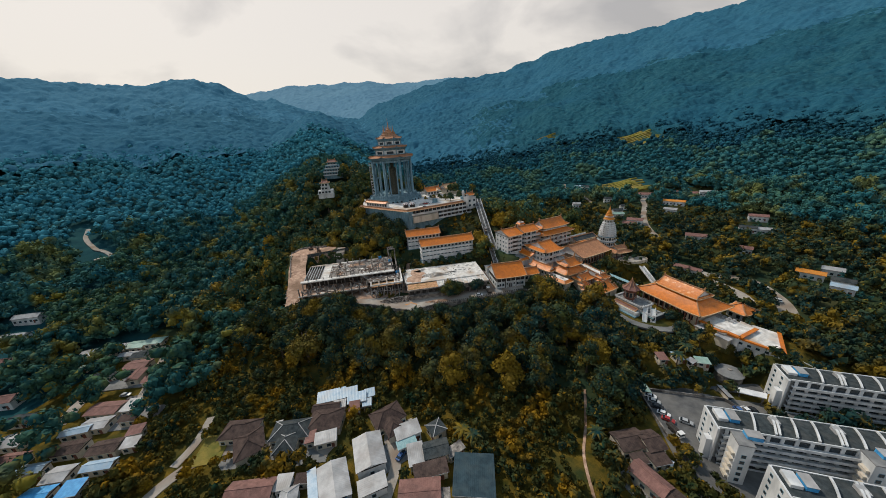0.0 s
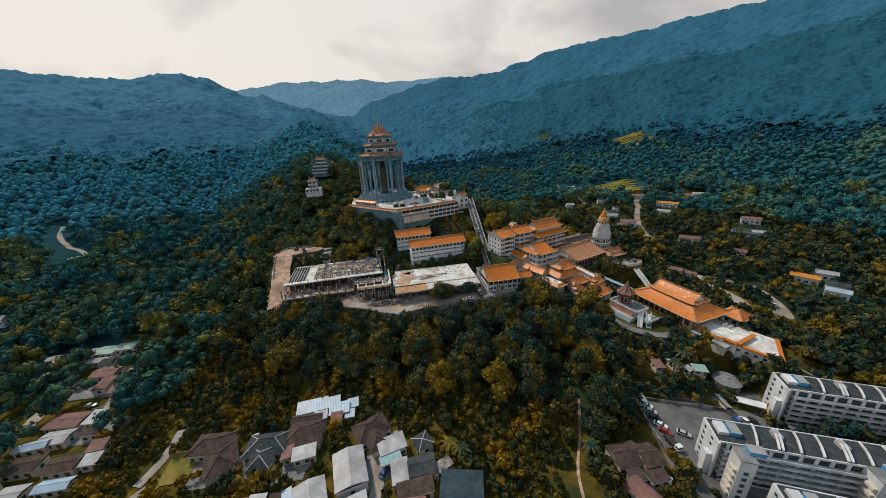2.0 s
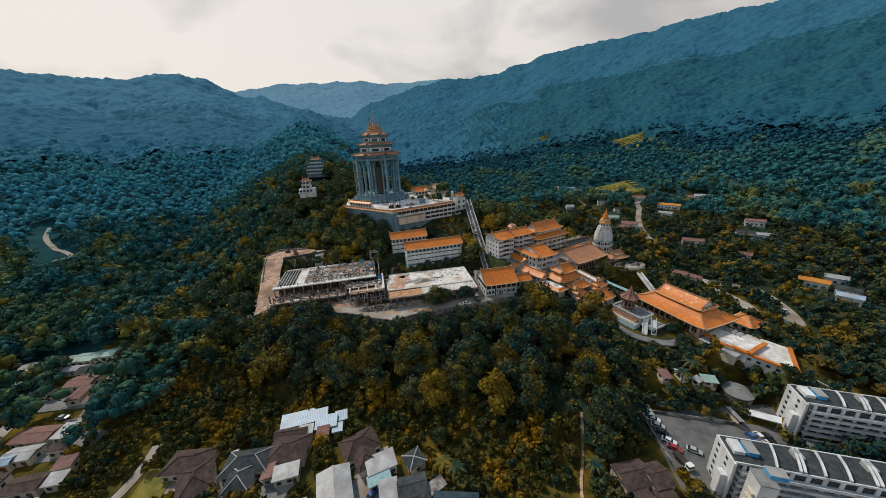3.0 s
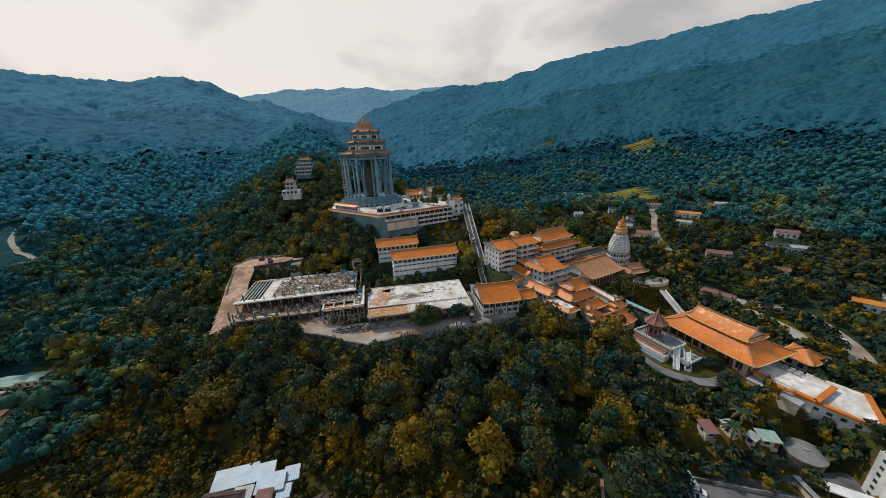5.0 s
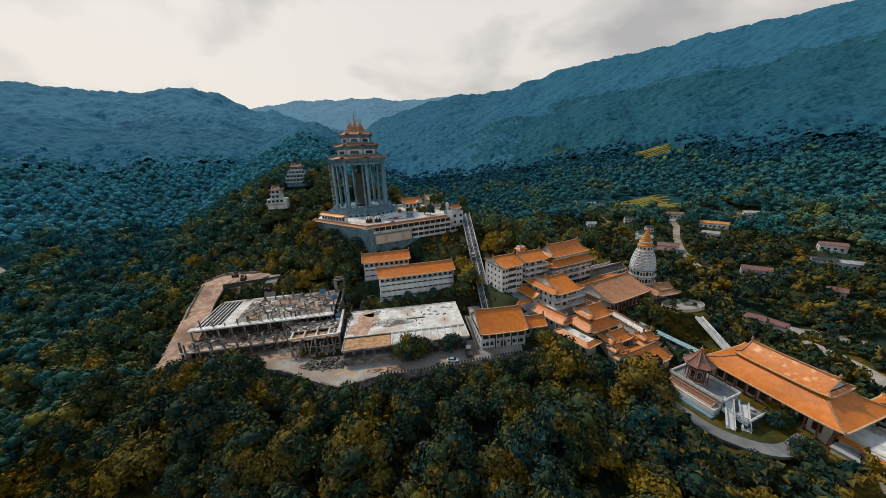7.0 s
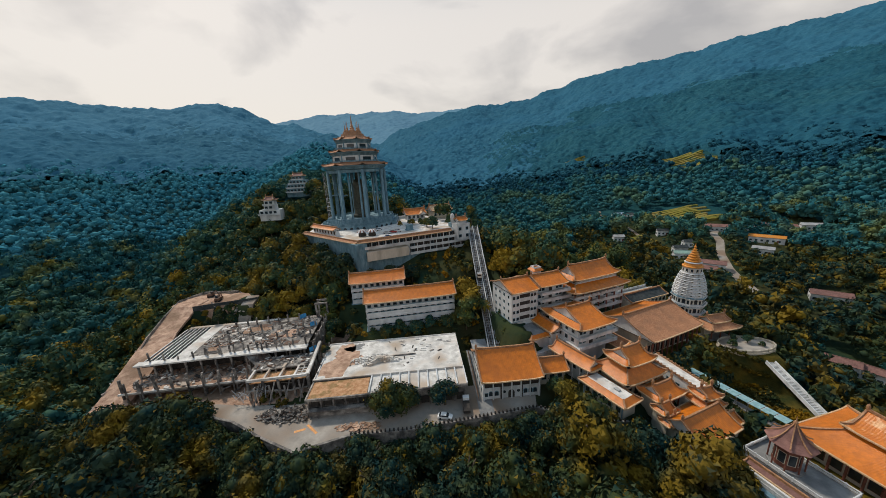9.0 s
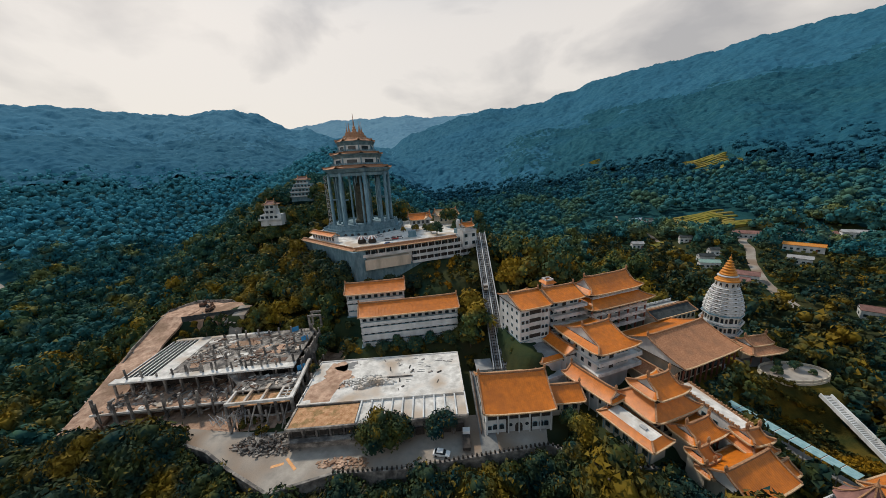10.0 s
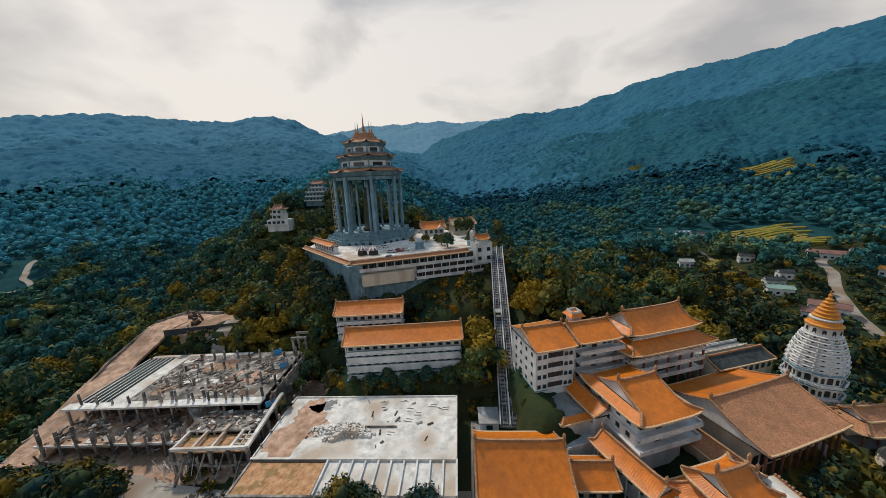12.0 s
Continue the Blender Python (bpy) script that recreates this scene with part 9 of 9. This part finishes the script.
NEAR = [crown_arrays(180 + k, R * 1.15, H, 7, 200, 0.68, 1, 0.8) for k, (R, H) in enumerate(((4.8, 11), (5.6, 12), (4.0, 9.5), (5.0, 14), (6.2, 12.5)))]
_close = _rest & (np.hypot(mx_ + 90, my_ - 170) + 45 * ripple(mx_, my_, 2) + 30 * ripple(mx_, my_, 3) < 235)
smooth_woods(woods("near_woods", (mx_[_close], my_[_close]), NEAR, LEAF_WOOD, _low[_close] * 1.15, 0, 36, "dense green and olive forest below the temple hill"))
# Crowns farther from the temple take the leaf colour with haze in it.
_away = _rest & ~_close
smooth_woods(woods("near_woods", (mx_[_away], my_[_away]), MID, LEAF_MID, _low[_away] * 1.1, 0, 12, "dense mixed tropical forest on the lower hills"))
SCRUBV = [crown_arrays(90 + k, R, H, 5, 100, 0.95, 1, 0.78) for k, (R, H) in enumerate(((4.6, 9), (5.4, 10), (3.8, 8), (4.4, 7)))]
gx_, gy_, _ = scatter(-150, 142, 22, 242, 4.0, 22, lambda x, y: ((y < 109) | ((x > 36) & (x < 140) & (y < 240))) & (np.hypot(x, y) > 34) & free_of_plots(x, y, 0.9, True) & ~((np.abs(x + 111) < 5) & (np.abs(y - 58) < 6)) & (ripple(x * 1.3, y, 3) + 0.5 * ripple(x * 2.7, y * 2.3, 3) > -1.5))
_big = 0.60 + 0.2 * ripple(gx_, gy_, 3)
_lowland = gy_ < 109
woods("garden_woods", (gx_[_lowland], gy_[_lowland]), SCRUBV, LEAF_SCRUB, np.clip(_big[_lowland], 0.28, 0.85), 0, 23, "scrub, bananas and garden bushes between the houses", 0.3)
_thin = ~_lowland
woods("slope_scrub", (gx_[_thin], gy_[_thin]), SCRUBV, LEAF, np.clip(_big[_thin] + 0.22, 0.4, 1.0), 0, 43, "dark green bushes and small trees on the slope by the lower hall", 0.3)
qx_, qy_, _ = scatter(30, 230, 205, 470, 5.2, 41, lambda x, y: free_of_plots(x, y, 0.8, True) & ~free_of_plots(x, y, 2.2) | (free_of_plots(x, y, 0.8, True) & (ripple(x, y, 3) > 0.4)))
woods("valley_scrub", (qx_, qy_), SCRUBV, LEAF_WOOD, np.full(len(qx_), 0.42), 0, 42, "low scrub and orchards in the valley", 0.3)
WIDE = [crown_arrays(160 + k, R, H, 3, 30, 1.2, 1, 1.0) for k, (R, H) in enumerate(((5.8, 10), (6.8, 10), (5.0, 9), (6.2, 11)))]
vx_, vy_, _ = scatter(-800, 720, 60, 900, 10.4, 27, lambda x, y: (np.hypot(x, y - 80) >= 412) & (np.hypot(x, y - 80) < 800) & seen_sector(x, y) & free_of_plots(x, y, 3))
# Farther and more westerly crowns get bluer leaves, which stand for haze.
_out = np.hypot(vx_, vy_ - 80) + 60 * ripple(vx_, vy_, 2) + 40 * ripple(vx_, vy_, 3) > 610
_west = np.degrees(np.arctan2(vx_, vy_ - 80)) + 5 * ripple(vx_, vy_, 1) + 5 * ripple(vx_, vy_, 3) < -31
for _on, _m, _n, _l in ((~_out & ~_west, LEAF_HILL, 28, "forest crowns on the lower mountain slopes"), (_out & ~_west, LEAF_FAR, 33, "forest crowns higher on the mountain slopes, haze painted blue"), (_west, LEAF_MIST, 34, "forest crowns across the valley, haze painted blue-green")):
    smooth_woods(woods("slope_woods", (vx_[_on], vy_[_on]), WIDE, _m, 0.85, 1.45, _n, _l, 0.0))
BUSH = [crown_arrays(110 + k, R, H, 3, 56, 1.1, 1, 0.8) for k, (R, H) in enumerate(((4.4, 7), (5.0, 8), (3.8, 6)))]
ux_, uy_, _ = scatter(-185, 52, 104, 300, 4.2, 25, lambda x, y: free_of_plots(x, y, 0.3, True) & ((y > front_edge(x)) | (y < front_edge(x) - 2)) & ~((np.abs((x + 110) * 0.887 + (y - 160) * 0.462) < 40) & (np.abs(-(x + 110) * 0.462 + (y - 160) * 0.887) < 18)) & (land(x, y) < 49))
woods("undergrowth", (ux_, uy_), BUSH, LEAF_SCRUB, np.full(len(ux_), 0.48), 0, 26, "bushes and undergrowth on the temple slopes", 0.3)


def crowns(x, y, cell, seed):
    """Height of a closed canopy: rounded crowns, one for each jittered cell."""
    ix, iy = np.floor(x / cell), np.floor(y / cell)
    best = np.full(x.shape, -1.0)

    def chance(i, j, k):
        v = np.sin(i * 127.1 + j * 311.7 + k * 74.7 + seed) * 43758.5453
        return v - np.floor(v)

    for dx in (-1, 0, 1):
        for dy in (-1, 0, 1):
            i, j = ix + dx, iy + dy
            d = np.hypot(x - (i + 0.15 + 0.7 * chance(i, j, 1)) * cell, y - (j + 0.15 + 0.7 * chance(i, j, 2)) * cell) / cell
            tall = 0.55 + 0.6 * chance(i, j, 3)
            best = np.maximum(best, tall * (1 - (d / 0.85) ** 2))
    return np.clip(best, -0.2, None)


def canopy_sheet():
    """The closed canopy of the far hills, one rounded crown beside the other."""
    az = np.radians(np.arange(-96, 64.01, 0.2))
    r, rs = 690.0, []
    while r < 3080:
        rs.append(r)
        r *= 1.0062
    A, R = np.meshgrid(az, np.array(rs))
    x, y = (R * np.sin(A)).ravel(), (80 + R * np.cos(A)).ravel()
    cell = 13.0
    z = land(x, y) + 2.0 + np.sqrt(np.clip(crowns(x, y, cell, 3.0), 0, None)) * 10.5 + 1.8 * crowns(x, y, 5.3, 5.0) + 6.0 * np.clip(crowns(x, y, 46.0, 9.0), 0, 1)
    gap = ~free_of_plots(x, y, 0.5)
    z = np.where(gap, land(x, y) - 0.6, z) - 7.0 * ease((800 - R.ravel()) / 80)
    n, m = len(az), len(rs)
    i, j = np.meshgrid(np.arange(n - 1), np.arange(m - 1))
    a = (j * n + i).ravel()
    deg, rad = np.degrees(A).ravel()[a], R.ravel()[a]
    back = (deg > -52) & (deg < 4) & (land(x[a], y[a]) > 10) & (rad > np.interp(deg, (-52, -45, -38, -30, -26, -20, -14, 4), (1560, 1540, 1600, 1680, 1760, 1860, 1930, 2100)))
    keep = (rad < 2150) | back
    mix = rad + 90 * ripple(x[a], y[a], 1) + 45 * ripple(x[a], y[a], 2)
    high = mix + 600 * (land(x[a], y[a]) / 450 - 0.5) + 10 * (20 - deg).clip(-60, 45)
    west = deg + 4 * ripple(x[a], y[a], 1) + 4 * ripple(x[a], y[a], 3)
    # Leaf colour by distance, height and bearing: haze painted in steps.
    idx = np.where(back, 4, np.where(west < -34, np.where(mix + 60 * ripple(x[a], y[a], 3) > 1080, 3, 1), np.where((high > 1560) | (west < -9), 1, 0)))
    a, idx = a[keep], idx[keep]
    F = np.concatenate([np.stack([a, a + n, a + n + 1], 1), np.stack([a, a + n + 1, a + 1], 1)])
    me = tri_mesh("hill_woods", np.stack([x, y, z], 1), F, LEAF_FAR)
    for m in (LEAF_CREST, LEAF_FAR, LEAF_HAZED_PALE, LEAF_RIDGE):
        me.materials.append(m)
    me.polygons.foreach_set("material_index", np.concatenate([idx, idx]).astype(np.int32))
    me.shade_smooth()
    tagged(new("hill_woods", me), "far forested hills, blue haze put into their leaf colours", "woods", kind="stuff")


canopy_sheet()
